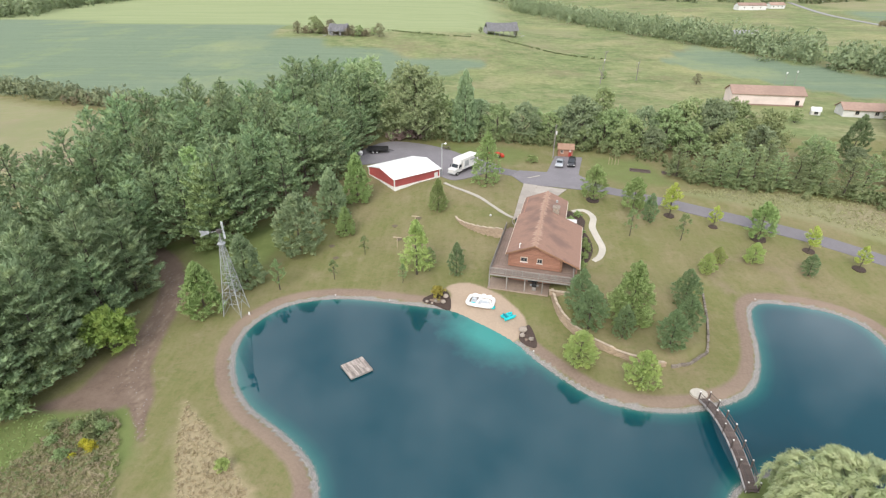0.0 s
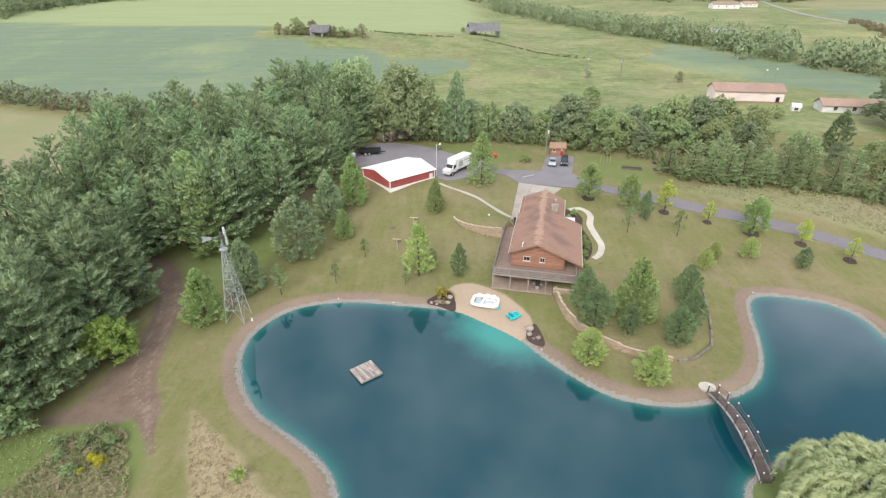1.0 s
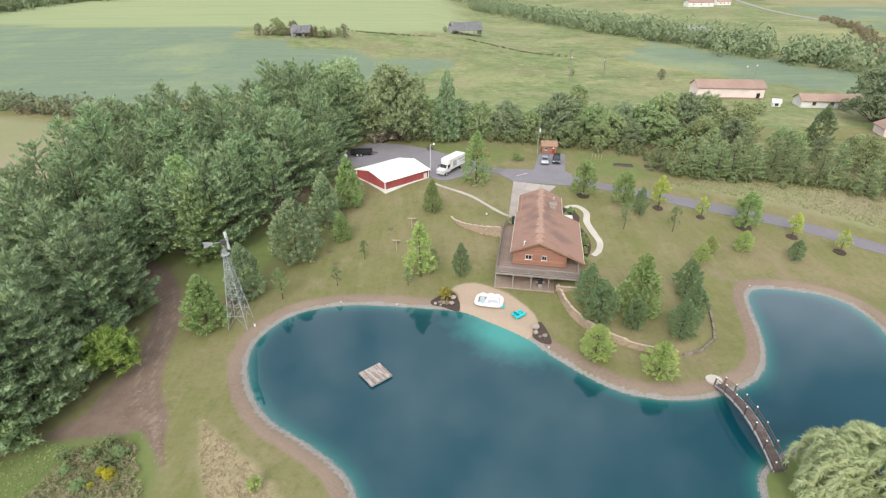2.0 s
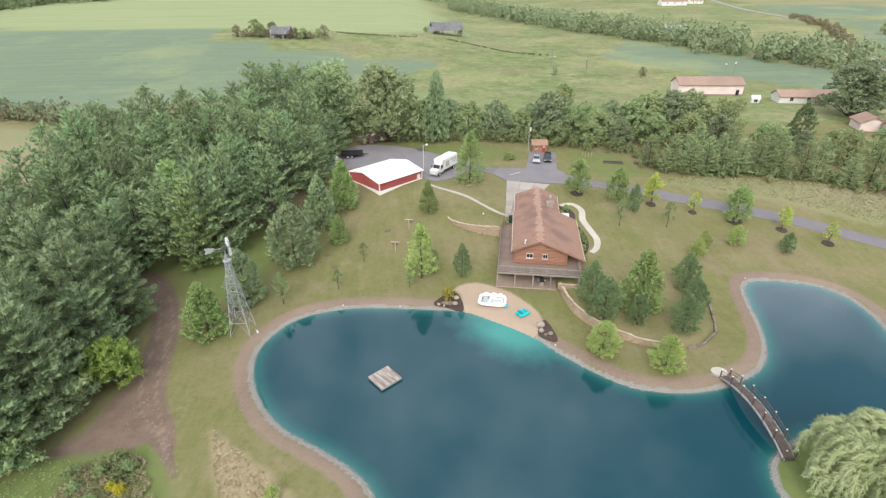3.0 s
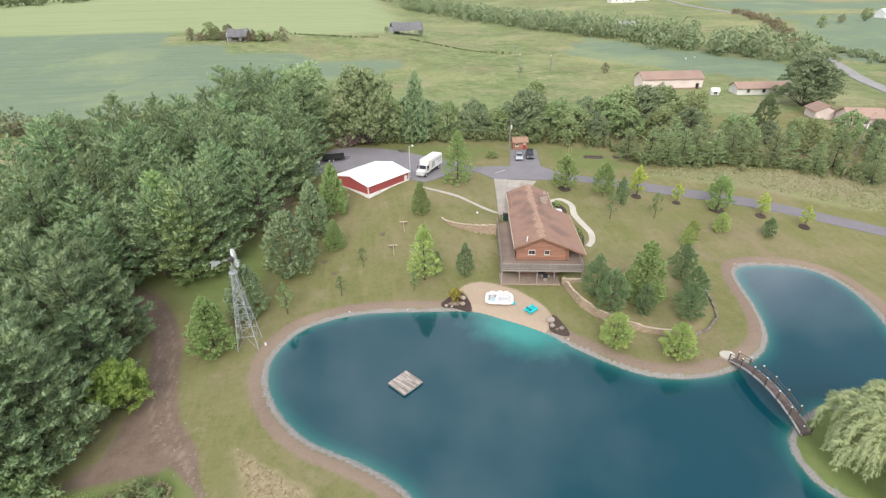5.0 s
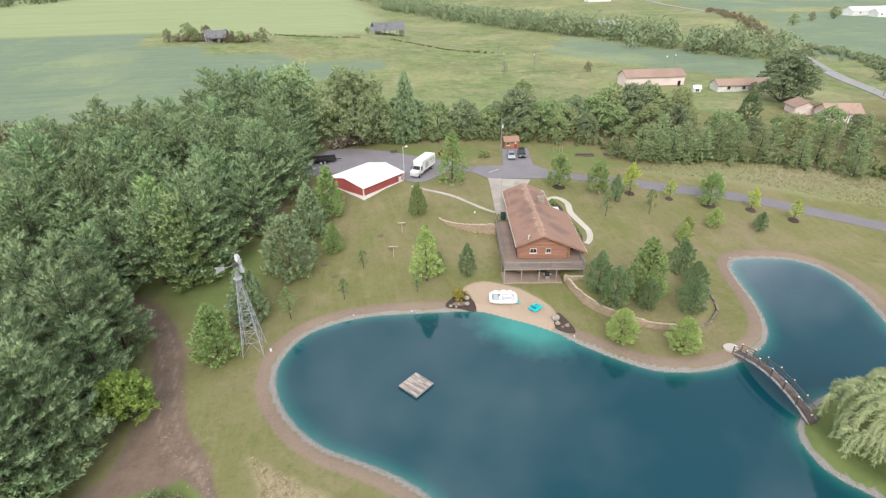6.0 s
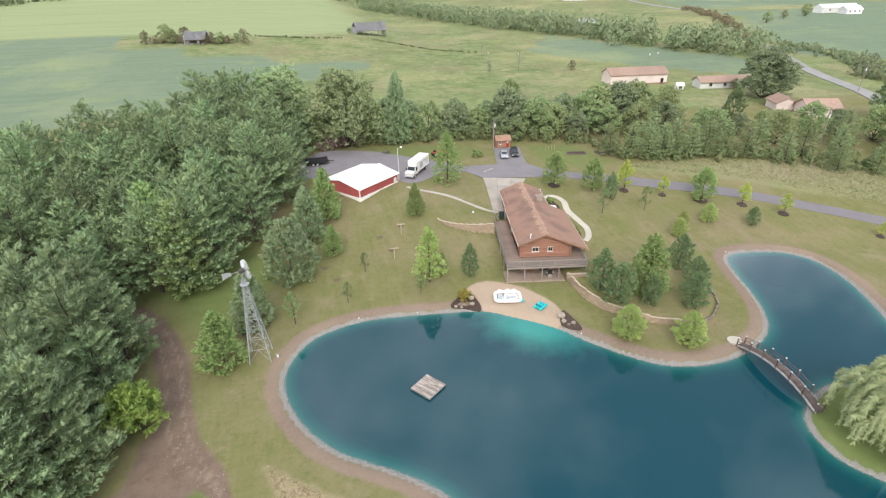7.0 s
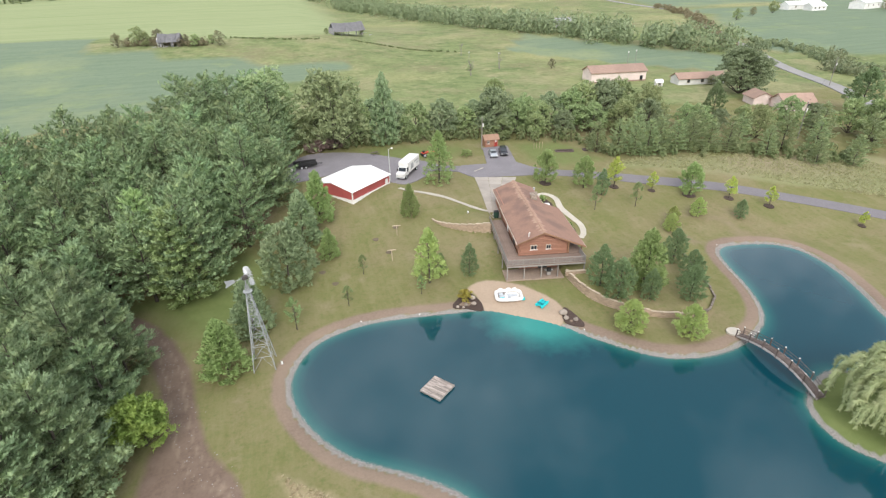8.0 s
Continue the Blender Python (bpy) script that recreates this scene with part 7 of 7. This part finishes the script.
SCRUB = [broad_model(f"scrub_{k}", 13, 11.5, (leafage("scrub_leaves", (0.2, 0.21, 0.12), (0.38, 0.37, 0.22), (0.4, 0.35, 0.22)), OAK_PALE)[k], 86 + k, 90, 0.0, 1.1, 26, 13) for k in range(2)]
ruin(21.5, 366, 12, 21, 12, 8.5, "collapsed grey wooden barn in the meadow")
ruin(-79, 338, -10, 12, 9, 7.0, "ruined white farmhouse overgrown with trees")
for k, (x, y, s) in enumerate(((-106, 341, 0.55), (-92, 340, 0.6), (-71, 336, 0.45), (-66, 333, 0.5), (-54, 334, 0.6), (-96, 344, 0.75), (-86, 345, 0.6), (-58, 338, 0.4))):
    tree("ruin_tree", SCRUB[k % 2], sized(x, y, s), "scrubby tree round the ruined farmhouse", "tree", "trees of the ruin")
for k, (x, y, s) in enumerate(((15, 364, 0.35), (8, 362, 0.28), (32, 372, 0.3), (60.5, 241, 0.28), (97, 230, 0.35), (300, 330, 0.6), (330, 345, 0.5), (360, 355, 0.7), (450, 330, 0.8), (102, 165, 0.35), (134, 170, 0.3))):
    tree("meadow_tree", SCRUB[k % 2], sized(x, y, s), "lone bushy tree in the fields", "tree", "lone trees of the fields")


DEAD_BARK = surface("bleached_dead_wood", (0.3, 0.27, 0.24), (0.2, 0.18, 0.16), 6, 1, 0.95)


def dead_tree(x, y, tall, seed):
    """A bare standing tree: trunk and forked limbs."""
    g = np.random.default_rng(seed)
    t = thing("dead_tree", at_ground(x, y), "bare grey dead tree standing in the meadow", "tree", "dead trees of the meadow")
    part("trunk", tube(bmesh.new(), (0, 0, -0.3), (0.2, 0.1, tall * 0.8), 0.2, 0.07, 6), DEAD_BARK, t)
    for k in range(9):
        z = tall * g.uniform(0.3, 0.78)
        a, r = g.uniform(0, 6.283), tall * g.uniform(0.12, 0.26)
        mid = Vector((r * 0.6 * math.cos(a), r * 0.6 * math.sin(a), z + r * 0.7))
        limb = tube(bmesh.new(), (0.1, 0.05, z), mid, 0.07, 0.05, 5)
        part("limb", tube(limb, mid, mid + Vector((r * 0.3 * math.cos(a + 0.6), r * 0.3 * math.sin(a + 0.6), r * 0.8)), 0.05, 0.025, 5), DEAD_BARK, t)


for k, (x, y, tall) in enumerate(((74, 238, 9), (56, 228, 8), (71, 284, 7))):
    dead_tree(x, y, tall, 150 + k)


# ---- rough growth ----
def blades(name, ring, count, tall, material, seed, label, size=0.5, per=6, category="grass"):
    """Tufts of stalks scattered over a plan outline."""
    g = np.random.default_rng(seed)
    ring = np.array(ring, float)
    q = g.uniform(ring.min(0), ring.max(0), (count * 3, 2))
    q = q[inside(q[:, 0], q[:, 1], ring)][:count]
    z = height(q[:, 0], q[:, 1])
    clump = 0.35 + 0.65 * np.array([noise.noise(Vector((x * 0.35, y * 0.35, seed))) * 0.5 + 0.5 for x, y in q])
    lift = g.uniform(0, tall, len(q)) * clump
    me = leaf_mesh(name, np.stack([q[:, 0], q[:, 1], z + lift], 1), np.tile([0, 0, 1.0], (len(q), 1)), material, size, size * 0.3, per, 0.5, True, seed, 0, 0.3)
    return tagged(new(name, me), label, category, kind="stuff")


STRAW = leafage("dry_stalks", (0.44, 0.37, 0.235), (0.6, 0.52, 0.34), (0.5, 0.45, 0.27))
WEED_STALK = leafage("weed_stalks", (0.32, 0.28, 0.17), (0.52, 0.45, 0.3), (0.36, 0.36, 0.18))
VERGE = leafage("verge_stalks", (0.26, 0.26, 0.13), (0.46, 0.43, 0.25), (0.36, 0.37, 0.18))
blades("dry_grass", [(-32.3, 43), (-30.4, 37), (-26.8, 30), (-25, 20), (-18, 20), (-21, 32), (-25.5, 37)], 1500, 0.05, STRAW, 101, "flattened dry straw-coloured grass", 0.32)
blades("tall_weeds", [(-46, 33), (-43.5, 40), (-38.5, 40.5), (-36, 36.5), (-33.2, 31), (-32, 18), (-52, 18)], 4200, 0.55, WEED_STALK, 102, "tall tan and green weeds beside the track", 0.34)
blades("green_weeds", [(-45, 35), (-42.5, 40.5), (-39, 40), (-37, 36), (-38, 28), (-46, 26)], 420, 0.8, UNDER, 103, "bushy green weeds among dry stalks", 0.34, 7)
blades("rough_grass", [(-58, 28), (-53, 36), (-48, 41), (-44.5, 40), (-46, 33), (-50, 22), (-58, 20)], 900, 0.15, FIR, 105, "rough green weeds below the pines", 0.24, 5)
blades("verge_grass", [(44, 104), (56, 98), (66, 93.5), (76, 86), (92, 72), (112, 72), (106, 88), (80, 99), (58, 106)], 3600, 0.25, VERGE, 104, "long dry verge grass beside the road", 0.42, 5)
WEEDS = [broad_model(f"weed_bush_{k}", 2.2, 2.6, m, 110 + k, 55, 0.0, 0.34) for k, m in enumerate((UNDER, OAK, YELLOW))]
for x, y, k, c in ((-40.5, 39.6, 1.0, 0), (-41.6, 38.4, 0.8, 1), (-39.6, 37.6, 0.9, 0), (-43.2, 36.6, 0.7, 1), (-38.6, 36.0, 0.7, 2), (-39.7, 36.6, 0.55, 2), (-39.0, 38.4, 0.9, 1), (-40.0, 35.0, 0.4, 2), (-41, 34.8, 0.8, 1), (-37.2, 34.6, 0.5, 0), (-44.4, 38.4, 0.8, 1)):
    tree("weed_bush", WEEDS[c], sized(x, y, k * 0.75, k * 0.7), ("bushy green weed", "olive green weed bush", "yellow flowering weed")[c] + " among dry stalks", "bush", "weed bushes")


def riprap(count, seed):
    """Small stones heaped along the shore."""
    g = np.random.default_rng(seed)
    run = np.vstack([SHORE, SHORE[:1]])
    seg = np.linalg.norm(np.diff(run, axis=0), axis=1)
    total = np.concatenate([[0], np.cumsum(seg)])
    s = g.uniform(0, total[-1], count)
    x, y = np.interp(s, total, run[:, 0]), np.interp(s, total, run[:, 1])
    ahead = np.stack([np.interp((s + 0.2) % total[-1], total, run[:, 0]) - x, np.interp((s + 0.2) % total[-1], total, run[:, 1]) - y], 1)
    out = unit(np.stack([ahead[:, 1], -ahead[:, 0]], 1))
    probe = shore_distance(x + out[:, 0] * 0.5, y + out[:, 1] * 0.5)
    out[probe < 0] *= -1
    off = g.uniform(-0.42, 0.3, count)
    x, y = x + out[:, 0] * off, y + out[:, 1] * off
    keep = ~inside(x, y, BEACH) & (y > 20)
    x, y = x[keep], y[keep]
    z = height(x, y)
    n = len(x)
    r = g.uniform(0.03, 0.07, (n, 1, 1))
    octa = np.array([(1, 0, 0), (0, 1, 0), (-1, 0, 0), (0, -1, 0), (0, 0, 0.75), (0, 0, -0.6)], float)
    v = np.stack([x, y, z + 0.03], 1)[:, None, :] + octa[None] * r * g.uniform(0.6, 1.3, (n, 6, 1))
    f = np.array([(0, 1, 4), (1, 2, 4), (2, 3, 4), (3, 0, 4), (1, 0, 5), (2, 1, 5), (3, 2, 5), (0, 3, 5)])
    faces = (f[None] + 6 * np.arange(n)[:, None, None]).reshape(-1, 3)
    me = bpy.data.meshes.new("shore_stones")
    me.from_pydata(v.reshape(-1, 3).tolist(), [], faces.tolist())
    me.materials.append(RIPRAP)
    return tagged(new("shore_stones", me), "grey and pale stones heaped along the waterline", "stones", kind="stuff")


def riprap_material():
    m, n, l, b = shader("shore_stone")
    geo = n.new("ShaderNodeNewGeometry")
    c = mixed(n, l, geo.outputs["Random Per Island"], (0.22, 0.205, 0.195), (0.4, 0.375, 0.35))
    l.new(c, b.inputs["Base Color"])
    b.inputs["Roughness"].default_value = 0.9
    return m


RIPRAP = riprap_material()
riprap(14000, 120)


# ---- small things of the yard ----
PALE_WOOD = surface("pale_timber", (0.55, 0.44, 0.32), (0.45, 0.36, 0.26), 7, 1, 0.85)
for x, y in ((-10.0, 88.4), (-12.6, 81.0)):
    c = thing("clothesline_post", at_ground(x, y, -8), "pale timber T-shaped clothesline post", "clothesline post", "clothesline posts")
    part("post", tube(bmesh.new(), (0, 0, -0.2), (0, 0, 2.0), 0.06, 0.06, 6), PALE_WOOD, c)
    part("crossbar", boxed(-0.75, 0.75, -0.06, 0.06, 1.95, 2.07), PALE_WOOD, c)
table = thing("picnic_table", at_ground(-5.7, 131.6, 20), "dark brown wooden picnic table on the grass", "picnic table")
for k in range(5):
    part("top_board", boxed(-0.95, 0.95, -0.38 + k * 0.155, -0.24 + k * 0.155, 0.72, 0.76), BRIDGE_WOOD, table)
for sgn in (-1, 1):
    part("bench", boxed(-0.95, 0.95, sgn * 0.78 - 0.14, sgn * 0.78 + 0.14, 0.42, 0.46), BRIDGE_WOOD, table)
    for e in (-0.7, 0.7):
        part("leg", tube(bmesh.new(), (e, sgn * 0.75, 0), (e, sgn * 0.2, 0.73), 0.05, 0.05, 4), BRIDGE_WOOD, table)
tagged(part("kerb_strip", ribbon([(13.4, 110.4), (14.8, 111.2), (16.2, 112.0)], 0.25, 0.16), PALE_CONCRETE), "pale concrete kerb strip at the junction", "kerb", kind="structure")
for x, y in ((-12.0, 65.6), (8.6, 54.3), (43.8, 68.1), (-20.5, 66.5)):
    m = thing("shore_light", at_ground(x, y, 0, 0, 0.6), "small white light on the stony shore", "garden light", "lights along the shore")
    part("stake", tube(bmesh.new(), (0, 0, -0.1), (0, 0, 0.15), 0.04, 0.04, 6), STEEL, m)
    part("globe", tube(tube(bmesh.new(), (0, 0, 0.15), (0, 0, 0.3), 0.12, 0.15, 10), (0, 0, 0.3), (0, 0, 0.38), 0.15, 0.05, 10), WHITE, m)
ball = thing("white_ball", at_ground(4.2, 89.4, 0), "white ball lying on the lawn", "ball")
part("shell", tube(tube(bmesh.new(), (0, 0, 0), (0, 0, 0.2), 0.12, 0.22, 10), (0, 0, 0.2), (0, 0, 0.4), 0.22, 0.1, 10), WHITE, ball)
DEADWOOD = leafage("dead_twigs", (0.2, 0.14, 0.12), (0.42, 0.31, 0.28), (0.3, 0.22, 0.19))
BRUSHPILE = broad_model("brush_pile", 2.4, 3.6, DEADWOOD, 115, 60, 0.0, 0.5, 30, 9, 0.8, 0.15)
for x, y, sc in ((-21.5, 139.2, 1.0), (-18.8, 140.0, 1.2), (-15.9, 140.4, 1.1), (-13.2, 141, 0.9)):
    tree("brush_pile", BRUSHPILE, sized(x, y, sc), "pile of pinkish-brown dead brush at the yard's edge", "brush pile", "brush piles")


def track_stones(count, seed):
    """Loose stones along the dirt track."""
    g = np.random.default_rng(seed)
    k = g.integers(8, len(TRACK) - 1, count)
    q = TRACK[k] + g.normal(0, 0.95, (count, 2))
    z = height(q[:, 0], q[:, 1])
    r = g.uniform(0.03, 0.09, (count, 1, 1))
    octa = np.array([(1, 0, 0), (0, 1, 0), (-1, 0, 0), (0, -1, 0), (0, 0, 0.6), (0, 0, -0.6)], float)
    v = np.stack([q[:, 0], q[:, 1], z + 0.04], 1)[:, None, :] + octa[None] * r * g.uniform(0.6, 1.3, (count, 6, 1))
    faces = np.array([(0, 1, 4), (1, 2, 4), (2, 3, 4), (3, 0, 4), (1, 0, 5), (2, 1, 5), (3, 2, 5), (0, 3, 5)])
    me = bpy.data.meshes.new("track_stones")
    me.from_pydata(v.reshape(-1, 3).tolist(), [], (faces[None] + 6 * np.arange(count)[:, None, None]).reshape(-1, 3).tolist())
    me.materials.append(STONE)
    return tagged(new("track_stones", me), "loose grey stones on the dirt track", "stones", kind="stuff")


track_stones(220, 130)
